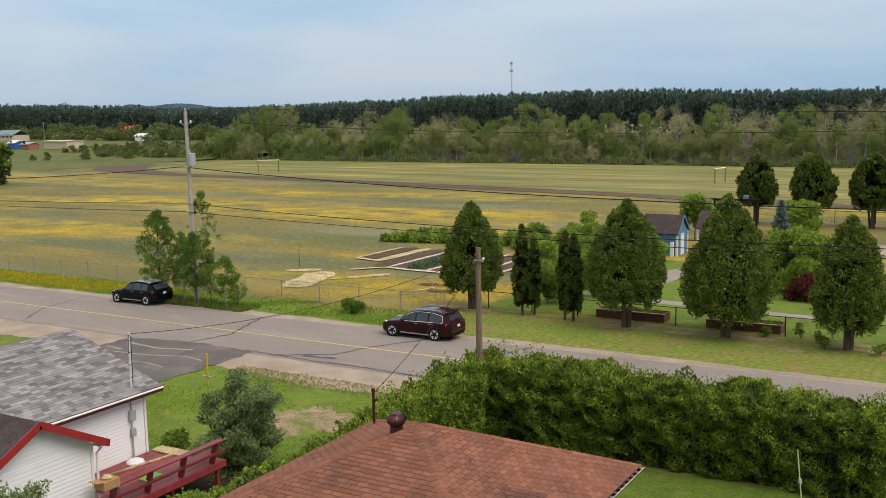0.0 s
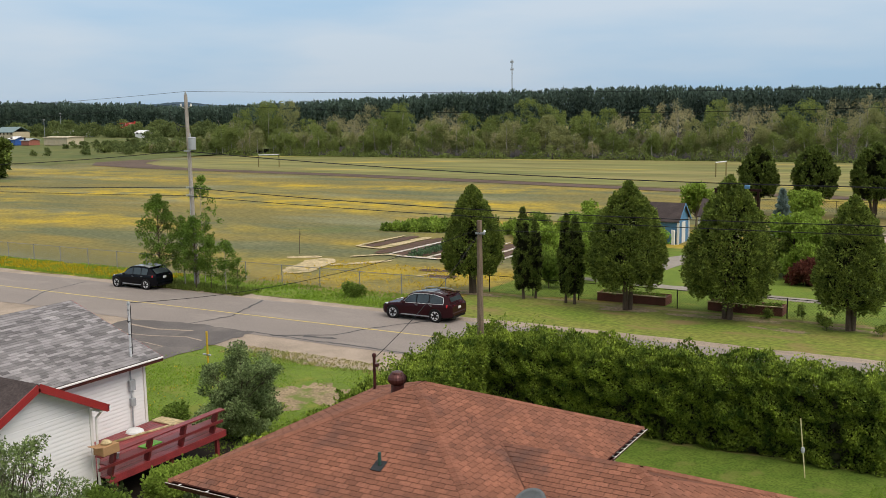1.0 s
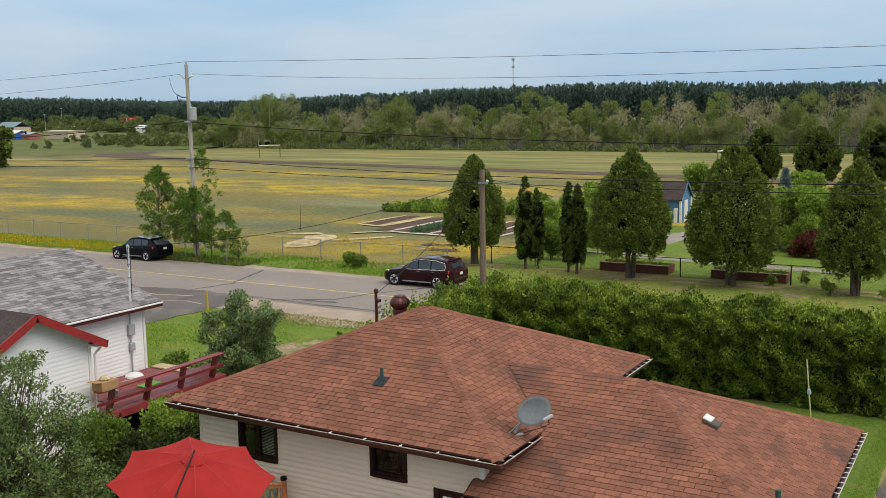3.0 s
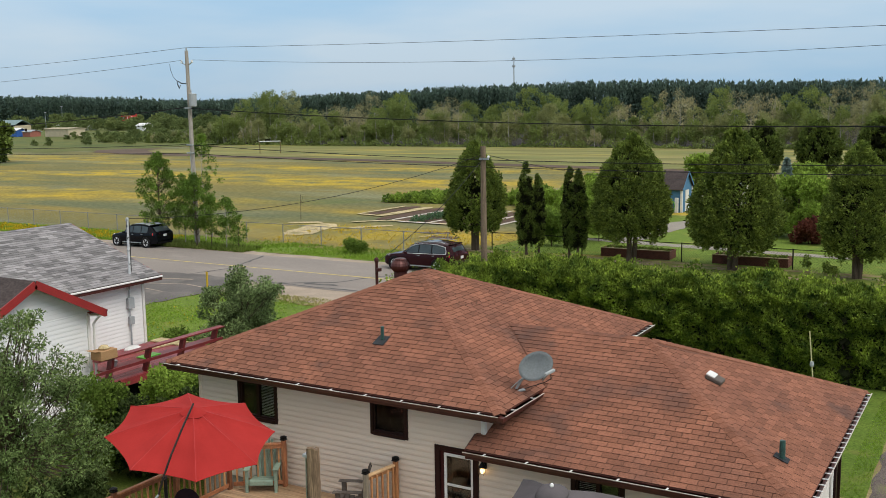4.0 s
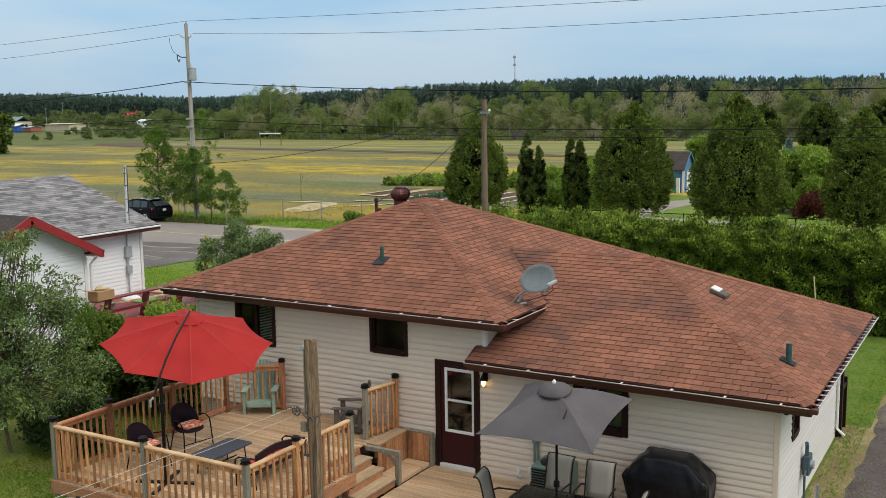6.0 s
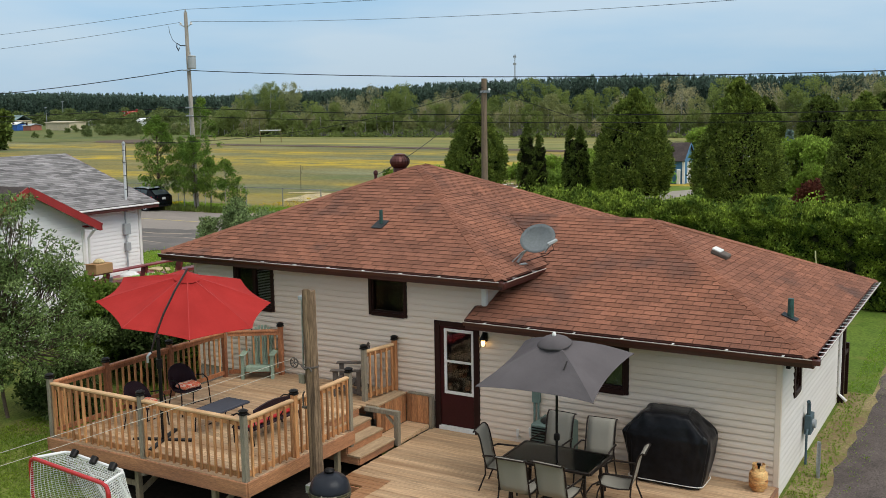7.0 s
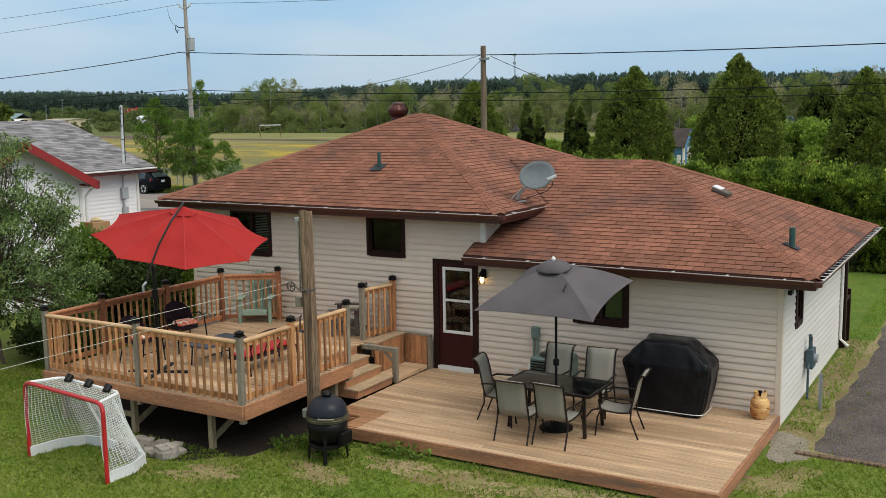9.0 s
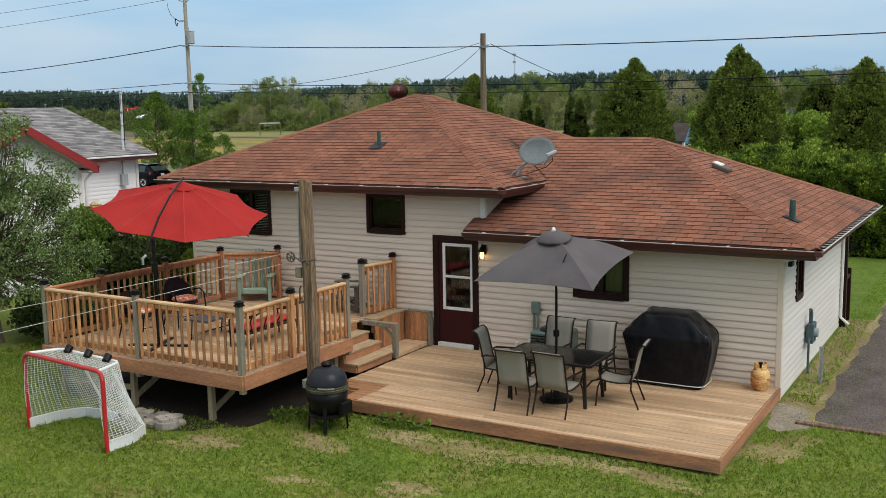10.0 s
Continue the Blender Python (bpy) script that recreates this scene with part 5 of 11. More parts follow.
    def side_spans(s):
        k = s / side_len
        z = UE + (UA - UE) * k
        y0, y1 = UY0 + rear_run * k, UY1 - rear_run * k
        lo, hi = LY0 + (z - LE) / LS, LY1 - (z - LE) / LS
        if hi <= lo:
            m = (y0 + y1) / 2 if lo > y1 or hi < y0 else (lo + hi) / 2
            return [(y0 - UY0, m - UY0), (m - UY0, y1 - UY0)]
        return [(y0 - UY0, max(y0, lo) - UY0), (min(y1, hi) - UY0, y1 - UY0)]

    shingle_plane(roof, a, (1, 0, 0), (0, rear_run, UA - UE), rear_len, rear_span, lambda p: p.x > -8.2 and p.z < 3.55, rng)
    shingle_plane(roof, b, (0, 1, 0), (-side_run, 0, UA - UE), side_len, side_spans, lambda p: False, rng)
    left_run, front_run = p1[0] - UX0, UY1 - p2[1]
    shingle_plane(roof, d, (0, -1, 0), (left_run, 0, UA - UE), math.hypot(left_run, UA - UE), lambda s: [(front_run * s / math.hypot(left_run, UA - UE), (UY1 - UY0) - rear_run * s / math.hypot(left_run, UA - UE))], lambda p: False, rng)
    shingle_plane(roof, c, (-1, 0, 0), (0, -front_run, UA - UE), math.hypot(front_run, UA - UE), lambda s: [(side_run * s / math.hypot(front_run, UA - UE), (UX1 - UX0) - left_run * s / math.hypot(front_run, UA - UE))], lambda p: False, rng)
    hip_caps(roof, d, p2, M["shingle_joined"])
    hip_caps(roof, b, p1, M["shingle_joined"]), hip_caps(roof, a, p1, M["shingle_joined"]), hip_caps(roof, c, p2, M["shingle_joined"])
    gutter(h, (UX0, UY0, UE - 0.02), (UX1, UY0, UE - 0.02), (0, -1, 0))
    gutter(h, (UX1, UY0, UE - 0.02), (UX1, 1.25, UE - 0.02), (1, 0, 0))
    part("gutter_corner", boxed(UX1 + 0.002, UY0 - 0.117, UE - 0.097, UX1 + 0.117, UY0 - 0.002, UE - 0.018, 0.004), M["fascia"], h, "brown gutter corner piece")
    part("gutter_corner", boxed(LX1 + 0.002, LY0 - 0.117, LE - 0.097, LX1 + 0.117, LY0 - 0.002, LE - 0.018, 0.004), M["fascia"], h, "brown gutter corner piece")
    gutter(h, (UX1, 5.7, UE - 0.02), (UX1, UY1, UE - 0.02), (1, 0, 0), 0.30)
    for x0, y0, x1, y1 in ((UX0, UY0, UX1, UY0), (UX1, UY0, UX1, UY1), (UX0, UY1, UX1, UY1), (UX0, UY0, UX0, UY1)):
        bm = bmesh.new()
        beam(bm, (x0, y0, UE - 0.09), (x1, y1, UE - 0.09), 0.024, 0.17)
        part("fascia", bm, M["fascia"], h, "brown fascia board")
    # lower roof
    e, f, g = (LX0, LY0, LE), (LX1, LY0, LE), (LX1, LY1, LE)
    left = -4.83 - (HIP.z - UE) / US - 0.05
    r = (left, HIP.y, HIP.z)
    under = -5.40
    rear_poly = [e, f, HIP, r, (under, LY0 + (UE - LE) / LS * 1.0, UE), (under, 0.02, LE + 0.52 * LS), (LX0, 0.02, LE + 0.52 * LS)]
    front_poly = [g, (LX0 + 0.2, LY1, LE), (under, LY1 - (UE - LE) / LS, UE), r, HIP]
    low = part("roof", roof_solid([rear_poly, (f, g, HIP), front_poly]), M["roof_deck"], h, "brown asphalt shingle hip roof of the lower wing")
    run = HIP.y - LY0
    slope_len = math.hypot(run, HIP.z - LE)
    run_x = LX1 - HIP.x
    len_x = math.hypot(run_x, HIP.z - LE)

    def low_rear(s):
        k = s / slope_len
        y, z = LY0 + run * k, LE + (HIP.z - LE) * k
        x0 = LX0 if y < 0.02 else (-5.42 if z < UE - 0.02 else -4.83 - (z - UE) / US)
        return [(x0 - LX0, (LX1 - run_x * k) - LX0)]

    def low_side(s):
        k = s / len_x
        return [(run * k, (LY1 - LY0) - run * k)]

    shingle_plane(low, e, (1, 0, 0), (0, run, HIP.z - LE), slope_len, low_rear, lambda p: p.x > -5.0 and p.z < 2.75, rng)
    shingle_plane(low, f, (0, 1, 0), (-run_x, 0, HIP.z - LE), len_x, low_side, lambda p: False, rng)
    hip_caps(low, f, HIP, M["shingle_joined"]), hip_caps(low, g, HIP, M["shingle_joined"]), hip_caps(low, HIP, (left + 0.45, HIP.y, HIP.z), M["shingle_joined"], 0.12, 0.15, 0.024)
    gutter(h, (LX0, LY0, LE - 0.02), (LX1, LY0, LE - 0.02), (0, -1, 0))
    gutter(h, (LX1, LY0, LE - 0.02), (LX1, LY1, LE - 0.02), (1, 0, 0), 0.30)
    for x0, y0, x1, y1 in ((LX0, LY0, LX1, LY0), (LX1, LY0, LX1, LY1), (LX0, LY1, LX1, LY1)):
        bm = bmesh.new()
        beam(bm, (x0, y0, LE - 0.09), (x1, y1, LE - 0.09), 0.024, 0.17)
        part("fascia", bm, M["fascia"], h, "brown fascia board")
    part("fascia", beamed((LX0, LY0, LE - 0.07), (LX0, -0.03, LE + 0.12), 0.024, 0.16), M["fascia"], h, "brown fascia board")
    # porch post and step at the far end of the side wall
    part("porch_post", boxed(-0.01, 6.14, -0.25, 0.11, 6.28, LE - DROP, 0.008), M["trim_brown"], h, "dark brown porch post")
    part("porch_rail", boxed(0.02, 6.28, 0.75, 0.08, 6.96, 0.83, 0.006), M["trim_brown"], h, "dark brown porch rail")
    part("porch_post", boxed(0.01, 6.92, -0.25, 0.09, 7.0, 0.95, 0.006), M["trim_brown"], h, "short brown porch post")
    part("downspout", tubed([(0.13, 6.04, LE - 0.2), (0.03, 6.04, LE - 0.35), (0.03, 6.04, 0.0), (0.2, 6.0, -0.14)], 0.035, 8), M["trim_white"], h, "white downspout elbow")
    # roof fittings
    zr = lambda x, y: UE + (y - UY0) * rear_slope
    bm = bmesh.new()
    bm2 = bmesh.new()
    beam(bm2, (-8.54, 0.92, zr(0, 0.92) + 0.040), (-8.54, 1.22, zr(0, 1.22) + 0.040), 0.28, 0.012)
    vent = part("vent_pipe", rodded((-8.53, 1.1, zr(0, 1.1) - 0.05), (-8.53, 1.1, zr(0, 1.1) + 0.33), 0.042, 0.038, 12), M["copper_green"], h, "green patinated vent pipe on the roof")
    part("flashing", bm2, M["lead"], vent, "dark square flashing")
    zx = lambda x: LE + (LX1 - x) * LS
    bm2 = bmesh.new()
    beam(bm2, (-0.23, 1.05, zx(-0.23) + 0.040), (0.02, 1.05, zx(0.02) + 0.040), 0.24, 0.012)
    vent = part("vent_pipe", rodded((-0.1, 1.05, zx(-0.1) - 0.05), (-0.1, 1.05, zx(-0.1) + 0.36), 0.055, 0.05, 12), M["copper_green"], h, "green patinated vent pipe on the roof")
    part("flashing", bm2, M["lead"], vent, "dark square flashing")
    bm = bmesh.new()
    beam(bm, (-1.98, 3.05, zx(-1.98) + 0.075), (-1.66, 3.05, zx(-1.66) + 0.075), 0.32, 0.09, 0.02)
    rv = part("roof_vent", bm, M["old_brown"], h, "low square metal roof vent")
    bm = bmesh.new()
    beam(bm, (-1.97, 3.05, zx(-1.97) + 0.13), (-1.80, 3.05, zx(-1.80) + 0.13), 0.29, 0.03, 0.01)
    part("cover", bm, M["white_plastic"], rv, "pale vent cover")
    turbine(h, (-9.72, 3.72, 4.66))
    # services on the walls
    lamp = part("wall_lamp", boxed(-5.49, -0.075, 1.88, -5.39, -0.03, 2.06, 0.01), M["black_metal"], h, "black lantern with a lit bulb beside the door")
    part("hood", lathe([(0.02, 0.11), (0.07, 0.02), (0.075, 0.0), (0.01, 0.12)], (-5.44, -0.13, 1.93), 12), M["black_metal"], lamp)
    part("bracket", tubed([(-5.44, -0.06, 2.0), (-5.44, -0.13, 2.08), (-5.44, -0.13, 2.03)], 0.012), M["black_metal"], lamp)
    part("bulb", lathe([(0.01, 0.0), (0.035, 0.03), (0.042, 0.07), (0.03, 0.12), (0.005, 0.13)], (-5.44, -0.13, 1.80), 12), M["bulb"], lamp, "glowing warm bulb", True)
    for k in range(4):
        t = math.pi / 4 + k * math.pi / 2
        x, y = -5.44 + 0.052 * math.cos(t), -0.13 + 0.052 * math.sin(t)
        part("cage_bar", rodded((x, y, 1.78), (x, y, 1.94), 0.005, seg=5), M["black_metal"], lamp)
    bx = part("junction_box", boxed(-4.44, -0.11, 0.84, -4.28, -0.03, 1.06, 0.012), M["green_box"], h, "green electrical box on the siding")
    for x in (-4.40, -4.32):
        part("conduit", rodded((x, -0.07, 0.45), (x, -0.07, 0.85), 0.022), M["green_box"], bx)
    for x, z in ((-4.73, 0.26), (-4.47, 0.33)):
        part("vent_elbow", tubed([(x, -0.02, z - 0.16), (x, -0.09, z - 0.16), (x, -0.11, z - 0.1), (x, -0.11, z + 0.02)], 0.03, 8), M["white_plastic"], h, "white plastic vent elbow")
    em = part("electric_meter", boxed(0.03, 2.0, 0.30, 0.15, 2.32, 0.66, 0.012), M["meter_teal"], h, "teal-grey electric meter box on the side wall")
    part("dial", rodded((0.15, 2.16, 0.48), (0.21, 2.16, 0.48), 0.085, 0.08, 14), M["grey_box"], em, "round glass meter dial")
    part("pipe", tubed([(0.09, 2.08, 0.66), (0.09, 2.08, 0.86), (0.09, 2.02, 0.92)], 0.035, 8), M["meter_teal"], em)
    part("pipe", tubed([(0.09, 1.92, -0.24), (0.09, 1.92, 0.34), (0.09, 2.0, 0.40)], 0.022, 8), M["meter_teal"], em)
    part("hose_bib", boxed(0.03, 0.12, 1.98, 0.10, 0.3, 2.06, 0.01), M["black_metal"], h, "small black floodlight under the eave")


def back_door(h, o):
    x0, x1, z0, z1 = o
    bm = bmesh.new()
    box(bm, x0 - 0.02, -0.05, z0, x0 + 0.10, 0.12, z1, 0.006)
    box(bm, x1 - 0.10, -0.05, z0, x1 + 0.02, 0.12, z1, 0.006)
    box(bm, x0 + 0.10, -0.048, z1 - 0.10, x1 - 0.10, 0.12, z1, 0.006)
    d = part("door", bm, M["trim_brown"], h, "dark brown framed back door with white storm window")
    a, b = x0 + 0.10, x1 - 0.10
    bm = bmesh.new()
    for u0, u1, w0, w1 in rects_around(a, b, z0 + 0.09, z1 - 0.10, [(-6.34, -5.72, 0.76, 2.02)]):
        box(bm, u0, -0.012, w0, u1, 0.035, w1)
    part("leaf", bm, M["door_dark"], d, "dark maroon door leaf")
    bm = bmesh.new()
    wx0, wx1, wz0, wz1, w = -6.36, -5.70, 0.74, 2.04, 0.055
    box(bm, wx0, -0.032, wz0, wx0 + w, 0.0, wz1, 0.004), box(bm, wx1 - w, -0.032, wz0, wx1, 0.0, wz1, 0.004)
    box(bm, wx0 + w, -0.031, wz0, wx1 - w, 0.0, wz0 + w, 0.004), box(bm, wx0 + w, -0.031, wz1 - w, wx1 - w, 0.0, wz1, 0.004)
    box(bm, wx0 + w, -0.030, 1.37, wx1 - w, 0.0, 1.37 + 0.045, 0.004)
    part("storm_window", bm, M["white_plastic"], d, "white storm window frame")
    for za, zb in ((wz0 + w, 1.37), (1.415, wz1 - w)):
        pane = part("pane", boxed(wx0 + w, -0.016, za, wx1 - w, -0.011, zb), M["storm_glass"], d)
        pane.visible_shadow = False
    part("threshold", boxed(a - 0.02, -0.075, z0 + 0.004, b + 0.02, 0.06, z0 + 0.085, 0.006), M["white_plastic"], d, "white threshold")
    bm = bmesh.new()
    box(bm, b - 0.07, -0.03, 1.02, b - 0.035, -0.012, 1.16, 0.004)
    rod(bm, (b - 0.052, -0.03, 1.08), (b - 0.052, -0.06, 1.08), 0.01)
    rod(bm, (b - 0.052, -0.055, 1.08), (b - 0.13, -0.055, 1.08), 0.008)
    part("handle", bm, M["black_metal"], d, "black lever handle")


def turbine(h, at):
    """A louvred turbine ventilator."""
    x, y, z = at
    t = part("turbine_vent", lathe([(0.17, 0.0), (0.16, 0.22), (0.175, 0.23)], at, 20), M["rust_cap"], h, "rust-red round turbine vent on the roof")
    bm = bmesh.new()
    for k in range(18):
        a0 = 2 * math.pi * k / 18
        rows = []
        for i in range(7):
            f = i / 6
            r = 0.245 * math.sin(math.pi * (0.18 + 0.70 * f)) ** 0.8
            zz = z + 0.22 + 0.33 * f
            rows.append([bm.verts.new((x + r * k2 * math.cos(a0 + da), y + r * k2 * math.sin(a0 + da), zz)) for da, k2 in ((0, 1.0), (0.42, 0.93))])
        for p, q in zip(rows, rows[1:]):
            bm.faces.new((p[0], p[1], q[1], q[0]))
    part("vane_ball", bm, M["rust_cap"], t, "louvred ball of curved vanes")
    part("cap", lathe([(0.15, 0.0), (0.13, 0.025), (0.05, 0.04)], (x, y, z + 0.53), 18), M["rust_cap"], t)
    part("core", lathe([(0.13, 0.0), (0.19, 0.1), (0.19, 0.2), (0.1, 0.32)], (x, y, z + 0.22), 14), M["black_metal"], t)


house()


def satellite_dish():
    d = thing("satellite_dish", "grey oval satellite dish on the shingle roof", "satellite dish", (-5.15, 0.78, 3.30))
    face = Vector((0.62, -0.62, 0.42)).normalized()
    c = Vector((-4.80, 0.93, 3.77))
    right = Vector((0, 0, 1)).cross(face).normalized()
    up = face.cross(right)
    right, up = right * 0.93 + up * 0.37, up * 0.93 - right * 0.37
    bm = bmesh.new()
    rings = []
    for i in range(7):
        r = i / 6
        ring = [bm.verts.new(c + right * (0.372 * r * math.cos(t)) + up * (0.262 * r * math.sin(t)) + face * (0.085 * r * r - 0.06)) for t in [2 * math.pi * k / 32 for k in range(32)]] if i else [bm.verts.new(c - face * 0.06)]
        rings.append(ring)
    for k in range(32):
        bm.faces.new((rings[0][0], rings[1][k], rings[1][(k + 1) % 32]))
    for a, b in zip(rings[1:], rings[2:]):
        for k in range(32):
            bm.faces.new((a[k], b[k], b[(k + 1) % 32], a[(k + 1) % 32]))
    ob = part("reflector", bm, M["dish_grey"], d, "grey oval reflector", True)
    mod = ob.modifiers.new("thickness", "SOLIDIFY")
    mod.thickness = 0.012
    part("rim", tubed([c + right * (0.375 * math.cos(t)) + up * (0.265 * math.sin(t)) + face * 0.026 for t in [2 * math.pi * k / 32 for k in range(33)]], 0.008), M["dish_grey"], d)
    foot = Vector((-5.15, 0.78, 3.31))
    part("mast", tubed([foot, foot + Vector((0.10, 0.03, 0.18)), c - face * 0.10 - up * 0.05], 0.028, 8), M["grey_box"], d)
    bm = bmesh.new()
    beam(bm, foot + Vector((-0.13, -0.14, -0.055)), foot + Vector((0.13, 0.12, -0.035)), 0.11, 0.02)
    part("foot_plate", bm, M["grey_box"], d)
    lnb = c + face * 0.36 - up * 0.24 + right * 0.06
    part("arm", tubed([c - up * 0.30, lnb], 0.016, 6), M["grey_box"], d)
    part("receiver", beamed(lnb - right * 0.11, lnb + right * 0.11, 0.06, 0.06, 0.012), M["grey_box"], d, "pale receiver heads on an arm")
    part("strut", tubed([foot + Vector((-0.12, -0.1, -0.03)), foot + Vector((0.12, 0.02, 0.22))], 0.012), M["steel"], d)
    part("cable", tubed([lnb, lnb - up * 0.12 - face * 0.1, c - up * 0.36, foot + Vector((0.2, 0, 0.03))], 0.008), M["wire"], d)


satellite_dish()


# ---- decks ----
def railing(parent, p, q, z, wood, top_wood=None, gap=0.150):
    """Rails and balusters between two posts on a deck whose top is at z."""
    p, q = Vector((*p, 0)), Vector((*q, 0))
    d = (q - p).normalized()
    a, b = p + d * 0.045, q - d * 0.045
    at = lambda v, zz: (v.x, v.y, zz)
    part("top_rail", beamed(at(a, z + 0.975), at(b, z + 0.975), 0.092, 0.052, 0.014), top_wood or M["rail_top"], parent, "reddish top rail" if top_wood else "pale worn top rail")
    part("upper_rail", beamed(at(a, z + 0.92), at(b, z + 0.92), 0.038, 0.085, 0.004), wood, parent)
    part("bottom_rail", beamed(at(a, z + 0.10), at(b, z + 0.10), 0.038, 0.085, 0.004), wood, parent)
    length = (b - a).length
    n = max(2, int(round(length / gap)))
    side = Vector((-d.y, d.x, 0)) * 0.038
    for i in range(n):
        c = a + d * (length * (i + 0.5) / n)
        c = c + side * (1 if (parent.location - c).dot(side) < 0 else -1)
        piece("baluster", BALUSTER, parent, pose(c.x, c.y, z + 0.045) @ pose(0, 0, 0, 0, 0, math.degrees(math.atan2(d.y, d.x))))


BALUSTER = data_of("baluster", boxed(-0.019, -0.019, 0, 0.019, 0.019, 0.90, 0.004), M["rail_wood"])


def deck_post(parent, x, y, z0, z1, wood, cap=True):
    part("post", boxed(x - 0.045, y - 0.045, z0, x + 0.045, y + 0.045, z1, 0.006), wood, parent)
    if cap:
        bm = bmesh.new()
        box(bm, x - 0.062, y - 0.062, z1, x + 0.062, y + 0.062, z1 + 0.028, 0.006)
        box(bm, x - 0.048, y - 0.048, z1 + 0.028, x + 0.048, y + 0.048, z1 + 0.055)
        turned(bm, [(0.078, 0.0), (0.08, 0.014), (0.045, 0.034), (0.008, 0.044)], (x, y, z1 + 0.055), 8)
        part("post_cap", bm, M["black_metal"], parent, "black solar post cap")


def boards(parent, x0, x1, y0, y1, z, width, material, name="deck_board", thick=0.034, along="x", seed=1):
    """Planks side by side with open joints."""
    rng = np.random.default_rng(seed)
    span, run = ((y0, y1), (x0, x1)) if along == "x" else ((x0, x1), (y0, y1))
    n = int(round((span[1] - span[0]) / width))
    w = (span[1] - span[0]) / n
    for i in range(n):
        a, b = span[0] + i * w + 0.0045, span[0] + (i + 1) * w - 0.0045
        lift = rng.uniform(-0.002, 0.002)
        cuts = [run[0] + rng.uniform(-0.012, 0.006), run[1] + rng.uniform(-0.006, 0.006)]
        if run[1] - run[0] > 4.9:
            cuts.insert(1, run[0] + (run[1] - run[0]) * (0.38 if i % 2 else 0.62))
        for c, d in zip(cuts, cuts[1:]):
            bm = boxed(c + 0.001, a, z - thick + lift, d - 0.001, b, z + lift, 0.003) if along == "x" else boxed(a, c + 0.001, z - thick + lift, b, d - 0.001, z + lift, 0.003)
            part(name, bm, material, parent)


def lower_deck():
    d = thing("lower_deck", "low deck of pale stained planks behind the house", "deck", (-3.0, -1.9, -0.25))
    boards(d, -5.80, -0.028, -3.755, -3.23, 0.0, 0.1325, M["deck"], seed=3)
    boards(d, -6.10, -5.80, -3.755, -3.23, 0.0, 0.1325, M["deck_stain"], seed=23)
    boards(d, -5.80, -0.028, -3.23, -2.81, 0.0, 0.140, M["deck"], seed=13)
    boards(d, -6.64, -5.80, -3.23, -2.81, 0.0, 0.140, M["deck_stain"], seed=33)
    boards(d, -6.64, -0.028, -2.81, -0.03, 0.0, 0.140, M["deck"], seed=43)
    part("rim_board", boxed(-6.66, -3.26, -0.215, -6.12, -3.232, -0.04, 0.004), M["rim_wood"], d)
    part("rim_board", boxed(-6.10, -3.795, -0.195, 0.012, -3.757, -0.006, 0.004), M["rim_wood"], d, "reddish-brown edge board")
    part("rim_board", boxed(-0.026, -3.757, -0.195, 0.012, -0.03, -0.006, 0.004), M["rim_wood"], d, "reddish-brown edge board")
    part("rim_board", boxed(-6.12, -3.757, -0.195, -6.085, -3.262, -0.04, 0.004), M["rim_wood"], d)
    for y in (-3.3, -1.9, -0.5):
        part("joist", boxed(-5.9, y - 0.02, -0.22, -0.02, y + 0.02, -0.036), M["rim_wood"], d)
    for x in (-5.8, -3.9, -1.95, -0.15):
        part("foundation_block", boxed(x - 0.1, -3.6, -0.26, x + 0.1, -3.4, -0.222), M["concrete"], d)


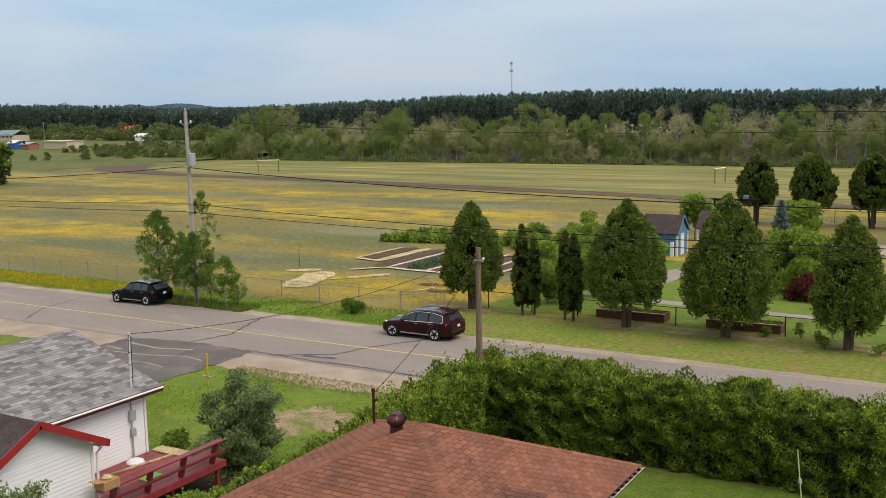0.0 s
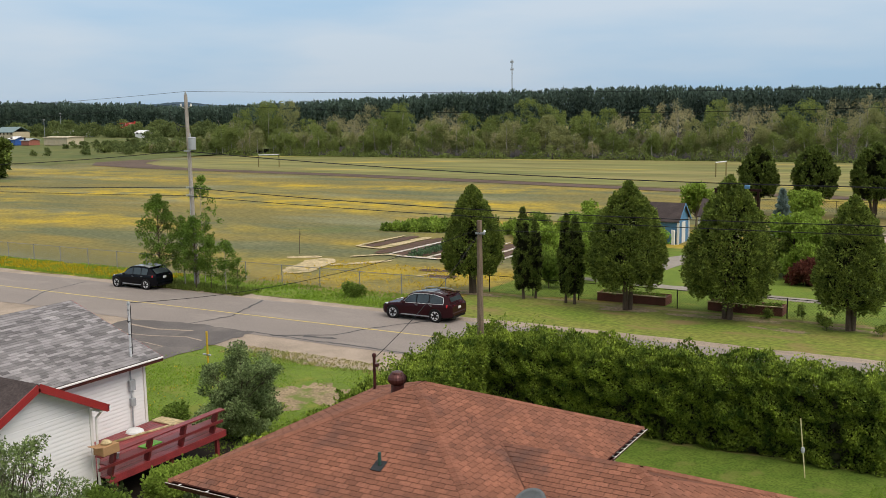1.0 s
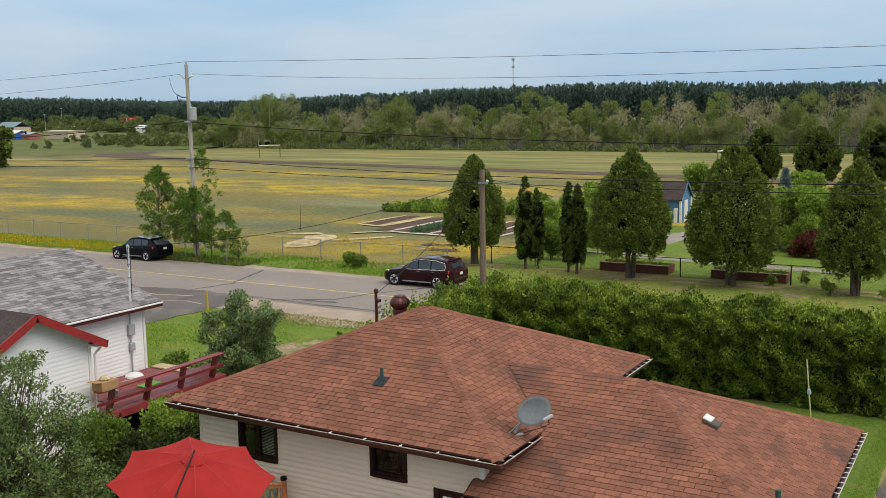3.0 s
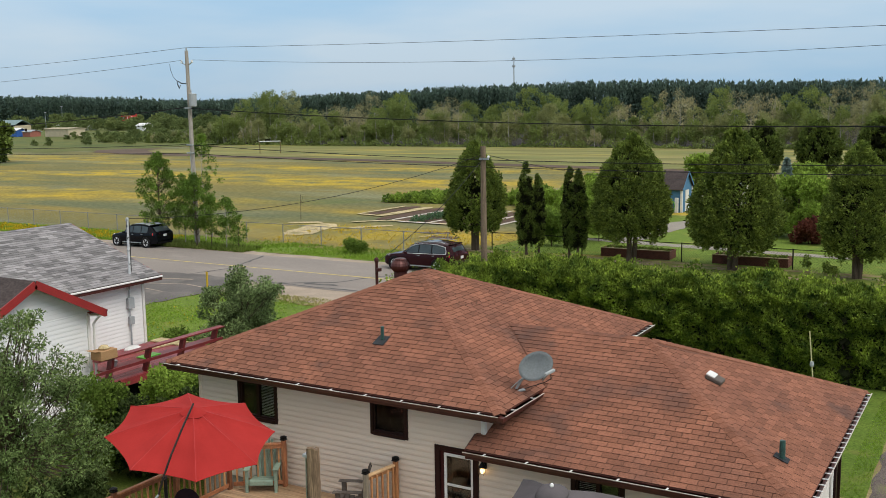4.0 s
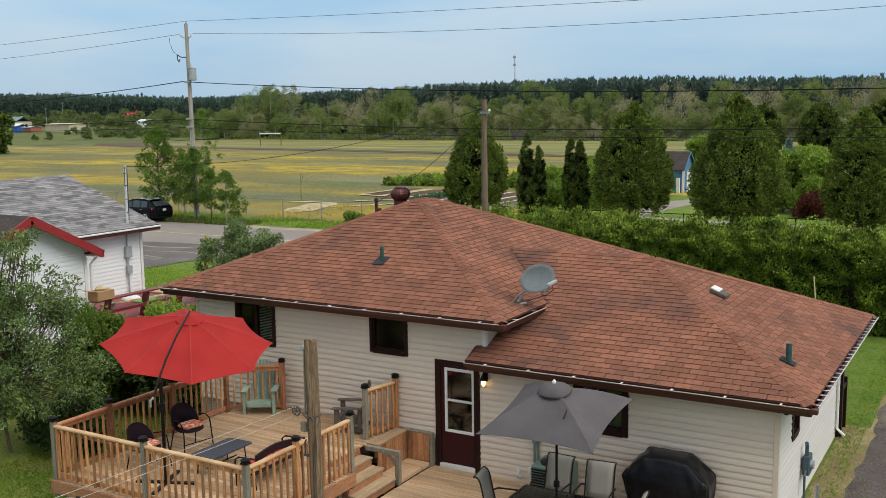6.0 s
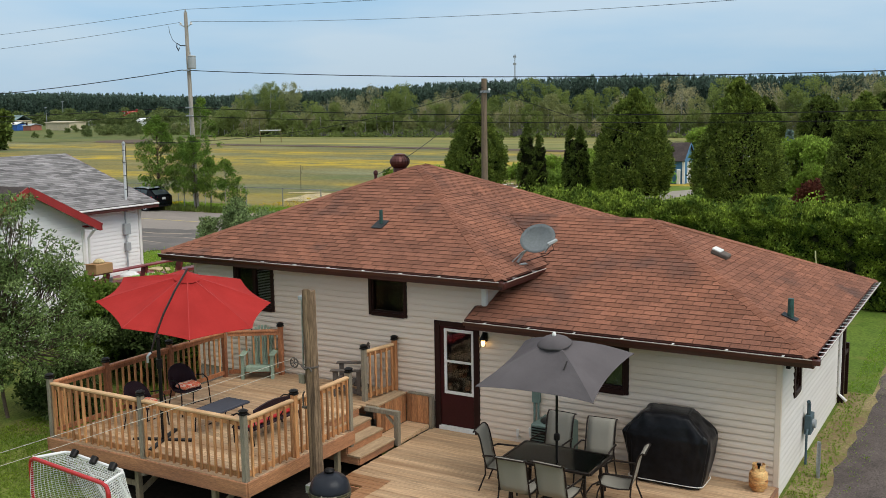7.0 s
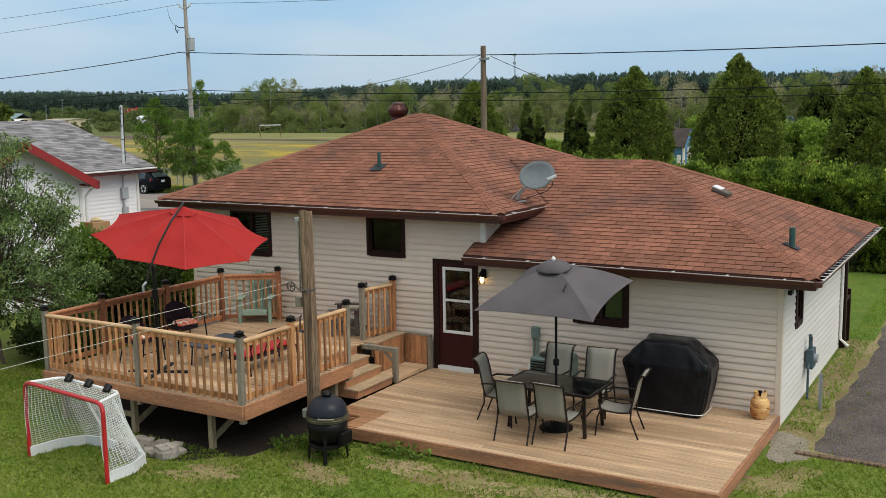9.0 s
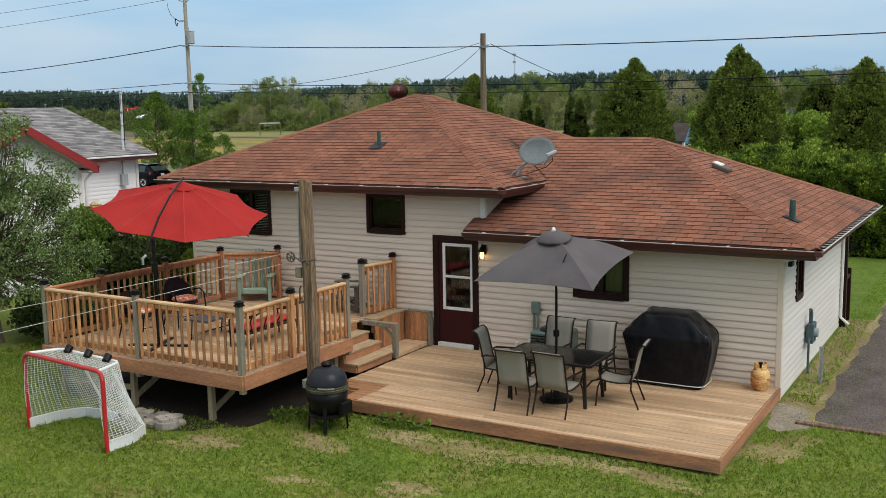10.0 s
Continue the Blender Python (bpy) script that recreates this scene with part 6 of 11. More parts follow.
def upper_deck():
    Z, X0, X1, Y0, Y1 = 0.65, -11.33, -6.80, -5.31, -0.05
    STEP = Z / 4
    d = thing("upper_deck", "raised wooden deck with railings and black post caps", "deck", (-9.1, -2.7, -0.25))
    W, G = M["rail_wood"], M["post_wood"]
    boards(d, X0, X1, Y0, -2.50, Z, 0.140, M["deck"], seed=4)
    boards(d, X0, -7.50, -2.50, -1.24, Z, 0.140, M["deck"], seed=24)
    boards(d, X0, -7.26, -1.24, Y1, Z, 0.140, M["deck"], seed=14)
    for x0, y0, x1, y1 in ((X0 - 0.02, Y0 - 0.04, X1 + 0.02, Y0), (X1, Y0, X1 + 0.04, -2.50), (X0 - 0.04, Y0 - 0.04, X0, Y1), (-7.26, -1.21, -7.22, Y1)):
        part("rim_board", boxed(x0, y0, Z - 0.235, x1, y1, Z - 0.004, 0.005), M["rim_wood"], d, "reddish-brown rim board")
    for y in np.arange(-5.0, -2.5, 0.6):
        part("joist", boxed(X0, y - 0.02, Z - 0.20, X1, y + 0.02, Z - 0.036), M["rim_wood"], d)
    for y in np.arange(-2.3, -0.1, 0.6):
        part("joist", boxed(X0, y - 0.02, Z - 0.20, -7.52, y + 0.02, Z - 0.036), M["rim_wood"], d)
    # legs and braces
    for x, y in ((-9.42, -5.08), (-7.68, -5.08), (-11.15, -5.08), (-7.1, -2.6), (-11.15, -2.5), (-9.2, -2.5)):
        part("leg", boxed(x - 0.046, y - 0.046, -0.27, x + 0.046, y + 0.046, Z - 0.20, 0.006), M["leg_wood"], d, "pale timber leg")
    part("brace", beamed((-9.42, -5.08, -0.1), (-9.42, -4.0, Z - 0.27), 0.04, 0.09), M["leg_wood"], d)
    part("brace", beamed((-7.68, -5.08, -0.1), (-7.68, -4.0, Z - 0.27), 0.04, 0.09), M["leg_wood"], d)
    part("brace", beamed((-11.15, -5.06, 0.0), (-9.42, -5.06, 0.06), 0.04, 0.09), M["leg_wood"], d)
    # railings
    front, left, right, top = -5.27, -11.29, -6.84, 1.71
    for x, wood in ((left, G), (-9.05, G), (right, G)):
        deck_post(d, x, front, Z - 0.3, top, wood)
    for y in (-4.04, -2.46, -0.90):
        deck_post(d, left, y, Z - 0.3, top, M["red_rail"])
    deck_post(d, -10.32, -0.20, Z, top, M["red_rail"])
    deck_post(d, right, -4.06, Z - 0.02, top, W), deck_post(d, right, -2.54, Z - 0.3, top, G)
    deck_post(d, -7.62, -0.96, Z - 0.1, top - 0.02, G), deck_post(d, -7.46, -0.12, Z, top, W)
    for a, b in (((left, front), (-9.05, front)), ((-9.05, front), (right, front)), ((right, front), (right, -4.06)), ((right, -4.06), (right, -2.54)), ((-7.62, -0.96), (-7.46, -0.12))):
        railing(d, a, b, Z, W)
    for a, b in (((left, front), (left, -4.04)), ((left, -4.04), (left, -2.46)), ((left, -2.46), (left, -0.90)), ((left, -0.85), (-10.32, -0.20))):
        railing(d, a, b, Z, M["red_rail"], M["red_rail"])
    # stairs down to the lower deck
    for k, (x0, x1) in enumerate(((-7.52, -7.20), (-7.24, -6.94), (-6.98, -6.68))):
        z = Z - STEP * (k + 1)
        part("tread", boxed(x0, -2.48, z - 0.036, x1, -1.34, z, 0.005), M["ledge_wood"], d, "wooden stair tread")
        part("riser", boxed(x1 - 0.045, -2.46, z - STEP, x1 - 0.022, -1.36, z - 0.037), M["rim_wood"], d)
    part("riser", boxed(-7.52, -2.46, Z - STEP, -7.498, -1.36, Z - 0.037), M["rim_wood"], d)
    for y in (-2.465, -1.355):
        bm = prismed([(-7.5, 0.004), (-7.5, Z - 0.04), (-7.49, Z - STEP - 0.04), (-7.25, Z - STEP - 0.04), (-7.23, Z - 2 * STEP - 0.04), (-6.99, Z - 2 * STEP - 0.04), (-6.97, Z - 3 * STEP - 0.04), (-6.73, Z - 3 * STEP - 0.04), (-6.72, 0.004)], "y", y - 0.018, y + 0.018)
        part("stringer", bm, M["rim_wood"], d)
    part("handrail", boxed(-7.40, -1.31, 0.58, -6.62, -1.22, 0.67, 0.006), G, d, "short grey timber handrail")
    part("post", boxed(-6.73, -1.31, 0.004, -6.63, -1.22, 0.578, 0.006), G, d, "short grey timber post")
    part("brace", beamed((-6.68, -1.265, 0.35), (-6.92, -1.265, 0.57), 0.03, 0.05), G, d)
    # board box beside the stairs
    part("ledge", boxed(-7.44, -1.20, Z + 0.0, -7.17, -0.175, Z + 0.04, 0.005), M["ledge_wood"], d, "worn pale ledge board")
    for i in range(7):
        y = -1.20 + i * 0.148
        part("panel_board", boxed(-7.21, y + 0.003, 0.09, -7.185, y + 0.145, Z - 0.006), M["panel_wood"], d)
    for i in range(4):
        x = -7.18 + i * 0.128
        part("panel_board", boxed(x + 0.003, -0.15, 0.09, x + 0.125, -0.12, 0.655), M["panel_wood"], d)
    part("ledge", boxed(-7.16, -0.16, 0.657, -6.60, -0.045, 0.685, 0.004), G, d)
    part("post", boxed(-6.66, -0.15, 0.004, -6.59, -0.05, 0.652, 0.005), G, d, "short grey timber post")
    part("ledge", boxed(-7.18, -1.20, 0.004, -6.66, -0.155, 0.085, 0.005), M["deck"], d)


lower_deck()
upper_deck()


# ---- furniture on the decks ----
def sling_chair():
    """High-back patio chair: taupe sling on a bent dark tube frame; faces +y."""
    c = thing("patio_chair", "taupe sling patio chair with dark bronze tube frame", "chair", group="chairs round the patio table")
    seat = [(-0.22, 0.40), (-0.05, 0.385), (0.12, 0.40), (0.24, 0.43), (0.29, 0.41)]
    back = [(-0.22, 0.40), (-0.255, 0.51), (-0.285, 0.65), (-0.315, 0.79), (-0.340, 0.895), (-0.370, 0.965), (-0.415, 1.000), (-0.455, 0.990)]
    for name, line in (("seat", seat), ("backrest", back)):
        bm = bmesh.new()
        up = [[bm.verts.new((x, y, z)) for y, z in line] for x in (-0.232, -0.12, 0, 0.12, 0.232)]
        for a, b in zip(up, up[1:]):
            for i in range(len(line) - 1):
                bm.faces.new((a[i], b[i], b[i + 1], a[i + 1]))
        ob = part(name, bm, M["sling"], c, "taupe mesh sling", True)
        ob.modifiers.new("thickness", "SOLIDIFY").thickness = 0.012
    for s in (-1, 1):
        x = s * 0.25
        part("side_tube", tubed([(x, y, z) for y, z in seat[::-1] + back[1:]], 0.014, 7), M["bronze_metal"], c)
        part("leg", tubed([(x * 1.0, 0.22, 0.42), (x * 1.08, 0.27, 0.30), (x * 1.1, 0.30, 0.0)], 0.014, 7), M["bronze_metal"], c)
        part("leg", tubed([(x * 1.0, -0.25, 0.50), (x * 1.08, -0.24, 0.30), (x * 1.1, -0.36, 0.0)], 0.014, 7), M["bronze_metal"], c)
        part("armrest", tubed([(x * 1.0, -0.29, 0.60), (x * 1.2, -0.20, 0.63), (x * 1.22, 0.15, 0.63), (x * 1.15, 0.25, 0.58), (x * 1.02, 0.22, 0.42)], 0.016, 7), M["bronze_metal"], c)
    part("crossbar", tubed([(-0.25, -0.455, 0.99), (0.25, -0.455, 0.99)], 0.013), M["bronze_metal"], c)
    part("crossbar", tubed([(-0.25, 0.285, 0.41), (0.25, 0.285, 0.41)], 0.013), M["bronze_metal"], c)
    return c


def place(ob, m):
    ob.matrix_basis = m
    return ob


chair = place(sling_chair(), pose(-3.31, -2.92, 0.002, 0, 0, 2))
for x, y, turn in ((-2.69, -2.83, -3), (-3.98, -2.16, -80), (-2.04, -2.02, 99), (-3.53, -1.26, 177), (-2.74, -1.24, 184)):
    copy_thing(chair, pose(x, y, 0.002, 0, 0, turn))


def patio_table():
    t = thing("patio_table", "dark metal patio table with smoked glass top", "table", (-2.97, -2.22, 0.0))
    x0, x1, y0, y1, z = -3.78, -2.26, -2.66, -1.74, 0.72
    part("glass_top", boxed(x0 + 0.03, y0 + 0.03, z - 0.008, x1 - 0.03, y1 - 0.03, z, 0.002), M["smoked_glass"], t, "smoked glass table top")
    bm = bmesh.new()
    for a, b in (((x0, y0), (x1, y0)), ((x1, y0), (x1, y1)), ((x1, y1), (x0, y1)), ((x0, y1), (x0, y0))):
        beam(bm, (*a, z - 0.02), (*b, z - 0.02), 0.045, 0.038, 0.006)
    part("frame", bm, M["bronze_metal"], t)
    for x in (x0 + 0.14, x1 - 0.14):
        for y in (y0 + 0.12, y1 - 0.12):
            sx, sy = (1 if x > -3 else -1), (1 if y > -2.2 else -1)
            part("leg", beamed((x - sx * 0.01, y - sy * 0.01, z - 0.04), (x + sx * 0.03, y + sy * 0.03, 0.004), 0.048, 0.048, 0.006, (0, 1, 0)), M["bronze_metal"], t)
        part("stretcher", tubed([(x, y0 + 0.12, 0.30), (x, -2.22, 0.36), (x, y1 - 0.12, 0.30)], 0.014), M["bronze_metal"], t)


patio_table()


def grey_umbrella():
    u = thing("patio_umbrella", "open grey canvas patio umbrella through the glass table", "umbrella", (-2.97, -2.28, 0.0))
    foot, top = Vector((-2.97, -2.30, 0.0)), Vector((-3.12, -2.05, 2.55))
    knee = Vector((-2.98, -2.28, 1.75))
    part("base", lathe([(0.27, 0.0), (0.27, 0.03), (0.20, 0.07), (0.05, 0.09), (0.04, 0.22)], tuple(foot), 24), M["black_metal"], u, "round black cast base")
    part("pole", tubed([foot + Vector((0, 0, 0.05)), knee, top], 0.021, 10), M["black_metal"], u)
    part("crank", lathe([(0.03, 0.0), (0.05, 0.02), (0.05, 0.10), (0.03, 0.12)], (foot.x, foot.y, 1.02), 10), M["black_metal"], u)
    # four sagging canvas panels, tipped towards the lawn
    axis = Vector((0.01, -0.16, 1.0)).normalized()
    ex = Vector((1, 0.03, 0))
    ex = (ex - axis * ex.dot(axis)).normalized()
    ey = axis.cross(ex)
    cap = top + axis * 0.05
    corners = [cap - axis * 0.52 + ex * sx * 0.98 + ey * sy * 0.98 for sx, sy in ((-1, -1), (1, -1), (1, 1), (-1, 1))]
    bm = bmesh.new()
    N = 8
    for k in range(4):
        a, b = corners[k], corners[(k + 1) % 4]
        grid = []
        for i in range(N + 1):
            r = i / N
            row = []
            for j in range(N + 1):
                s = j / N
                p = cap + ((a + (b - a) * s) - cap) * r
                sag = 4 * s * (1 - s)
                p -= axis * 0.05 * sag * r * (1 - 0.2 * r)
                p += (cap - (a + b) / 2).normalized() * 0.10 * sag * r * r
                p += axis * 0.06 * math.sin(math.pi * r) * (1 - sag * 0.6)
                row.append(bm.verts.new(p))
            grid.append(row)
        for p, q in zip(grid, grid[1:]):
            for j in range(N):
                bm.faces.new((p[j], q[j], q[j + 1], p[j + 1]))
    bmesh.ops.remove_doubles(bm, verts=bm.verts, dist=0.002)
    ob = part("canopy", bm, M["grey_cloth"], u, "grey four-sided canvas canopy")
    ob.modifiers.new("thickness", "SOLIDIFY").thickness = 0.006
    vent = bmesh.new()
    tip = vent.verts.new(cap + axis * 0.075)
    rings = []
    for k, (rad, drop) in enumerate(((0.11, 0.050), (0.20, 0.005), (0.255, -0.045), (0.262, -0.075))):
        ring = []
        for i in range(24):
            t = 2 * math.pi * i / 24
            wide = rad * (1 + 0.10 * abs(math.sin(2 * t)))
            ring.append(vent.verts.new(cap + axis * (drop - (0.012 * (i % 3 == 0) if k > 1 else 0)) + ex * wide * math.cos(t) + ey * wide * math.sin(t)))
        rings.append(ring)
    for i in range(24):
        vent.faces.new((tip, rings[0][i], rings[0][(i + 1) % 24]))
        for a, b in zip(rings, rings[1:]):
            vent.faces.new((a[i], b[i], b[(i + 1) % 24], a[(i + 1) % 24]))
    ob = part("vent_flap", vent, M["grey_cloth"], u, "", True)
    ob.modifiers.new("thickness", "SOLIDIFY").thickness = 0.006
    along = lambda f, r: cap + ((corners[0] + (corners[1] - corners[0]) * f) - cap) * r + axis * 0.045
    part("tie_strap", tubed([along(0.95, 0.41), along(0.83, 0.56)], 0.010, 5), M["black_metal"], u, "dark tie strap on the canvas")
    part("finial", lathe([(0.03, 0.0), (0.035, 0.03), (0.02, 0.06), (0.004, 0.07)], tuple(cap + axis * 0.06), 10), M["white_plastic"], u, "pale finial knob")
    for c in corners:
        part("rib", tubed([cap - axis * 0.06, c - axis * 0.01], 0.008), M["black_metal"], u)
    for c in corners:
        part("strut", tubed([top - axis * 0.42, cap + (c - cap) * 0.45 - axis * 0.03], 0.007), M["black_metal"], u)


grey_umbrella()


BOOM = ((-9.50, -3.95, 3.20), (-9.34, -4.40, 2.87), (-9.34, -4.60, 2.54), (-9.37, -4.70, 2.26))


def red_umbrella():
    u = thing("cantilever_umbrella", "open red canvas cantilever umbrella on the raised deck", "umbrella", (-9.9, -3.95, 0.65))
    cap = Vector((-9.85, -3.30, 3.355))
    axis = Vector((0.239, -0.107, 1.0)).normalized()
    ex = Vector((1, 0, 0))
    ex = (ex - axis * ex.dot(axis)).normalized()
    ey = axis.cross(ex)
    N, R, H = 8, 1.561, 0.558
    rim = [cap - axis * H + ex * R * math.cos(2 * math.pi * (k + 0.033) / N) + ey * R * math.sin(2 * math.pi * (k + 0.033) / N) for k in range(N)]
    bm = bmesh.new()
    K = 12
    for k in range(N):
        a, b = rim[k], rim[(k + 1) % N]
        grid = []
        for i in range(K + 1):
            r = i / K
            row = []
            for j in range(K + 1):
                s = j / K
                p = cap + ((a + (b - a) * s) - cap) * r
                sag = 4 * s * (1 - s)
                p += axis * (0.012 * math.sin(math.pi * r) - 0.145 * sag * r * (1.22 - 0.85 * r) + 0.010 * math.sin(6 * math.pi * s) * r * (1.1 - r))
                p += (cap - (a + b) / 2).normalized() * 0.085 * sag * r ** 3
                row.append(bm.verts.new(p))
            grid.append(row)
        for p, q in zip(grid, grid[1:]):
            for j in range(K):
                bm.faces.new((p[j], q[j], q[j + 1], p[j + 1]))
    ob = part("canopy", bm, M["red_cloth"], u, "red eight-panel canvas canopy")
    ob.modifiers.new("thickness", "SOLIDIFY").thickness = 0.006
    flap = bmesh.new()
    tip = flap.verts.new(cap + axis * 0.035)
    ring = [flap.verts.new(cap - axis * 0.074 + ex * 0.24 * math.cos(2 * math.pi * k / 16) + ey * 0.24 * math.sin(2 * math.pi * k / 16)) for k in range(16)]
    for k in range(16):
        flap.faces.new((tip, ring[k], ring[(k + 1) % 16]))
    ob = part("vent_flap", flap, M["red_cloth"], u)
    ob.modifiers.new("thickness", "SOLIDIFY").thickness = 0.006
    for r in rim:
        part("rib", tubed([cap - axis * 0.06, cap + (r - cap) * 0.5 - axis * 0.02, r - axis * 0.03], 0.008), M["black_metal"], u)
    for r in rim:
        mid = cap + (r - cap) * 0.5 + axis * 0.016
        part("seam", tubed([cap + axis * 0.002, mid - axis * 0.006, r], 0.010, 6), M["red_seam"], u, "stitched seam over the rib")
    foot = Vector((-9.42, -4.48, 0.655))
    part("pole", tubed([foot, foot + Vector((0, 0, 1.86))], 0.032, 10), M["black_metal"], u)
    boom = [cap + axis * 0.10, Vector(BOOM[0]), Vector(BOOM[1]), Vector(BOOM[2]), Vector(BOOM[3])]
    low = boom[-1]
    part("arm", tubed(boom, 0.019, 8), M["bronze_metal"], u, "curved dark steel boom")
    part("crank_handle", tubed([low, low - Vector((0.02, 0.06, 0.05)), low - Vector((0.02, 0.06, 0.16))], 0.022), M["steel"], u, "silver crank handle")
    part("link", tubed([foot + Vector((0, 0, 1.83)), Vector(BOOM[2])], 0.03, 8), M["black_metal"], u)
    part("collar", rodded(foot + Vector((0, 0, 1.28)), foot + Vector((0, 0, 1.44)), 0.055, seg=10), M["black_metal"], u)
    bm = bmesh.new()
    for t in (0.4, 0.4 + math.pi / 2):
        d = Vector((math.cos(t), math.sin(t), 0)) * 0.55
        beam(bm, foot - d, foot + d, 0.09, 0.05, 0.006)
    part("cross_base", bm, M["black_metal"], u, "black cross base")


red_umbrella()


def adirondack(material, label):
    """Slatted garden chair with a fan back; faces -y."""
    c = thing("garden_chair", label, "chair")
    for i in range(7):
        k = i - 3
        part("back_slat", beamed((k * 0.060, 0.17, 0.20), (k * 0.078, 0.40, 0.98 - 0.012 * k * k), 0.057, 0.018, 0.006, (0, -1, 0.35)), material, c)
    for i in range(5):
        y = -0.30 + i * 0.105
        part("seat_slat", boxed(-0.27, y, 0.27 - i * 0.016 - 0.02, 0.27, y + 0.097, 0.27 - i * 0.016, 0.005), material, c)
    for s in (-1, 1):
        x = s * 0.335
        part("armrest", boxed(x - 0.07, -0.36, 0.49, x + 0.07, 0.28, 0.512, 0.010), material, c)
        part("leg", boxed(x - 0.045, -0.30, 0.0, x + 0.02, -0.20, 0.49, 0.004), material, c)
        part("leg", beamed((x * 0.88, -0.28, 0.21), (x * 0.88, 0.34, 0.04), 0.03, 0.10, 0.003), material, c)
        part("leg", beamed((x, 0.24, 0.05), (x, 0.24, 0.49), 0.03, 0.08, 0.003, (0, 1, 0)), material, c)
    part("apron", boxed(-0.27, -0.32, 0.16, 0.27, -0.302, 0.255, 0.008), material, c)
    part("back_brace", boxed(-0.23, 0.335, 0.66, 0.23, 0.36, 0.72, 0.004), material, c)
    return c


place(adirondack(M["sage_paint"], "sage green slatted garden chair against the wall"), pose(-10.66, -0.50, 0.652, 0, 0, 30) @ Matrix.Diagonal((0.94, 0.94, 1.06, 1)))
place(adirondack(M["old_brown"], "weathered dark slatted garden chair beside the stairs"), pose(-8.22, -0.60, 0.652, 0, 0, -66) @ Matrix.Diagonal((0.92, 0.95, 1.06, 1)))



def wicker_chair():
    """Low round-backed wicker chair on metal legs; faces -y."""
    c = thing("wicker_chair", "dark plum wicker patio chair with orange floral cushion", "chair", group="wicker chairs on the deck")
    bm = bmesh.new()
    cols = []
    for i in range(13):
        t = math.pi * (i / 12)
        top = 0.52 + 0.34 * math.sin(t) ** 0.7
        cols.append([bm.verts.new((0.27 * math.cos(t) * (1 + 0.08 * k), 0.06 + 0.20 * math.sin(t) + 0.08 * k, 0.44 + (top - 0.44) * k)) for k in (0, 0.5, 1)])
    for a, b in zip(cols, cols[1:]):
        for k in range(2):
            bm.faces.new((a[k], b[k], b[k + 1], a[k + 1]))
    ob = part("backrest", bm, M["plum_wicker"], c, "round woven back", True)
    ob.modifiers.new("thickness", "SOLIDIFY").thickness = 0.02
    part("seat", lathe([(0.24, 0.0), (0.27, 0.02), (0.26, 0.05), (0.1, 0.055)], (0, 0, 0.40), 20), M["plum_wicker"], c)
    bm = boxed(-0.2, -0.2, 0.455, 0.2, 0.12, 0.55, 0.04)
    part("cushion", bm, M["cushion"], c, "orange and cream floral cushion", True)
    for s in (-1, 1):
        part("arm_tube", tubed([(s * 0.27, 0.10, 0.62), (s * 0.31, -0.08, 0.66), (s * 0.31, -0.22, 0.60), (s * 0.30, -0.27, 0.42), (s * 0.32, -0.30, 0.0)], 0.013, 7), M["black_metal"], c)
        part("leg", tubed([(s * 0.24, 0.16, 0.42), (s * 0.28, 0.26, 0.0)], 0.013, 7), M["black_metal"], c)
    part("stretcher", tubed([(-0.30, -0.24, 0.2), (0.30, -0.24, 0.2)], 0.01), M["black_metal"], c)
    return c


wick = place(wicker_chair(), pose(-10.28, -3.02, 0.652, 0, 0, 78))
copy_thing(wick, pose(-10.24, -4.14, 0.652, 0, 0, 88) @ Matrix.Diagonal((0.96, 0.96, 0.94, 1)))


def coffee_table():
    t = thing("coffee_table", "long dark slate-topped coffee table on the deck", "table", (-9.0, -3.52, 0.65))
    z = 1.05
    part("tabletop", boxed(-9.28, -4.04, z - 0.03, -8.72, -3.0, z, 0.028), M["slate_top"], t)
    for y in (-3.90, -3.14):
        part("leg", tubed([(-9.24, y, 0.655), (-9.20, y, z - 0.05), (-8.80, y, z - 0.05), (-8.76, y, 0.655)], 0.013, 7), M["black_metal"], t)
    part("stretcher", tubed([(-9.0, -3.90, 0.80), (-9.0, -3.14, 0.80)], 0.012), M["black_metal"], t)


coffee_table()


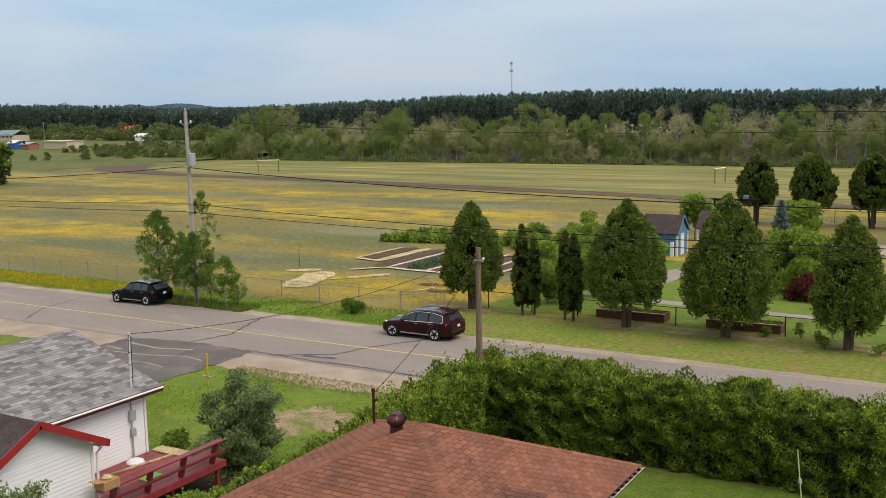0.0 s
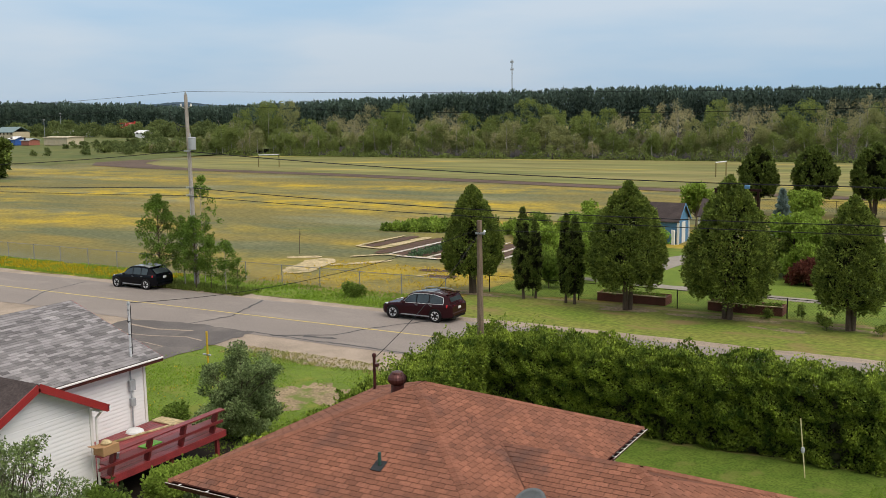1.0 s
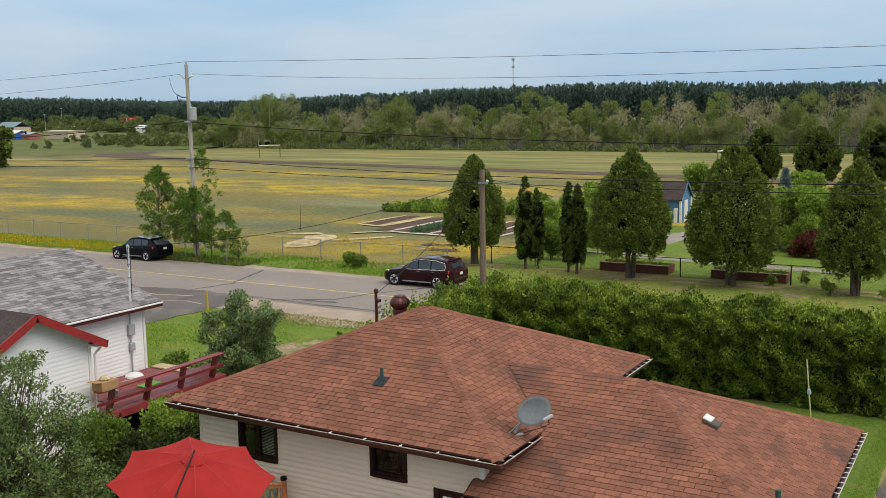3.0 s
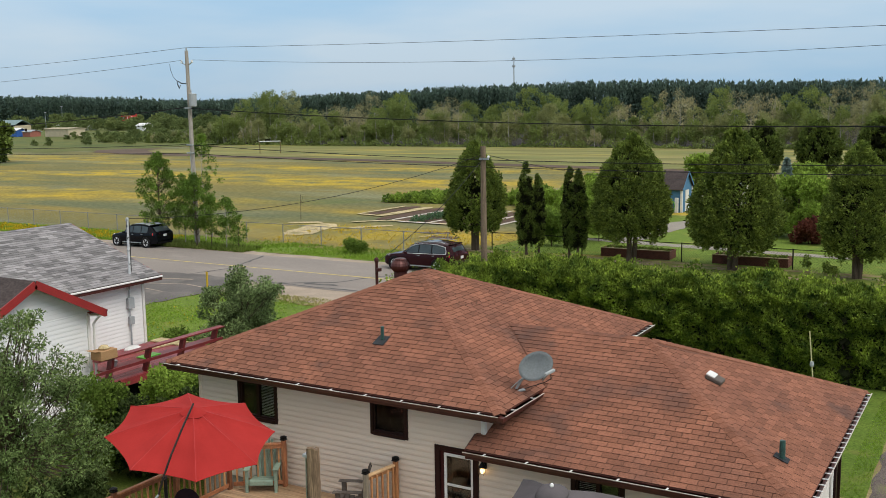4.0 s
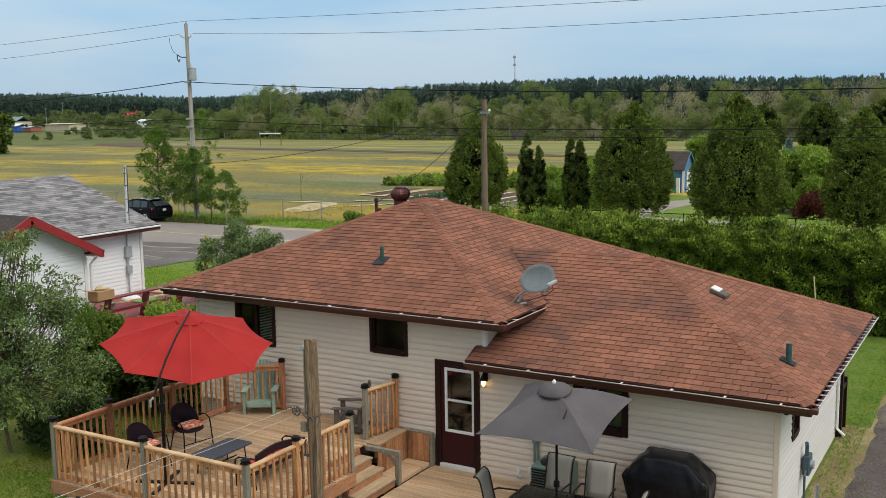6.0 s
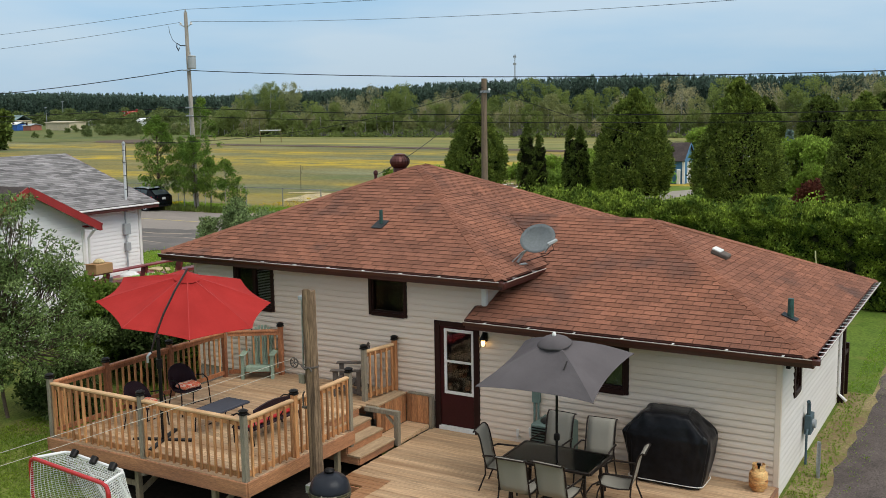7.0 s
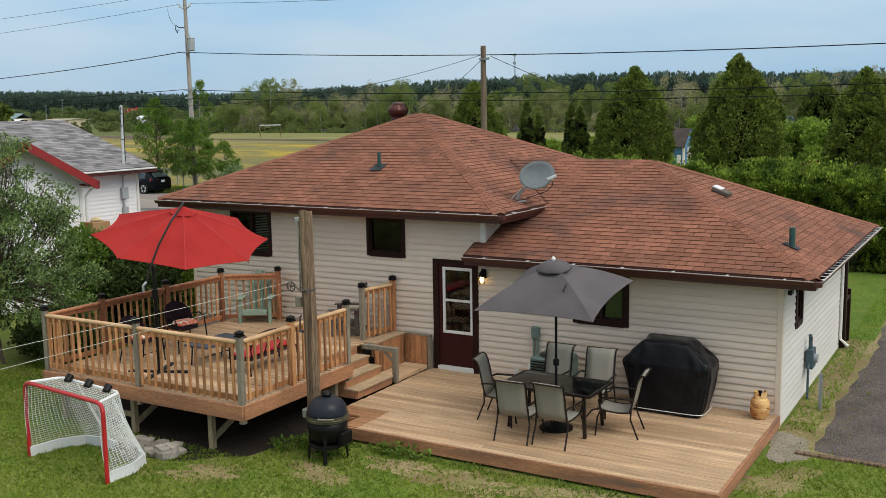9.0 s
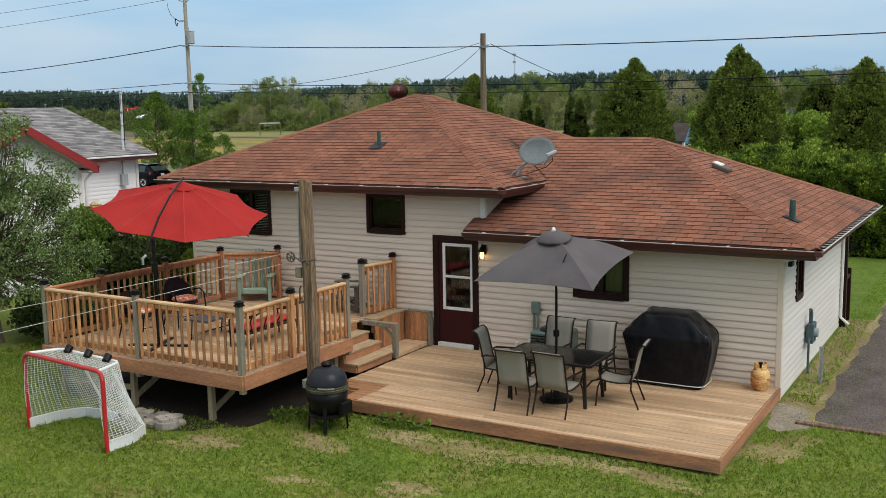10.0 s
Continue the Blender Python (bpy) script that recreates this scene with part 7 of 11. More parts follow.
def red_bench():
    """A low metal bench that faces into the deck; its curved back stands towards the railing."""
    b = thing("patio_bench", "dark metal bench with long red seat cushion beside the railing", "bench", (-8.0, -3.35, 0.652))
    part("cushion", boxed(-8.24, -3.98, 0.94, -7.86, -2.76, 1.01, 0.03), M["red_plastic"], b, "long red seat cushion", True)
    part("seat_frame", boxed(-8.27, -4.02, 0.905, -7.80, -2.72, 0.938, 0.012), M["plum_wicker"], b)
    bm = bmesh.new()
    cols = []
    for i in range(13):
        f = i / 12
        y, z = -4.20 + 0.95 * f, 1.37 + 0.06 * math.sin(math.pi * f)
        cols.append([bm.verts.new(p) for p in ((-7.62, y, z - 0.14), (-7.60, y, z), (-7.56, y, z), (-7.59, y, z - 0.14))])
    for a, c in zip(cols, cols[1:]):
        for k in range(4):
            bm.faces.new((a[k], c[k], c[(k + 1) % 4], a[(k + 1) % 4]))
    bm.faces.new(cols[0][::-1]), bm.faces.new(cols[-1])
    part("backrest", bm, M["plum_wicker"], b, "curved dark woven backrest")
    for y in (-4.12, -3.72, -3.32):
        part("upright", tubed([(-7.82, y * 0.7 - 1.02, 0.92), (-7.66, y, 1.15), (-7.59, y, 1.34)], 0.013, 6), M["black_metal"], b)
    for y in (-4.0, -2.74):
        part("arm_tube", tubed([(-7.62, y - 0.12, 1.26), (-7.80, y, 1.20), (-8.16, y, 1.18), (-8.24, y, 1.12), (-8.22, y, 0.656)], 0.015, 7), M["black_metal"], b)
        part("leg", tubed([(-7.82, y, 0.91), (-7.78, y, 0.656)], 0.015, 7), M["black_metal"], b)


red_bench()


def covered_grill():
    g = thing("barbecue", "large barbecue under a black vinyl cover on the deck", "barbecue", (-1.68, -0.55, 0.0))
    rng = np.random.default_rng(8)
    bm = bmesh.new()
    rows = []
    # half-widths, depths and heights of the draped cover
    sizes = np.array(((0.61, 0.32, 0.03), (0.63, 0.325, 0.12), (0.68, 0.34, 0.38), (0.73, 0.36, 0.66), (0.75, 0.37, 0.82), (0.71, 0.355, 0.91), (0.56, 0.33, 1.05), (0.41, 0.29, 1.18), (0.35, 0.23, 1.215)))
    steps = np.interp(np.linspace(0, 8, 33), range(9), range(9))
    n = 112
    for q in steps:
        hw, hd, z = (float(np.interp(q, range(9), sizes[:, c])) for c in range(3))
        row = []
        for k in range(n):
            t = 2 * math.pi * k / n
            c, s = math.cos(t), math.sin(t)
            e = 0.30
            x, y = math.copysign(abs(c) ** e, c), math.copysign(abs(s) ** e, s)
            at = np.array([(x * hw, y * hd, z * 0.45)])
            crease = 0.020 * float(lumps(at, 7.0, 81)[0]) + 0.013 * float(lumps(at, 15.0, 82)[0]) + 0.006 * float(lumps(at, 34.0, 83)[0])
            fold = 1 + (0.012 * math.sin(9 * t + z * 2) + 0.010 * math.sin(17 * t - z * 4)) * (1.2 - 0.7 * z)
            row.append(bm.verts.new((-1.68 + x * (hw * fold + crease), -0.52 + y * (hd * fold + crease), z + (0.5 * crease if q > 4.5 else 0.006 * math.sin(11 * t)))))
        rows.append(row)
    for a, b in zip(rows, rows[1:]):
        for k in range(len(a)):
            bm.faces.new((a[k], a[(k + 1) % len(a)], b[(k + 1) % len(a)], b[k]))
    bm.faces.new(rows[-1])
    part("cover", bm, M["black_cover"], g, "draped black vinyl cover", True)
    part("hem", tubed([(-1.68 + math.copysign(abs(math.cos(t)) ** 0.30, math.cos(t)) * 0.642, -0.52 + math.copysign(abs(math.sin(t)) ** 0.30, math.sin(t)) * 0.342, 0.065) for t in [2 * math.pi * k / 56 for k in range(57)]], 0.007), M["trim_white"], g, "pale piped hem")
    for x in (-2.2, -1.16):
        for y in (-0.75, -0.3):
            part("caster", rodded((x - 0.02, y, 0.03), (x + 0.02, y, 0.03), 0.03, seg=10), M["black_metal"], g)


covered_grill()


def gas_cylinder():
    c = thing("propane_cylinder", "rusty yellow propane cylinder on the deck", "gas cylinder", (-0.26, -0.30, 0.0))
    at = (-0.26, -0.30, 0.0)
    part("body", lathe([(0.10, 0.0), (0.11, 0.03), (0.145, 0.07), (0.152, 0.14), (0.155, 0.16), (0.152, 0.18), (0.152, 0.26), (0.14, 0.31), (0.10, 0.35), (0.04, 0.37)], at, 24), M["rust"], c, "", True)
    for first in (5, 13):
        bm = bmesh.new()
        rows = []
        for k in range(first, first + 7):
            t = 2 * math.pi * k / 16
            rows.append([bm.verts.new((at[0] + 0.105 * math.cos(t), at[1] + 0.105 * math.sin(t), z)) for z in (0.34, 0.45)])
        for a, b in zip(rows, rows[1:]):
            bm.faces.new((a[0], b[0], b[1], a[1]))
        ob = part("collar", bm, M["rust"], c)
        ob.modifiers.new("thickness", "SOLIDIFY").thickness = 0.006
    part("valve", lathe([(0.02, 0.36), (0.02, 0.42), (0.035, 0.43), (0.035, 0.46)], at, 8), M["black_metal"], c, "black valve knob")


gas_cylinder()


def heat_pump():
    a = thing("air_conditioner", "grey outdoor air conditioner unit against the wall", "air conditioner", (-3.85, -0.42, 0.0))
    part("casing", boxed(-4.18, -0.72, 0.02, -3.50, -0.10, 0.66, 0.03), M["green_box"], a)
    for k in range(11):
        z = 0.08 + k * 0.05
        part("louvre", boxed(-4.15, -0.735, z, -3.53, -0.722, z + 0.022), M["black_metal"], a)
    part("fan_grille", lathe([(0.26, 0.0), (0.26, 0.012), (0.05, 0.03)], (-3.84, -0.41, 0.66), 20), M["black_metal"], a)


heat_pump()


def kamado():
    k = thing("kamado_grill", "charcoal ceramic kamado grill on a dark stand beside the deck", "barbecue", (-5.98, -4.20, -0.25))
    at = (-5.98, -4.20, 0)
    part("bowl", lathe([(0.16, 0.03), (0.25, 0.10), (0.305, 0.25), (0.315, 0.42)], at, 28), M["black_metal"], k, "black bowl", True)
    part("lid", lathe([(0.318, 0.47), (0.315, 0.53), (0.29, 0.62), (0.24, 0.69), (0.15, 0.745), (0.06, 0.765)], at, 28), M["kamado"], k, "", True)
    for z in (0.425, 0.475):
        part("band", lathe([(0.322, z - 0.018), (0.326, z - 0.016), (0.326, z + 0.016), (0.322, z + 0.018)], at, 28), M["band_olive"], k, "worn olive metal band")
    part("gasket", lathe([(0.312, 0.44), (0.312, 0.46)], at, 28), M["straw"], k)
    part("chimney_cap", lathe([(0.06, 0.76), (0.075, 0.775), (0.085, 0.80), (0.06, 0.83), (0.01, 0.84)], at, 14), M["black_metal"], k)
    part("hinge", boxed(-6.40, -4.28, 0.38, -6.29, -4.12, 0.52, 0.01), M["steel"], k)
    part("handle", tubed([(-5.90, -4.52, 0.50), (-5.84, -4.60, 0.52), (-5.70, -4.54, 0.52), (-5.68, -4.44, 0.50)], 0.014), M["post_wood"], k)
    part("draft_door", boxed(-5.72, -4.30, 0.05, -5.62, -4.05, 0.25, 0.015), M["black_metal"], k)
    for t in (0.6, 2.1, 3.7, 5.2):
        c, s = math.cos(t), math.sin(t)
        part("leg", beamed((at[0] + 0.30 * c, at[1] + 0.30 * s, -0.25), (at[0] + 0.26 * c, at[1] + 0.26 * s, 0.22), 0.06, 0.03, 0.004, (c, s, 0)), M["black_metal"], k)
    part("ring", lathe([(0.27, 0.0), (0.29, 0.01), (0.29, 0.04), (0.27, 0.05)], (at[0], at[1], 0.0), 24), M["black_metal"], k)
    k.matrix_basis = Matrix.Translation((0.23, -0.40, 0)) @ k.matrix_basis


kamado()


def clothes_post():
    p = thing("clothes_line_post", "tall weathered timber clothes-line post beside the deck", "post", (-6.2, -4.42, -0.25))
    bm = bmesh.new()
    rows, n = [], 26
    # checked and split trunk: vertical cracks of uneven depth
    for k in range(41):
        z = -0.27 + 3.82 * k / 40
        row = []
        for i in range(n):
            t = 2 * math.pi * i / n
            c, s = math.cos(t), math.sin(t)
            at = np.array([(c * 0.5, s * 0.5, z * 0.10)])
            r = float(np.interp(z, (-0.3, 0.9, 2.1, 3.55), (0.112, 0.108, 0.105, 0.104)))
            r += 0.004 * float(lumps(at, 3.0, 91)[0]) - 0.032 * max(0.0, float(lumps(at, 11.0, 92)[0]) - 0.25)
            row.append(bm.verts.new((-6.145 - 0.012 * (z - 1.5) + r * c + 0.006 * math.sin(z * 1.7), -4.425 + r * s, z + (0.03 * float(lumps(at, 6.0, 93)[0]) if k == 40 else 0))))
        rows.append(row)
    for a, b in zip(rows, rows[1:]):
        for i in range(n):
            bm.faces.new((a[i], a[(i + 1) % n], b[(i + 1) % n], b[i]))
    bm.faces.new(rows[-1])
    part("post", bm, M["grey_wood"], p)
    part("side_pipe", rodded((-6.31, -4.44, 2.30), (-6.30, -4.44, 3.44), 0.014, seg=8), M["steel"], p, "thin grey pipe on the post")
    part("top_bracket", boxed(-6.33, -4.50, 3.40, -6.22, -4.38, 3.46, 0.008), M["grey_box"], p, "grey bracket at the top of the post")
    w = part("pulley", tubed([(-6.50 + 0.075 * math.cos(t), -4.43, 2.37 + 0.075 * math.sin(t)) for t in [2 * math.pi * k / 20 for k in range(21)]], 0.012, 6), M["old_brown"], p, "rusty spoked clothes-line pulley")
    for t in (0.3, 1.35, 2.4):
        d = Vector((math.cos(t), 0, math.sin(t))) * 0.07
        part("spoke", tubed([Vector((-6.50, -4.43, 2.37)) - d, Vector((-6.50, -4.43, 2.37)) + d], 0.007, 5), M["old_brown"], w)
    part("hook", tubed([(-6.50, -4.43, 2.37), (-6.42, -4.44, 2.38), (-6.36, -4.44, 2.35), (-6.28, -4.44, 2.37)], 0.010), M["old_brown"], p, "rusty hook")
    part("clamp", lathe([(0.104, 2.34), (0.111, 2.345), (0.111, 2.365), (0.104, 2.37)], (-6.155, -4.425, 0), 18), M["old_brown"], p, "thin rusty strap round the post")
    part("tensioner", tubed([(-6.30, -4.50, 2.36), (-6.20, -4.545, 2.33), (-6.12, -4.54, 2.36), (-6.08, -4.53, 2.30)], 0.016), M["old_brown"], p, "rusty wire tensioner")
    part("junction_box", boxed(-6.40, -4.47, 2.06, -6.28, -4.40, 2.22, 0.01), M["post_wood"], p, "small grey box on the post")
    part("turnbuckle", tubed([(-6.31, -4.44, 1.93), (-6.34, -4.44, 1.88), (-6.34, -4.44, 1.70)], 0.013), M["old_brown"], p, "rusty turnbuckle")
    part("cleat", boxed(-6.36, -4.46, 1.66, -6.26, -4.42, 1.70, 0.006), M["old_brown"], p)


clothes_post()


def clothes_line():
    c = thing("clothes_line", "two pale cords that run from the post across the garden", "clothes line", (-6.5, -4.44, 2.3))
    for z, end in ((2.445, (-7.0, -9.18, 2.38)), (2.295, (-7.6, -8.75, 1.98))):
        a = Vector((-6.50, -4.43, z))
        b = a + (Vector(end) - a) * 1.5
        pts = [a + (b - a) * (i / 14) - Vector((0, 0, 0.03 * 4 * (i / 14) * (1 - i / 14))) for i in range(15)]
        part("cord", tubed(pts, 0.0038, 5), M["line_cord"], c)


clothes_line()


# ---- trees and shrubs ----
def branch_mesh(bm, p, q, r0, r1, rng, bend=0.12, seg=6, n=5):
    p, q = Vector(p), Vector(q)
    d = q - p
    off = Vector(rng.normal(0, 1, 3)) * bend * d.length
    pts = [p + d * (i / n) + off * math.sin(math.pi * i / n) * 0.5 for i in range(n + 1)]
    tube(bm, pts, r0, seg, [r0 + (r1 - r0) * i / n for i in range(n + 1)])


def clumped(centres, outs, radius, per, rng, squash=(1, 1, 1)):
    """Points and directions of sprays that sit in clumps: round each centre, on the side that faces out."""
    n = len(centres)
    v = rng.normal(0, 1, (n * per, 3))
    v /= np.linalg.norm(v, axis=1, keepdims=True)
    o = np.repeat(outs, per, 0)
    v = v + o * 0.7
    v /= np.linalg.norm(v, axis=1, keepdims=True)
    r = np.repeat(radius, per)[:, None] * rng.random((n * per, 1)) ** 0.4
    return np.repeat(centres, per, 0) + v * r * np.array(squash), v * 0.8 + o * 0.5


def cedar_tree(x, y, r, top, seed, mat="cedar", base=0.75, count=230, spray=0.20, label="dense cedar tree", belly=0.30, point=1.4, blunt=0.62, per=46):
    """A cedar: trunk, limbs and some hundreds of clumps of upright sprays, with dark gaps between the clumps."""
    rng = np.random.default_rng(seed)
    z0 = float(gz(y))
    t = thing("cedar_tree", label, "tree", (x, y, z0), "row of cedar trees")
    bm = bmesh.new()
    stems = 3 if r > 1.5 else 1
    for k in range(stems):
        a = 2 * math.pi * k / stems + seed
        branch_mesh(bm, (x + 0.07 * r * math.cos(a), y + 0.07 * r * math.sin(a), z0 - 0.05), (x + 0.2 * r * math.cos(a), y + 0.2 * r * math.sin(a), z0 + (top - z0) * 0.6), 0.10 * r ** 0.5 + 0.03, 0.03, rng, 0.03)
    part("trunk", bm, M["bark"], t)
    bm = bmesh.new()
    for k in range(18):
        a, f = rng.uniform(0, 6.28), rng.uniform(0.05, 0.75)
        zz = base + z0 + (top - base - z0) * f
        k2 = 0.75 * (1 - max(f - belly, 0) / (1 - belly))
        branch_mesh(bm, (x, y, zz - 0.3), (x + k2 * r * math.cos(a), y + k2 * r * math.sin(a), zz + 0.3), 0.035, 0.012, rng, 0.1, 5, 3)
    part("limb", bm, M["bark"], t)
    h = top - z0 - base

    def outline(f):
        low = (0.66 + 0.34 * np.sin(np.pi / 2 * np.clip(f / belly, 0, 1))) * np.clip(f / 0.05 + 0.45, 0, 1)
        high = np.clip(1 - np.clip((f - belly) / (1 - belly), 0, 1) ** point, 0, 1) ** blunt
        return np.maximum(np.where(f < belly, low, high), 0.03)

    size = 0.30 * r ** 0.5
    f = rng.random(count * 3)
    f = f[rng.random(len(f)) < outline(f) * 0.8 + 0.2][:count]
    f = np.concatenate((f, np.linspace(0.90, 0.995, 8)))
    n = len(f)
    a = rng.uniform(0, 2 * math.pi, n)
    pos = np.stack((np.cos(a) * 1.4, np.sin(a) * 1.4, f * 5.0), 1)
    bulge = 1 + 0.07 * lumps(pos, 1.6, seed + 1) + 0.05 * lumps(pos, 4.0, seed + 2)
    rad = np.maximum(r * outline(f) * bulge * (1 - 0.16 * rng.random(n) ** 2) - size * 0.5, 0.02)
    C = np.stack((x + rad * np.cos(a), y + rad * np.sin(a), z0 + base + f * (h - size * 0.9) + size * 0.3), 1)
    O = np.stack((np.cos(a), np.sin(a), 0.35 + 0.8 * np.clip(f - 0.6, 0, 1)), 1)
    O /= np.linalg.norm(O, axis=1, keepdims=True)
    radius = size * rng.uniform(0.5, 1.15, n) * (0.45 + 0.55 * np.clip(outline(f) * 1.4, 0, 1))
    P, D = clumped(C, O, radius, per, rng, (1, 1, 1.25))
    V, F = sprays(P, D + np.array([0, 0, 0.5]), np.full(len(P), spray * 1.05) * (0.7 + 0.6 * rng.random(len(P))), rng, 3, 0.20)
    hang(new("crown", fast_mesh("crown", V, F, M[mat])), t)
    # inner twigs that close the crown, coloured dark for the shade inside
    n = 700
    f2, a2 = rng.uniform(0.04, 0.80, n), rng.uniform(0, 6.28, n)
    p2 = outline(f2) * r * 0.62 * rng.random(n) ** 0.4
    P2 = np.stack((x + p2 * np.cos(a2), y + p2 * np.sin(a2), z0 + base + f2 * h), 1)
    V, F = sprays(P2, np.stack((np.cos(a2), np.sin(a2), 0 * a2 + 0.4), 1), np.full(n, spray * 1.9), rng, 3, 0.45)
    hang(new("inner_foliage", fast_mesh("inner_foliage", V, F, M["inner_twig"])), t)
    return t


CEDARS = [(-27.2, 39.9, 1.95, 6.75, 1.15, 250), (-23.42, 39.6, 0.56, 5.4, 0.45, 90), (-22.75, 40.0, 0.46, 4.65, 0.5, 70), (-20.40, 39.5, 0.46, 5.2, 0.5, 80),
          (-19.72, 39.3, 0.55, 5.05, 0.5, 90), (-16.3, 39.1, 2.32, 7.35, 1.35, 330), (-10.3, 39.1, 2.45, 7.75, 1.1, 380), (-3.8, 38.9, 1.90, 6.85, 1.1, 260)]
for i, (cx, cy, cr, ct, cb, cn) in enumerate(CEDARS):
    slim = cr < 1
    cedar_tree(cx, cy, cr, ct, 100 + i, "cedar_dark" if slim else "cedar", cb, cn, 0.11 if slim else 0.145,
               "slim columnar dark cedar" if slim else "broad egg-shaped cedar tree on the grass verge", 0.35 if slim else 0.27, 1.9 if slim else 1.35, 0.62 if slim else 0.68, 52 if slim else 74)
for i, (cx, cy, cr, ct) in enumerate(((-21.2, 95.5, 2.1, 7.0), (-15.1, 95.2, 2.25, 7.1), (-9.3, 95.8, 2.2, 7.2), (-3.6, 95.5, 2.1, 7.0))):
    cedar_tree(cx, cy, cr, ct, 120 + i, "cedar_dark", 2.0, 150, 0.28, "round-headed cedar tree behind the garden", 0.32, 2.0, 0.62, 34)


def hedge(name, x0, x1, y0, y1, top, seed, label, density=820, spray=0.092, mat="hedge"):
    """A clipped cedar hedge with a ragged top. top: height, or a function of (x, y)."""
    rng = np.random.default_rng(seed)
    height = top if callable(top) else (lambda x, y: top + 0 * x)
    t = thing(name, label, "hedge", ((x0 + x1) / 2, (y0 + y1) / 2, float(gz((y0 + y1) / 2))))
    area_side = (x1 - x0) * 3.4
    pieces = []
    faces = (("y", y0, -1, area_side), ("y", y1, 1, area_side), ("x", x0, -1, (y1 - y0) * 3.4), ("x", x1, 1, (y1 - y0) * 3.4), ("z", 0, 1, (x1 - x0) * (y1 - y0) * 1.3))
    for axis, plane, out, area in faces:
        n = int(area * density)
        u = rng.random((n, 3))
        px, py = x0 + (x1 - x0) * u[:, 0], y0 + (y1 - y0) * u[:, 1]
        inward = rng.random(n) ** 2 * 0.35
        if axis == "y":
            py = plane - out * inward
        elif axis == "x":
            px = plane - out * inward
        hh = height(px, py)
        g = gz(py)
        pz = g + 0.05 + (hh - g) * u[:, 2] if axis != "z" else hh - inward
        P = np.stack((px, py, pz), 1)
        bul = 0.12 * lumps(P, 1.1, seed + 3) + 0.20 * lumps(P, 3.4, seed + 4) + 0.19 * lumps(P, 7.0, seed + 5)
        D = np.zeros((n, 3))
        D[:, {"x": 0, "y": 1, "z": 2}[axis]] = out
        rise = (pz - g) / np.maximum(hh - g, 0.1)
        P = P + D * (bul[:, None] - ((0.30 * np.clip(0.72 - rise, 0, 1) + 0.25 * np.clip(rise - 0.85, 0, 1)) * (axis != "z"))[:, None])
        if axis == "z":
            P[:, 2] += 0.30 * np.abs(lumps(P, 1.5, seed + 6)) + 0.24 * np.maximum(lumps(P, 4.0, seed + 7), 0)
        D[:, 2] += 0.75
        pieces.append(sprays(P, D, np.full(n, spray) * (0.7 + 0.7 * rng.random(n)), rng, 3, 0.24))
    # ragged leaders along the top
    n = int((x1 - x0 + y1 - y0) * 90)
    px, py = x0 + (x1 - x0) * rng.random(n), y0 + (y1 - y0) * rng.random(n)
    tuft = 0.30 * np.abs(lumps(np.stack((px, py, 0 * px), 1), 1.5, seed + 6)) + 0.22 * np.maximum(lumps(np.stack((px, py, 0 * px), 1), 3.5, seed + 9), 0)
    for k in range(4):
        P = np.stack((px + rng.normal(0, 0.07, n), py + rng.normal(0, 0.07, n), height(px, py) + 0.02 + tuft * (0.5 + 0.25 * k) + 0.06 * k * (rng.random(n) + 0.6)), 1)
        pieces.append(sprays(P, np.tile((0, 0, 1.0), (n, 1)), np.full(n, spray), rng, 3, 0.22))
    V, F = gather(pieces)
    hang(new("foliage", fast_mesh("foliage", V, F, M[mat])), t)
    bm = bmesh.new()
    for k in range(int((x1 - x0 + y1 - y0) / 0.7)):
        bx, by = rng.uniform(x0 + 0.4, x1 - 0.4), rng.uniform(y0 + 0.4, y1 - 0.4)
        hgt = float(height(np.array([bx]), np.array([by]))[0])
        branch_mesh(bm, (bx, by, float(gz(by)) - 0.05), (bx + rng.normal(0, 0.1), by, hgt - 0.35), 0.05, 0.02, rng, 0.05, 5, 3)
    tagged(part("stem", bm, M["bark"], t), kind="stuff")
    # thick inner twigs so that no daylight passes, coloured dark for the shade inside
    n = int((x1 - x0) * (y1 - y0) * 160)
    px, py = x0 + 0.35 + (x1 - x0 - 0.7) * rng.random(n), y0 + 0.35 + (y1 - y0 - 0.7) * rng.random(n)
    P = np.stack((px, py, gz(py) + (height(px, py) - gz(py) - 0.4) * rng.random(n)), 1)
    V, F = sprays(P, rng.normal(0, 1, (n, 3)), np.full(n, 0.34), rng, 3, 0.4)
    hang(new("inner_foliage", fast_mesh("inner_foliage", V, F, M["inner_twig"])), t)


hedge("cedar_hedge", -15.3, 0.45, 16.75, 18.35, lambda x, y: np.interp(x, (-15.3, -12.5, -8.0, 0.4), (2.40, 2.62, 2.46, 2.40)) + 0 * y, 201, "long tall bright green cedar hedge along the lawn")
hedge("cedar_hedge", -15.7, -14.05, 3.0, 16.9, lambda x, y: np.interp(y, (3, 6, 9, 12, 16.3), (0.75, 1.2, 1.75, 2.15, 2.4)) + 0 * x, 202, "cedar hedge between the two gardens, lower towards the deck", 640, 0.096)


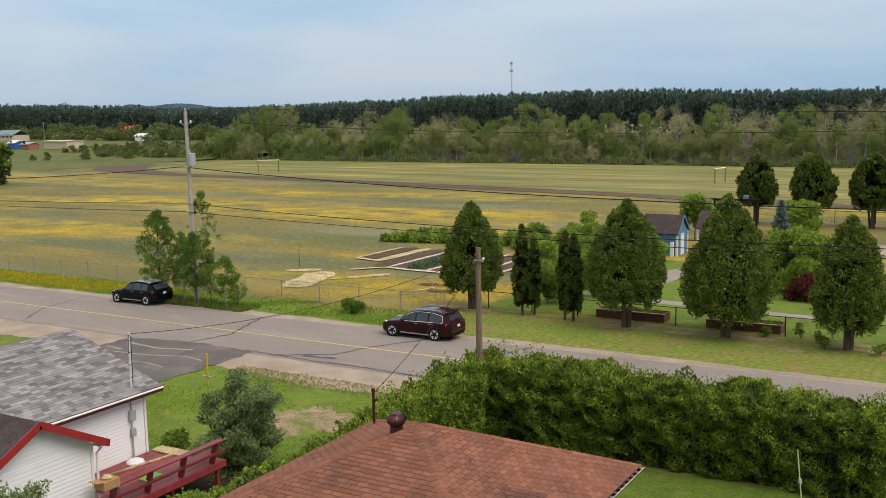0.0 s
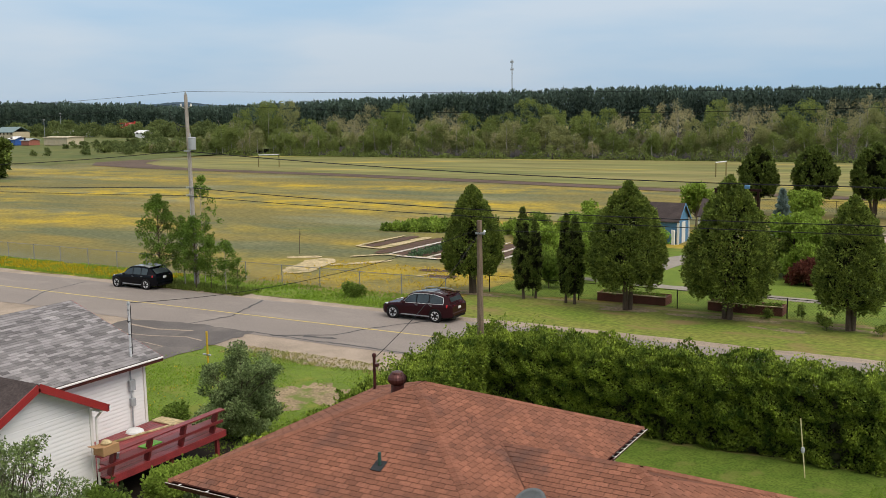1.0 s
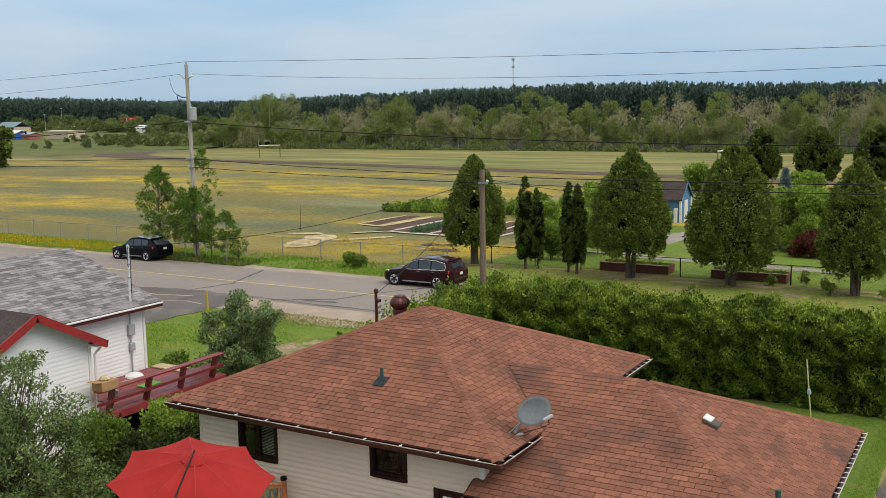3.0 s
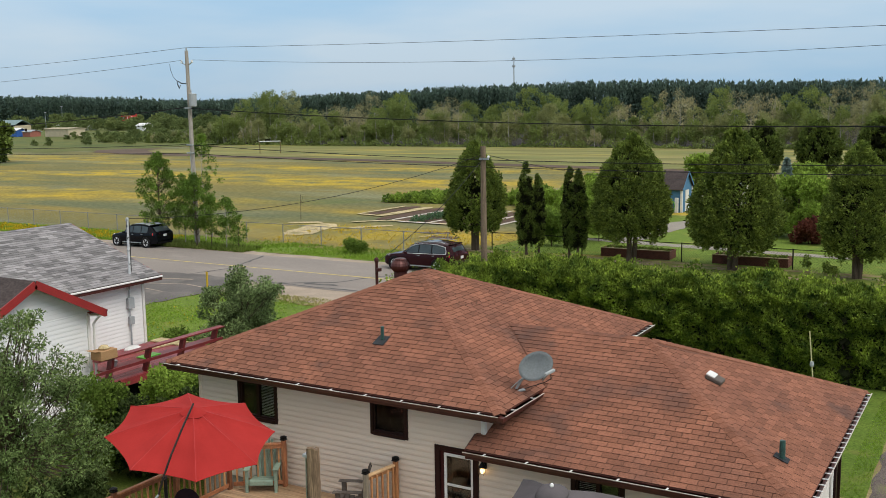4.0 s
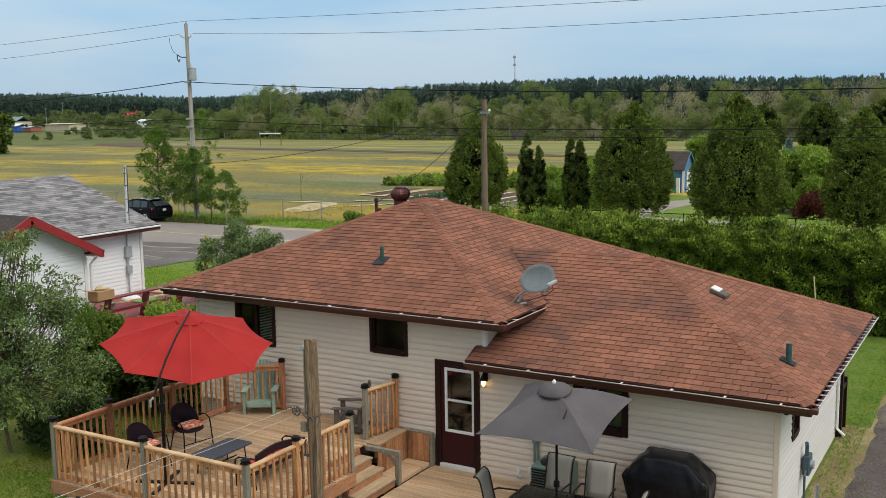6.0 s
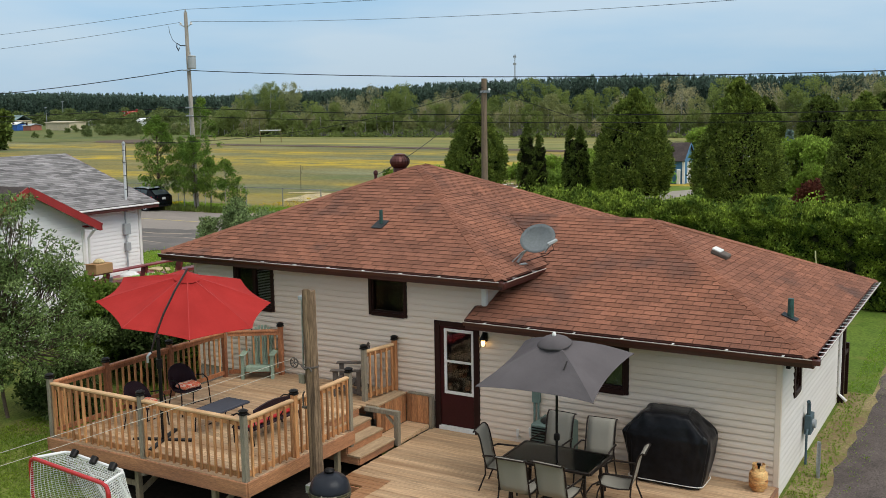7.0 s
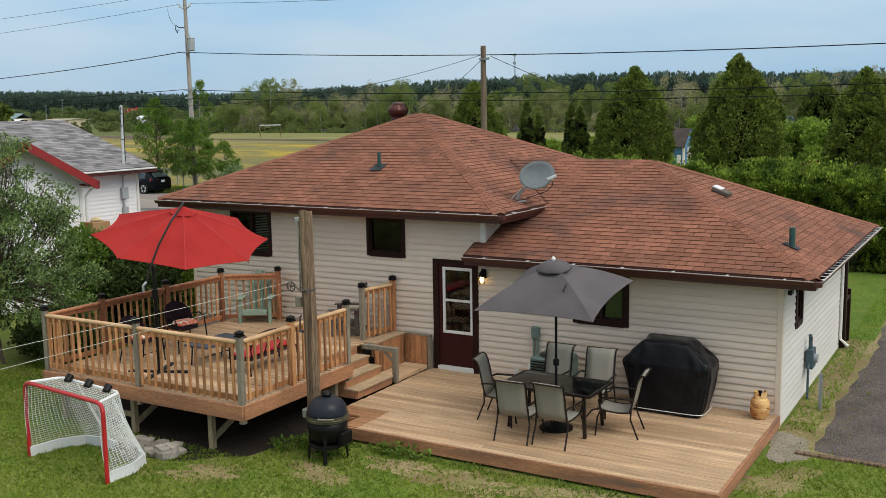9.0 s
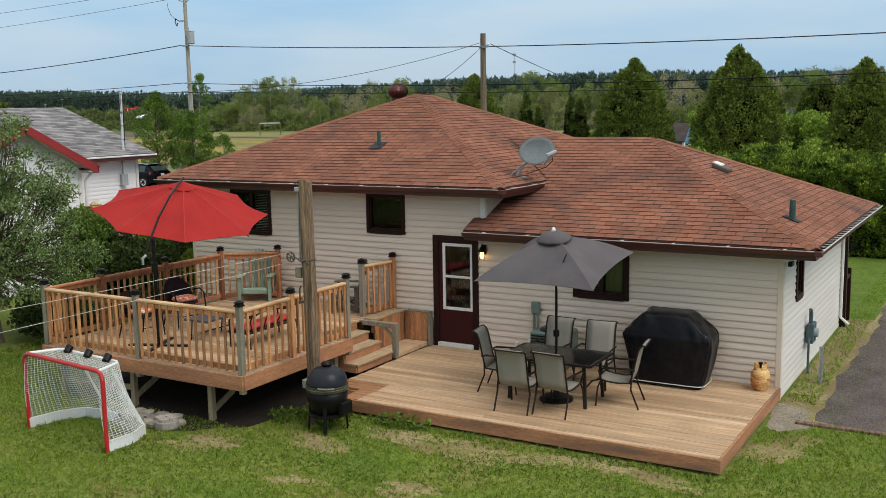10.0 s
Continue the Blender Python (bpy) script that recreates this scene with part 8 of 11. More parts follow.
def leafy_tree(name, x, y, blobs, seed, mat, label, category="tree", leaf=0.13, per=260, trunk_r=0.09, bark="bark", droop=0.0, slim=0.3, group="", lean=(0, 0), leader=False):
    """A broadleaf tree or shrub: tapered stems to every leaf cluster. blobs: (dx, dy, z above ground, radius, squash)."""
    rng = np.random.default_rng(seed)
    z0 = float(gz(y))
    t = thing(name, label, category, (x, y, z0), group)
    bm = bmesh.new()
    hi = max(b[2] for b in blobs)
    fork = Vector((x + lean[0], y + lean[1], z0 + hi * 0.32))
    if trunk_r:
        branch_mesh(bm, (x, y, z0 - 0.05), fork, trunk_r, trunk_r * 0.7, rng, 0.05)
        if leader:
            branch_mesh(bm, fork, (x + 0.3 * lean[0], y, z0 + hi * 0.93), trunk_r * 0.7, trunk_r * 0.12, rng, 0.02)
        for bx, by, bz, br, sq in blobs:
            if leader:
                reach = math.hypot(bx, by)
                branch_mesh(bm, (x, y, z0 + max(bz - 0.75 * reach - 0.15, hi * 0.12)), (x + bx, y + by, z0 + bz), trunk_r * 0.22, trunk_r * 0.06, rng, 0.08, 4, 3)
                continue
            branch_mesh(bm, fork, (x + bx, y + by, z0 + bz), trunk_r * 0.5, trunk_r * 0.12, rng, 0.12, 5, 4)
            for _ in range(3):
                e = Vector(rng.normal(0, 0.5, 3)) * br
                branch_mesh(bm, (x + bx * 0.8, y + by * 0.8, z0 + bz * 0.85), (x + bx + e.x, y + by + e.y, z0 + bz + e.z * sq), trunk_r * 0.16, trunk_r * 0.05, rng, 0.15, 4, 3)
        part("trunk", bm, M[bark], t)
    pieces = []
    for bx, by, bz, br, sq in blobs:
        n = int(per * br * br * 4)
        v = rng.normal(0, 1, (n, 3))
        v /= np.linalg.norm(v, axis=1, keepdims=True)
        rad = br * rng.random(n) ** 0.45
        rad *= 1 + 0.22 * lumps(v * 3 + seed, 1.0, seed + int(bz * 7))
        P = v * rad[:, None] * np.array([1, 1, sq]) + np.array([x + bx, y + by, z0 + bz])
        P[:, 2] = np.maximum(P[:, 2], z0 + 0.03)
        pieces.append(sprays(P, v * 0.6 + np.array([0, 0, 0.25]), np.full(n, leaf), rng, 3, slim, droop))
    V, F = gather(pieces)
    hang(new("crown", fast_mesh("crown", V, F, M[mat])), t)
    return t


def scatter_blobs(rng, n, rx, ry, z0, z1, r0, r1, taper=0.5):
    out = []
    for _ in range(n):
        a, d, f = rng.uniform(0, 6.28), rng.random() ** 0.6, rng.random()
        k = 1 - taper * abs(f - 0.4) * 1.4
        out.append((rx * d * k * math.cos(a), ry * d * k * math.sin(a), z0 + (z1 - z0) * f, rng.uniform(r0, r1), 0.8))
    return out


rng_t = np.random.default_rng(77)
for i, (sx, sy, hh) in enumerate(((-6.62, -4.62, 0.22), (-5.05, -4.0, 0.20), (-4.75, -4.0, 0.18), (-6.45, -4.30, 0.16), (-4.5, -4.0, 0.15))):
    leafy_tree("weed", sx, sy, [(0, 0, hh * 0.5, hh * 0.55, 0.9), (0.12, 0.05, hh * 0.8, hh * 0.4, 0.8), (-0.1, -0.04, hh * 0.6, hh * 0.4, 0.8)], 480 + i, "leaf", "leafy green weed at the edge of the deck", "weed", 0.07, 420, 0.008, group="weeds by the deck")
# grey-green tree beside the raised deck
leafy_tree("willow_tree", -15.5, -3.2, scatter_blobs(rng_t, 150, 2.5, 2.2, 0.8, 3.7, 0.18, 0.36, 0.4) + scatter_blobs(rng_t, 46, 1.3, 1.1, 3.2, 5.0, 0.16, 0.34, 0.5),
           301, "willow", "loose grey-green willow tree beside the raised deck", leaf=0.082, per=270, trunk_r=0.042, droop=0.3, slim=0.18, lean=(-0.4, 0.2))
for i, (sx, sy, hh, rr) in enumerate(((-16.6, 2.6, 2.2, 1.1), (-15.4, 3.6, 2.0, 1.0), (-14.6, 4.6, 1.7, 0.8), (-15.8, 0.6, 2.1, 1.0), (-17.6, 4.0, 1.5, 0.9), (-17.6, 1.2, 1.6, 0.9), (-14.2, 1.6, 1.3, 0.6), (-16.9, 6.2, 1.2, 0.8))):
    leafy_tree("shrub", sx, sy, scatter_blobs(rng_t, 16, rr, rr, 0.3, hh, 0.32, 0.55), 450 + i, ("bush", "shade_leaf")[i % 2], ("leafy green shrub between the houses", "green shrub between the houses, coloured dark for shade")[i % 2], "shrub", 0.10, 260, 0.03, group="shrubs between the houses")
leafy_tree("shrub", -16.2, -0.2, scatter_blobs(rng_t, 22, 0.95, 0.9, 0.4, 2.45, 0.28, 0.48), 308, "leaf", "tall leafy green shrub beside the willow", "shrub", 0.09, 280, 0.03)
leafy_tree("shrub", -14.9, 0.6, scatter_blobs(rng_t, 20, 1.1, 1.5, 0.5, 1.7, 0.35, 0.6), 303, "shade_leaf", "leafy shrub between the houses, coloured dark for shade", "shrub", 0.11, 300, 0.04)
leafy_tree("shrub", -14.6, -2.4, scatter_blobs(rng_t, 12, 1.0, 1.1, 0.3, 0.8, 0.3, 0.45), 304, "shade_leaf", "green shrub beside the raised deck, coloured dark for shade", "shrub", 0.11, 300, 0.04)
leafy_tree("shrub", -16.2, 3.2, scatter_blobs(rng_t, 10, 1.0, 1.3, 0.4, 1.5, 0.35, 0.6), 305, "leaf", "leafy green shrub beside the red deck", "shrub", 0.11, 300, 0.04)
# small tree on the neighbouring lawn
for i in range(11):
    sx, sy = -18.6 + 0.11 * i, 4.6 + 0.85 * i
    leafy_tree("low_hedge_shrub", sx, sy, scatter_blobs(rng_t, 9, 0.55, 0.5, 0.15, 0.75 + 0.05 * i, 0.25, 0.4), 460 + i, "hedge" if i % 3 else "bush", "low bright green shrub along the neighbouring lawn", "shrub", 0.10, 300, 0.02, group="low shrubs along the neighbouring lawn")
leafy_tree("apple_tree", -21.0, 10.3, scatter_blobs(rng_t, 100, 1.5, 1.35, 0.30, 2.9, 0.24, 0.42, 0.35)
           + [(-0.5, 0.6, 3.2, 0.32, 0.8), (-0.2, 0.4, 3.05, 0.36, 0.8), (-0.8, 0.7, 2.95, 0.34, 0.8), (1.5, -0.2, 2.75, 0.34, 0.7), (1.9, -0.4, 2.9, 0.30, 0.7), (2.25, -0.5, 2.95, 0.26, 0.7), (1.3, 0.1, 2.45, 0.36, 0.7),
              (-0.1, -1.7, 1.4, 0.30, 0.8), (0.1, -2.1, 1.3, 0.30, 0.8), (0.3, -2.5, 1.35, 0.26, 0.8), (0.3, -1.4, 1.1, 0.34, 0.8)],
           306, "apple", "small sprawling grey-green tree on the lawn", leaf=0.085, per=360, trunk_r=0.045, slim=0.26)
leafy_tree("shrub", -23.4, 9.3, scatter_blobs(rng_t, 6, 0.9, 0.7, 0.3, 0.9, 0.3, 0.5), 307, "leaf", "low green shrub at the house corner", "shrub", 0.11, 300, 0.03)
# poplars round the utility pole
def airy_blobs(rng, n, r, z0, z1, belly=0.35):
    """Leaf clusters of a light crown: widest at its belly, narrow at the top, with gaps between."""
    out = []
    for _ in range(n):
        f, a = rng.random(), rng.uniform(0, 6.28)
        w = r * (0.55 + 0.45 * f / belly if f < belly else (1 - (f - belly) / (1 - belly)) ** 0.75 + 0.08)
        d = w * rng.random() ** 0.45
        out.append((d * math.cos(a), d * math.sin(a), z0 + (z1 - z0) * f, rng.uniform(0.13, 0.32), 0.85))
    return out


for i, (px, py, z0, z1, rr, nb, st) in enumerate(((-48.6, 32.9, 1.2, 6.4, 1.85, 190, 0.055), (-46.6, 33.2, 1.3, 4.9, 1.1, 75, 0.04), (-45.0, 32.7, 1.4, 5.0, 1.45, 110, 0.045), (-46.5, 35.1, 3.0, 7.6, 1.25, 66, 0.035),
                                                  (-43.8, 32.9, 1.0, 3.5, 0.95, 50, 0.030), (-42.4, 32.8, 0.9, 3.5, 1.0, 56, 0.030), (-41.5, 33.0, 0.6, 2.3, 0.6, 20, 0.022))):
    leafy_tree("poplar_sapling", px, py, airy_blobs(rng_t, nb, rr, z0, z1), 310 + i, "poplar", "young poplar with pale stem and light green leaves", leaf=0.10, per=150, trunk_r=st, bark="pale_bark" if i % 2 else "bark", group="poplars by the utility pole", leader=True)
leafy_tree("shrub", -33.6, 35.3, scatter_blobs(rng_t, 7, 0.7, 0.6, 0.2, 0.8, 0.3, 0.45), 320, "leaf", "small green bush on the verge", "shrub", 0.13, 200, 0.02)
# garden behind the black fence
leafy_tree("lilac_bush", -9.6, 55.5, scatter_blobs(rng_t, 30, 2.7, 2.2, 0.9, 3.9, 0.6, 1.0), 321, "bush", "large bright green layered bush in the garden", "shrub", 0.20, 120, 0.10)
leafy_tree("shrub", -11.8, 55.0, scatter_blobs(rng_t, 16, 1.7, 1.3, 0.6, 2.6, 0.6, 0.9), 326, "cedar", "dark green bush beside the bright bush", "shrub", 0.20, 120, 0.08)
leafy_tree("maple_tree", -15.2, 88.0, scatter_blobs(rng_t, 16, 2.0, 1.9, 0.8, 2.8, 0.7, 1.1), 322, "bush", "round bright green bush behind the garden", leaf=0.30, per=60, trunk_r=0.10)
leafy_tree("purple_bush", -8.5, 52.0, scatter_blobs(rng_t, 16, 1.3, 0.9, 0.3, 1.5, 0.4, 0.6), 323, "purple", "maroon-leaved bush on the lawn", "shrub", 0.19, 150, 0.05)
leafy_tree("maple_tree", -23.4, 79.0, scatter_blobs(rng_t, 10, 1.3, 1.3, 2.0, 4.2, 0.6, 0.9), 325, "bush", "bright green tree behind the shed", leaf=0.28, per=60, trunk_r=0.09)
leafy_tree("maple_tree", -34.3, 78.5, scatter_blobs(rng_t, 6, 0.7, 0.7, 1.3, 2.6, 0.4, 0.6), 327, "bush", "small bright green tree in the field", leaf=0.25, per=70, trunk_r=0.05)
SHRUBS = ((-29.2, 55.6, 2.3, 1.5, 0), (-27.6, 57.2, 1.9, 1.5, 1), (-27.0, 52.0, 3.0, 1.4, 0), (-23.5, 43.8, 2.2, 0.9, 2), (-26.2, 58.4, 2.8, 1.9, 1), (-24.4, 54.4, 2.6, 1.7, 0), (-25.5, 61.5, 3.2, 1.9, 1), (-30.6, 62.8, 2.4, 1.8, 1),
          (-28.4, 65.0, 2.8, 2.0, 0), (-32.5, 66.4, 1.7, 1.6, 2), (-35.8, 67.6, 1.5, 1.8, 1), (-38.8, 68.4, 1.4, 1.8, 0), (-31.0, 70.0, 1.8, 2.0, 2), (-21.4, 47.0, 3.0, 1.3, 1), (-26.0, 47.5, 2.0, 1.2, 0), (-41.2, 66.8, 1.1, 1.5, 1),
          (-37.5, 72.5, 1.5, 1.7, 2), (-33.9, 73.4, 1.6, 1.7, 1), (-21.2, 51.0, 2.6, 1.4, 0), (-23.0, 64.0, 2.2, 1.6, 1))
for i, (sx, sy, hh, rr, kind_of) in enumerate(SHRUBS):
    leafy_tree("garden_shrub", sx, sy, scatter_blobs(rng_t, 11, rr, rr, 0.25, hh, 0.4, 0.7), 330 + i, ("bush", "bush", "leaf")[kind_of], ("bright green shrub in the vegetable garden", "leafy light green shrub in the vegetable garden", "darker green shrub in the vegetable garden")[kind_of], "shrub", 0.19, 110, 0.04, group="shrubs in the vegetable garden")
for i, sx in enumerate((-4.9, -2.1, -8.4, -6.5, -5.4)):
    leafy_tree("seedling", sx, (38.4, 38.2, 40.3, 40.4, 40.0)[i], scatter_blobs(rng_t, 4, 0.3, 0.3, 0.2, (0.6, 0.5, 0.5, 0.9, 0.6)[i], 0.18, 0.3), 345 + i, "cedar", "small young conifer in the grass", "shrub", 0.10, 200, 0.02)


def spruce(x, y, h, r, seed):
    rng = np.random.default_rng(seed)
    z0 = float(gz(y))
    t = thing("blue_spruce", "small blue-grey spruce in the garden", "tree", (x, y, z0))
    part("trunk", rodded((x, y, z0 - 0.05), (x, y, z0 + h * 0.9), 0.07, 0.02), M["bark"], t)
    n = 2200
    f, a = rng.random(n) ** 1.3, rng.uniform(0, 6.28, n)
    tier = 0.75 + 0.25 * np.cos(f * 40)
    rad = r * (1 - f) * tier * (0.6 + 0.4 * rng.random(n))
    P = np.stack((x + rad * np.cos(a), y + rad * np.sin(a), z0 + 0.3 + f * (h - 0.3)), 1)
    V, F = sprays(P, np.stack((np.cos(a), np.sin(a), 0 * a - 0.1), 1), np.full(n, 0.3), rng, 2, 0.22)
    hang(new("crown", fast_mesh("crown", V, F, M["spruce"])), t)


spruce(-14.9, 77.0, 4.4, 1.3, 350)
leafy_tree("old_maple", -175.5, 107.0, scatter_blobs(rng_t, 34, 5.0, 4.5, 1.5, 9.6, 1.6, 2.4, 0.5), 351, "cedar_dark", "large dark green tree at the edge of the field", leaf=0.9, per=16, trunk_r=0.35)
leafy_tree("old_maple", -182.0, 103.0, scatter_blobs(rng_t, 20, 5.0, 4.5, 1.5, 9.0, 1.6, 2.4, 0.5), 352, "cedar_dark", "large dark green tree at the edge of the field", leaf=0.9, per=16, trunk_r=0.35)


# ---- the wood beyond the pitch ----
SKYLINE_X = (-232, -223, -214, -209, -202, -199, -195, -191, -187, -181, -175, -169, -160, -156, -150, -146, -143, -138, -128, -118, -109, -101, -97, -83, -78, -68, -63, -52, -43, -33, 70)
SKYLINE_Z = (3.4, 5.3, 8.8, 11.1, 16.3, 11.6, 16.4, 15.0, 10.3, 9.3, 9.8, 12.3, 11.9, 9.6, 13.9, 12.9, 8.9, 12.0, 12.6, 11.4, 13.1, 11.1, 9.6, 11.0, 9.9, 12.4, 11.2, 12.8, 10.2, 13.2, 13.2)
BUDDING = ((-173, -157), (-141, -132), (-84, -76), (-71, -61), (-56, -49), (-34, -15))


def wood_edge():
    """Broadleaf trees along the far side of the pitch, green ones and ones still in bud: each a crown of many leaf clumps."""
    rng = np.random.default_rng(400)
    green, grey, bare, stems = [], [], [], bmesh.new()
    for i in range(330):
        row = i % 3
        x = -236 + (i // 3) * 2.75 + rng.normal(0, 1.2)
        y = 212 + row * 5.5 + rng.normal(0, 1.3)
        full = float(np.interp(x, SKYLINE_X, SKYLINE_Z)) + 0.6
        hgt = full * (rng.uniform(0.35, 0.75), rng.uniform(0.55, 1.0), rng.uniform(0.88, 1.18))[row]
        if row == 2 and (i // 3) % 2:
            continue
        bud = any(a < x < b for a, b in BUDDING) and row > 0
        brown = rng.random() < (0.75 if bud else 0.10)
        half = rng.random() < 0.35
        w = (hgt * rng.uniform(0.17, 0.28) + 0.5) * (1.25 if row == 2 else 1.0)
        k = int(14 + hgt * 1.6)
        f = rng.random(k) ** 0.7
        a = rng.uniform(0, 6.28, k)
        reach = w * np.sin(np.pi * np.clip(0.22 + 0.70 * f, 0, 1)) ** 0.7 * rng.random(k) ** 0.45
        C = np.stack((x + reach * np.cos(a), y + reach * np.sin(a), -1.3 + hgt * (0.10 + 0.80 * f)), 1)
        O = np.stack((0.4 * np.cos(a), 0.4 * np.sin(a), 0 * a + 0.9), 1)
        P, D = clumped(C, O, rng.uniform(0.55, 1.15, k) * (0.6 + hgt * 0.045), 40 if brown else 60, rng, (1.0, 1.0, 1.45))
        size = 0.27 if brown else 0.30
        item = sprays(P, D, np.full(len(P), size), rng, 2, 0.16 if brown else 0.34)
        (bare if brown else grey if half else green).append(item)
        if row < 2:
            rod(stems, (x, y - 0.3, -1.5), (x + rng.normal(0, 0.5), y - 0.3, hgt * 0.8), 0.12, 0.04, 4, False)
            for _ in range(4 if brown else 1):
                z = hgt * rng.uniform(0.35, 0.8)
                rod(stems, (x, y - 0.3, z), (x + rng.normal(0, w * 0.6), y - 0.5, z + hgt * 0.25), 0.05, 0.02, 4, False)
    # undergrowth along the edge
    n = 12000
    px = rng.uniform(-240, 70, n)
    P = np.stack((px, 209.3 + rng.normal(0, 0.9, n), -1.3 + rng.random(n) ** 1.4 * (1.6 + 1.2 * np.sin(px * 0.31) + 0.8 * np.sin(px * 0.83))), 1)
    green.append(sprays(P, np.tile((0, -0.5, 0.8), (n, 1)), np.full(n, 0.42), rng, 2, 0.36))
    w = thing("wood_edge", "spring wood of green and budding broadleaf trees", "woodland", (-85, 212, -1.3), kind="stuff")
    for name, items, m in (("green_crown", green, "wood_edge"), ("pale_crown", grey, "wood_pale"), ("budding_crown", bare, "wood_bare")):
        V, F = gather(items)
        tagged(hang(new(name, fast_mesh(name, V, F, M[m])), w), kind="stuff")
    tagged(part("stem", stems, M["pale_bark"], w), kind="stuff")


PINE_X = (-900, -573, -525, -478, -433, -390, -349, -311, -274, -244, -194, -144, -106, -60, 150)
PINE_Z = (23.0, 21.6, 20.7, 18.8, 16.7, 16.6, 17.4, 18.4, 18.9, 20.4, 21.0, 21.4, 19.6, 18.9, 18.9)


def pine_wood():
    """A far plantation of dark pines: tiers of ragged boughs on every tree."""
    rng = np.random.default_rng(401)
    line = lambda x: np.interp(x, (-900, -573, -433, -244, -60, 150), (385, 398, 410, 410, 428, 440))
    spots, heights = [], []
    for row in range(5):
        x = -900.0
        while x < 150:
            x += rng.uniform(1.2, 2.7)
            spots.append((x, float(line(x)) + row * 5 + rng.normal(0, 1.5)))
            heights.append(float(np.interp(x, PINE_X, PINE_Z)) * (1 + rng.normal(0, 0.035)) * (0.99 + 0.004 * row))
    per = 50
    n = len(spots) * per
    S, H = np.repeat(np.array(spots), per, 0), np.repeat(np.array(heights), per)
    f, a = rng.random(n) ** 0.75, rng.uniform(0, 6.28, n)
    rad = np.repeat(rng.uniform(1.5, 2.6, len(spots)), per) * (1.04 - f) ** 0.62 * rng.random(n) ** 0.5
    P = np.stack((S[:, 0] + rad * np.cos(a), S[:, 1] + rad * np.sin(a), -1.3 + H * (0.25 + 0.70 * f)), 1)
    D = np.stack((0.6 * np.cos(a), 0.6 * np.sin(a), 0.7 + 1.2 * f), 1)
    vs, fs = sprays(P, D, 1.1 + 0.9 * rng.random(n), rng, 2, 0.15)
    # shaded undergrowth closes the wood below
    n = 44000
    px = rng.uniform(-900, 150, n)
    P = np.stack((px, line(px) - 1 + rng.random(n) * 18, rng.random(n) ** 0.8 * (np.interp(px, PINE_X, PINE_Z) - 2.6) - 1.3), 1)
    V, F = sprays(P, np.tile((0, -0.3, 0.9), (n, 1)), np.full(n, 1.8), rng, 2, 0.3)
    V, F = gather([(vs, fs), (V, F)])
    tagged(new("pine_wood", fast_mesh("pine_wood", V, F, M["pine"])), "dark pine plantation on the horizon", "woodland", "", "stuff")


def far_scrub():
    """Green bushes and small trees on the rough meadow, before the far houses."""
    rng = np.random.default_rng(402)
    items = []
    spots = [(rng.uniform(-296, -212), rng.uniform(222, 262), rng.uniform(1.0, 2.6)) for _ in range(150)]
    spots += [(rng.uniform(-262, -214), rng.uniform(205, 240), rng.uniform(1.6, 3.2)) for _ in range(60)]
    spots += [(rng.uniform(-470, -270), rng.uniform(318, 334), rng.uniform(3.0, 6.0)) for _ in range(80)]
    spots += [(rng.uniform(-480, -300), rng.uniform(330, 336), rng.uniform(5.0, 8.5)) for _ in range(40)]
    spots += [(-345, 262, 5.0), (-341, 262, 4.2), (-262, 190, 2.4), (-266, 188, 2.0), (-250, 195, 2.6), (-236, 200, 2.2), (-300, 268, 4.0), (-288, 262, 4.4)]
    for x, y, h in spots:
        k = 9 + int(h * 2.0)
        f, a = rng.random(k) ** 1.5, rng.uniform(0, 6.28, k)
        reach = h * 0.5 * rng.random(k) ** 0.5 * np.sin(np.pi * (0.3 + 0.6 * f))
        C = np.stack((x + reach * 1.3 * np.cos(a), y + reach * np.sin(a), -1.2 + float(rise_of(y)) + h * (0.1 + 0.75 * f)), 1)
        O = np.tile((0, 0, 0.9), (k, 1))
        P, D = clumped(C, O, rng.uniform(0.18, 0.30, k) * h, 22, rng)
        items.append(sprays(P, D, np.full(len(P), 0.22 + 0.075 * h), rng, 2, 0.4))
    V, F = gather(items)
    tagged(new("meadow_scrub", fast_mesh("meadow_scrub", V, F, M["scrub"])), "scattered green bushes on the rough meadow", "scrub", "", "stuff")


wood_edge()
pine_wood()
far_scrub()


def far_hill():
    """A low wooded ridge, its haze put into the blue colour."""
    rng = np.random.default_rng(403)
    xs = np.linspace(-2150, -1480, 90)
    top = 26 + 12 * np.exp(-((xs + 1868) / 55) ** 2) + 10.5 * np.exp(-((xs + 1690) / 75) ** 2) + 5 * np.exp(-((xs + 1770) / 60) ** 2) + rng.normal(0, 0.35, 90)
    verts = [(x, y, z) for x, t in zip(xs, top) for y, z in ((1660, -2), (1690, t), (1900, -2))]
    faces = [(3 * i + j, 3 * i + 3 + j, 3 * i + 4 + j, 3 * i + 1 + j) for i in range(89) for j in (0, 1)]
    m = surface("haze_coloured_hill", (0.075, 0.115, 0.155), (0.06, 0.095, 0.125), rough=1.0, coarse=0.02, fine=0.12, grain=0.15, bump=0)
    tagged(new("backdrop", mesh_of("backdrop", verts, faces, m)), "far wooded ridge, coloured blue for haze", "hill", "", "structure")


far_hill()


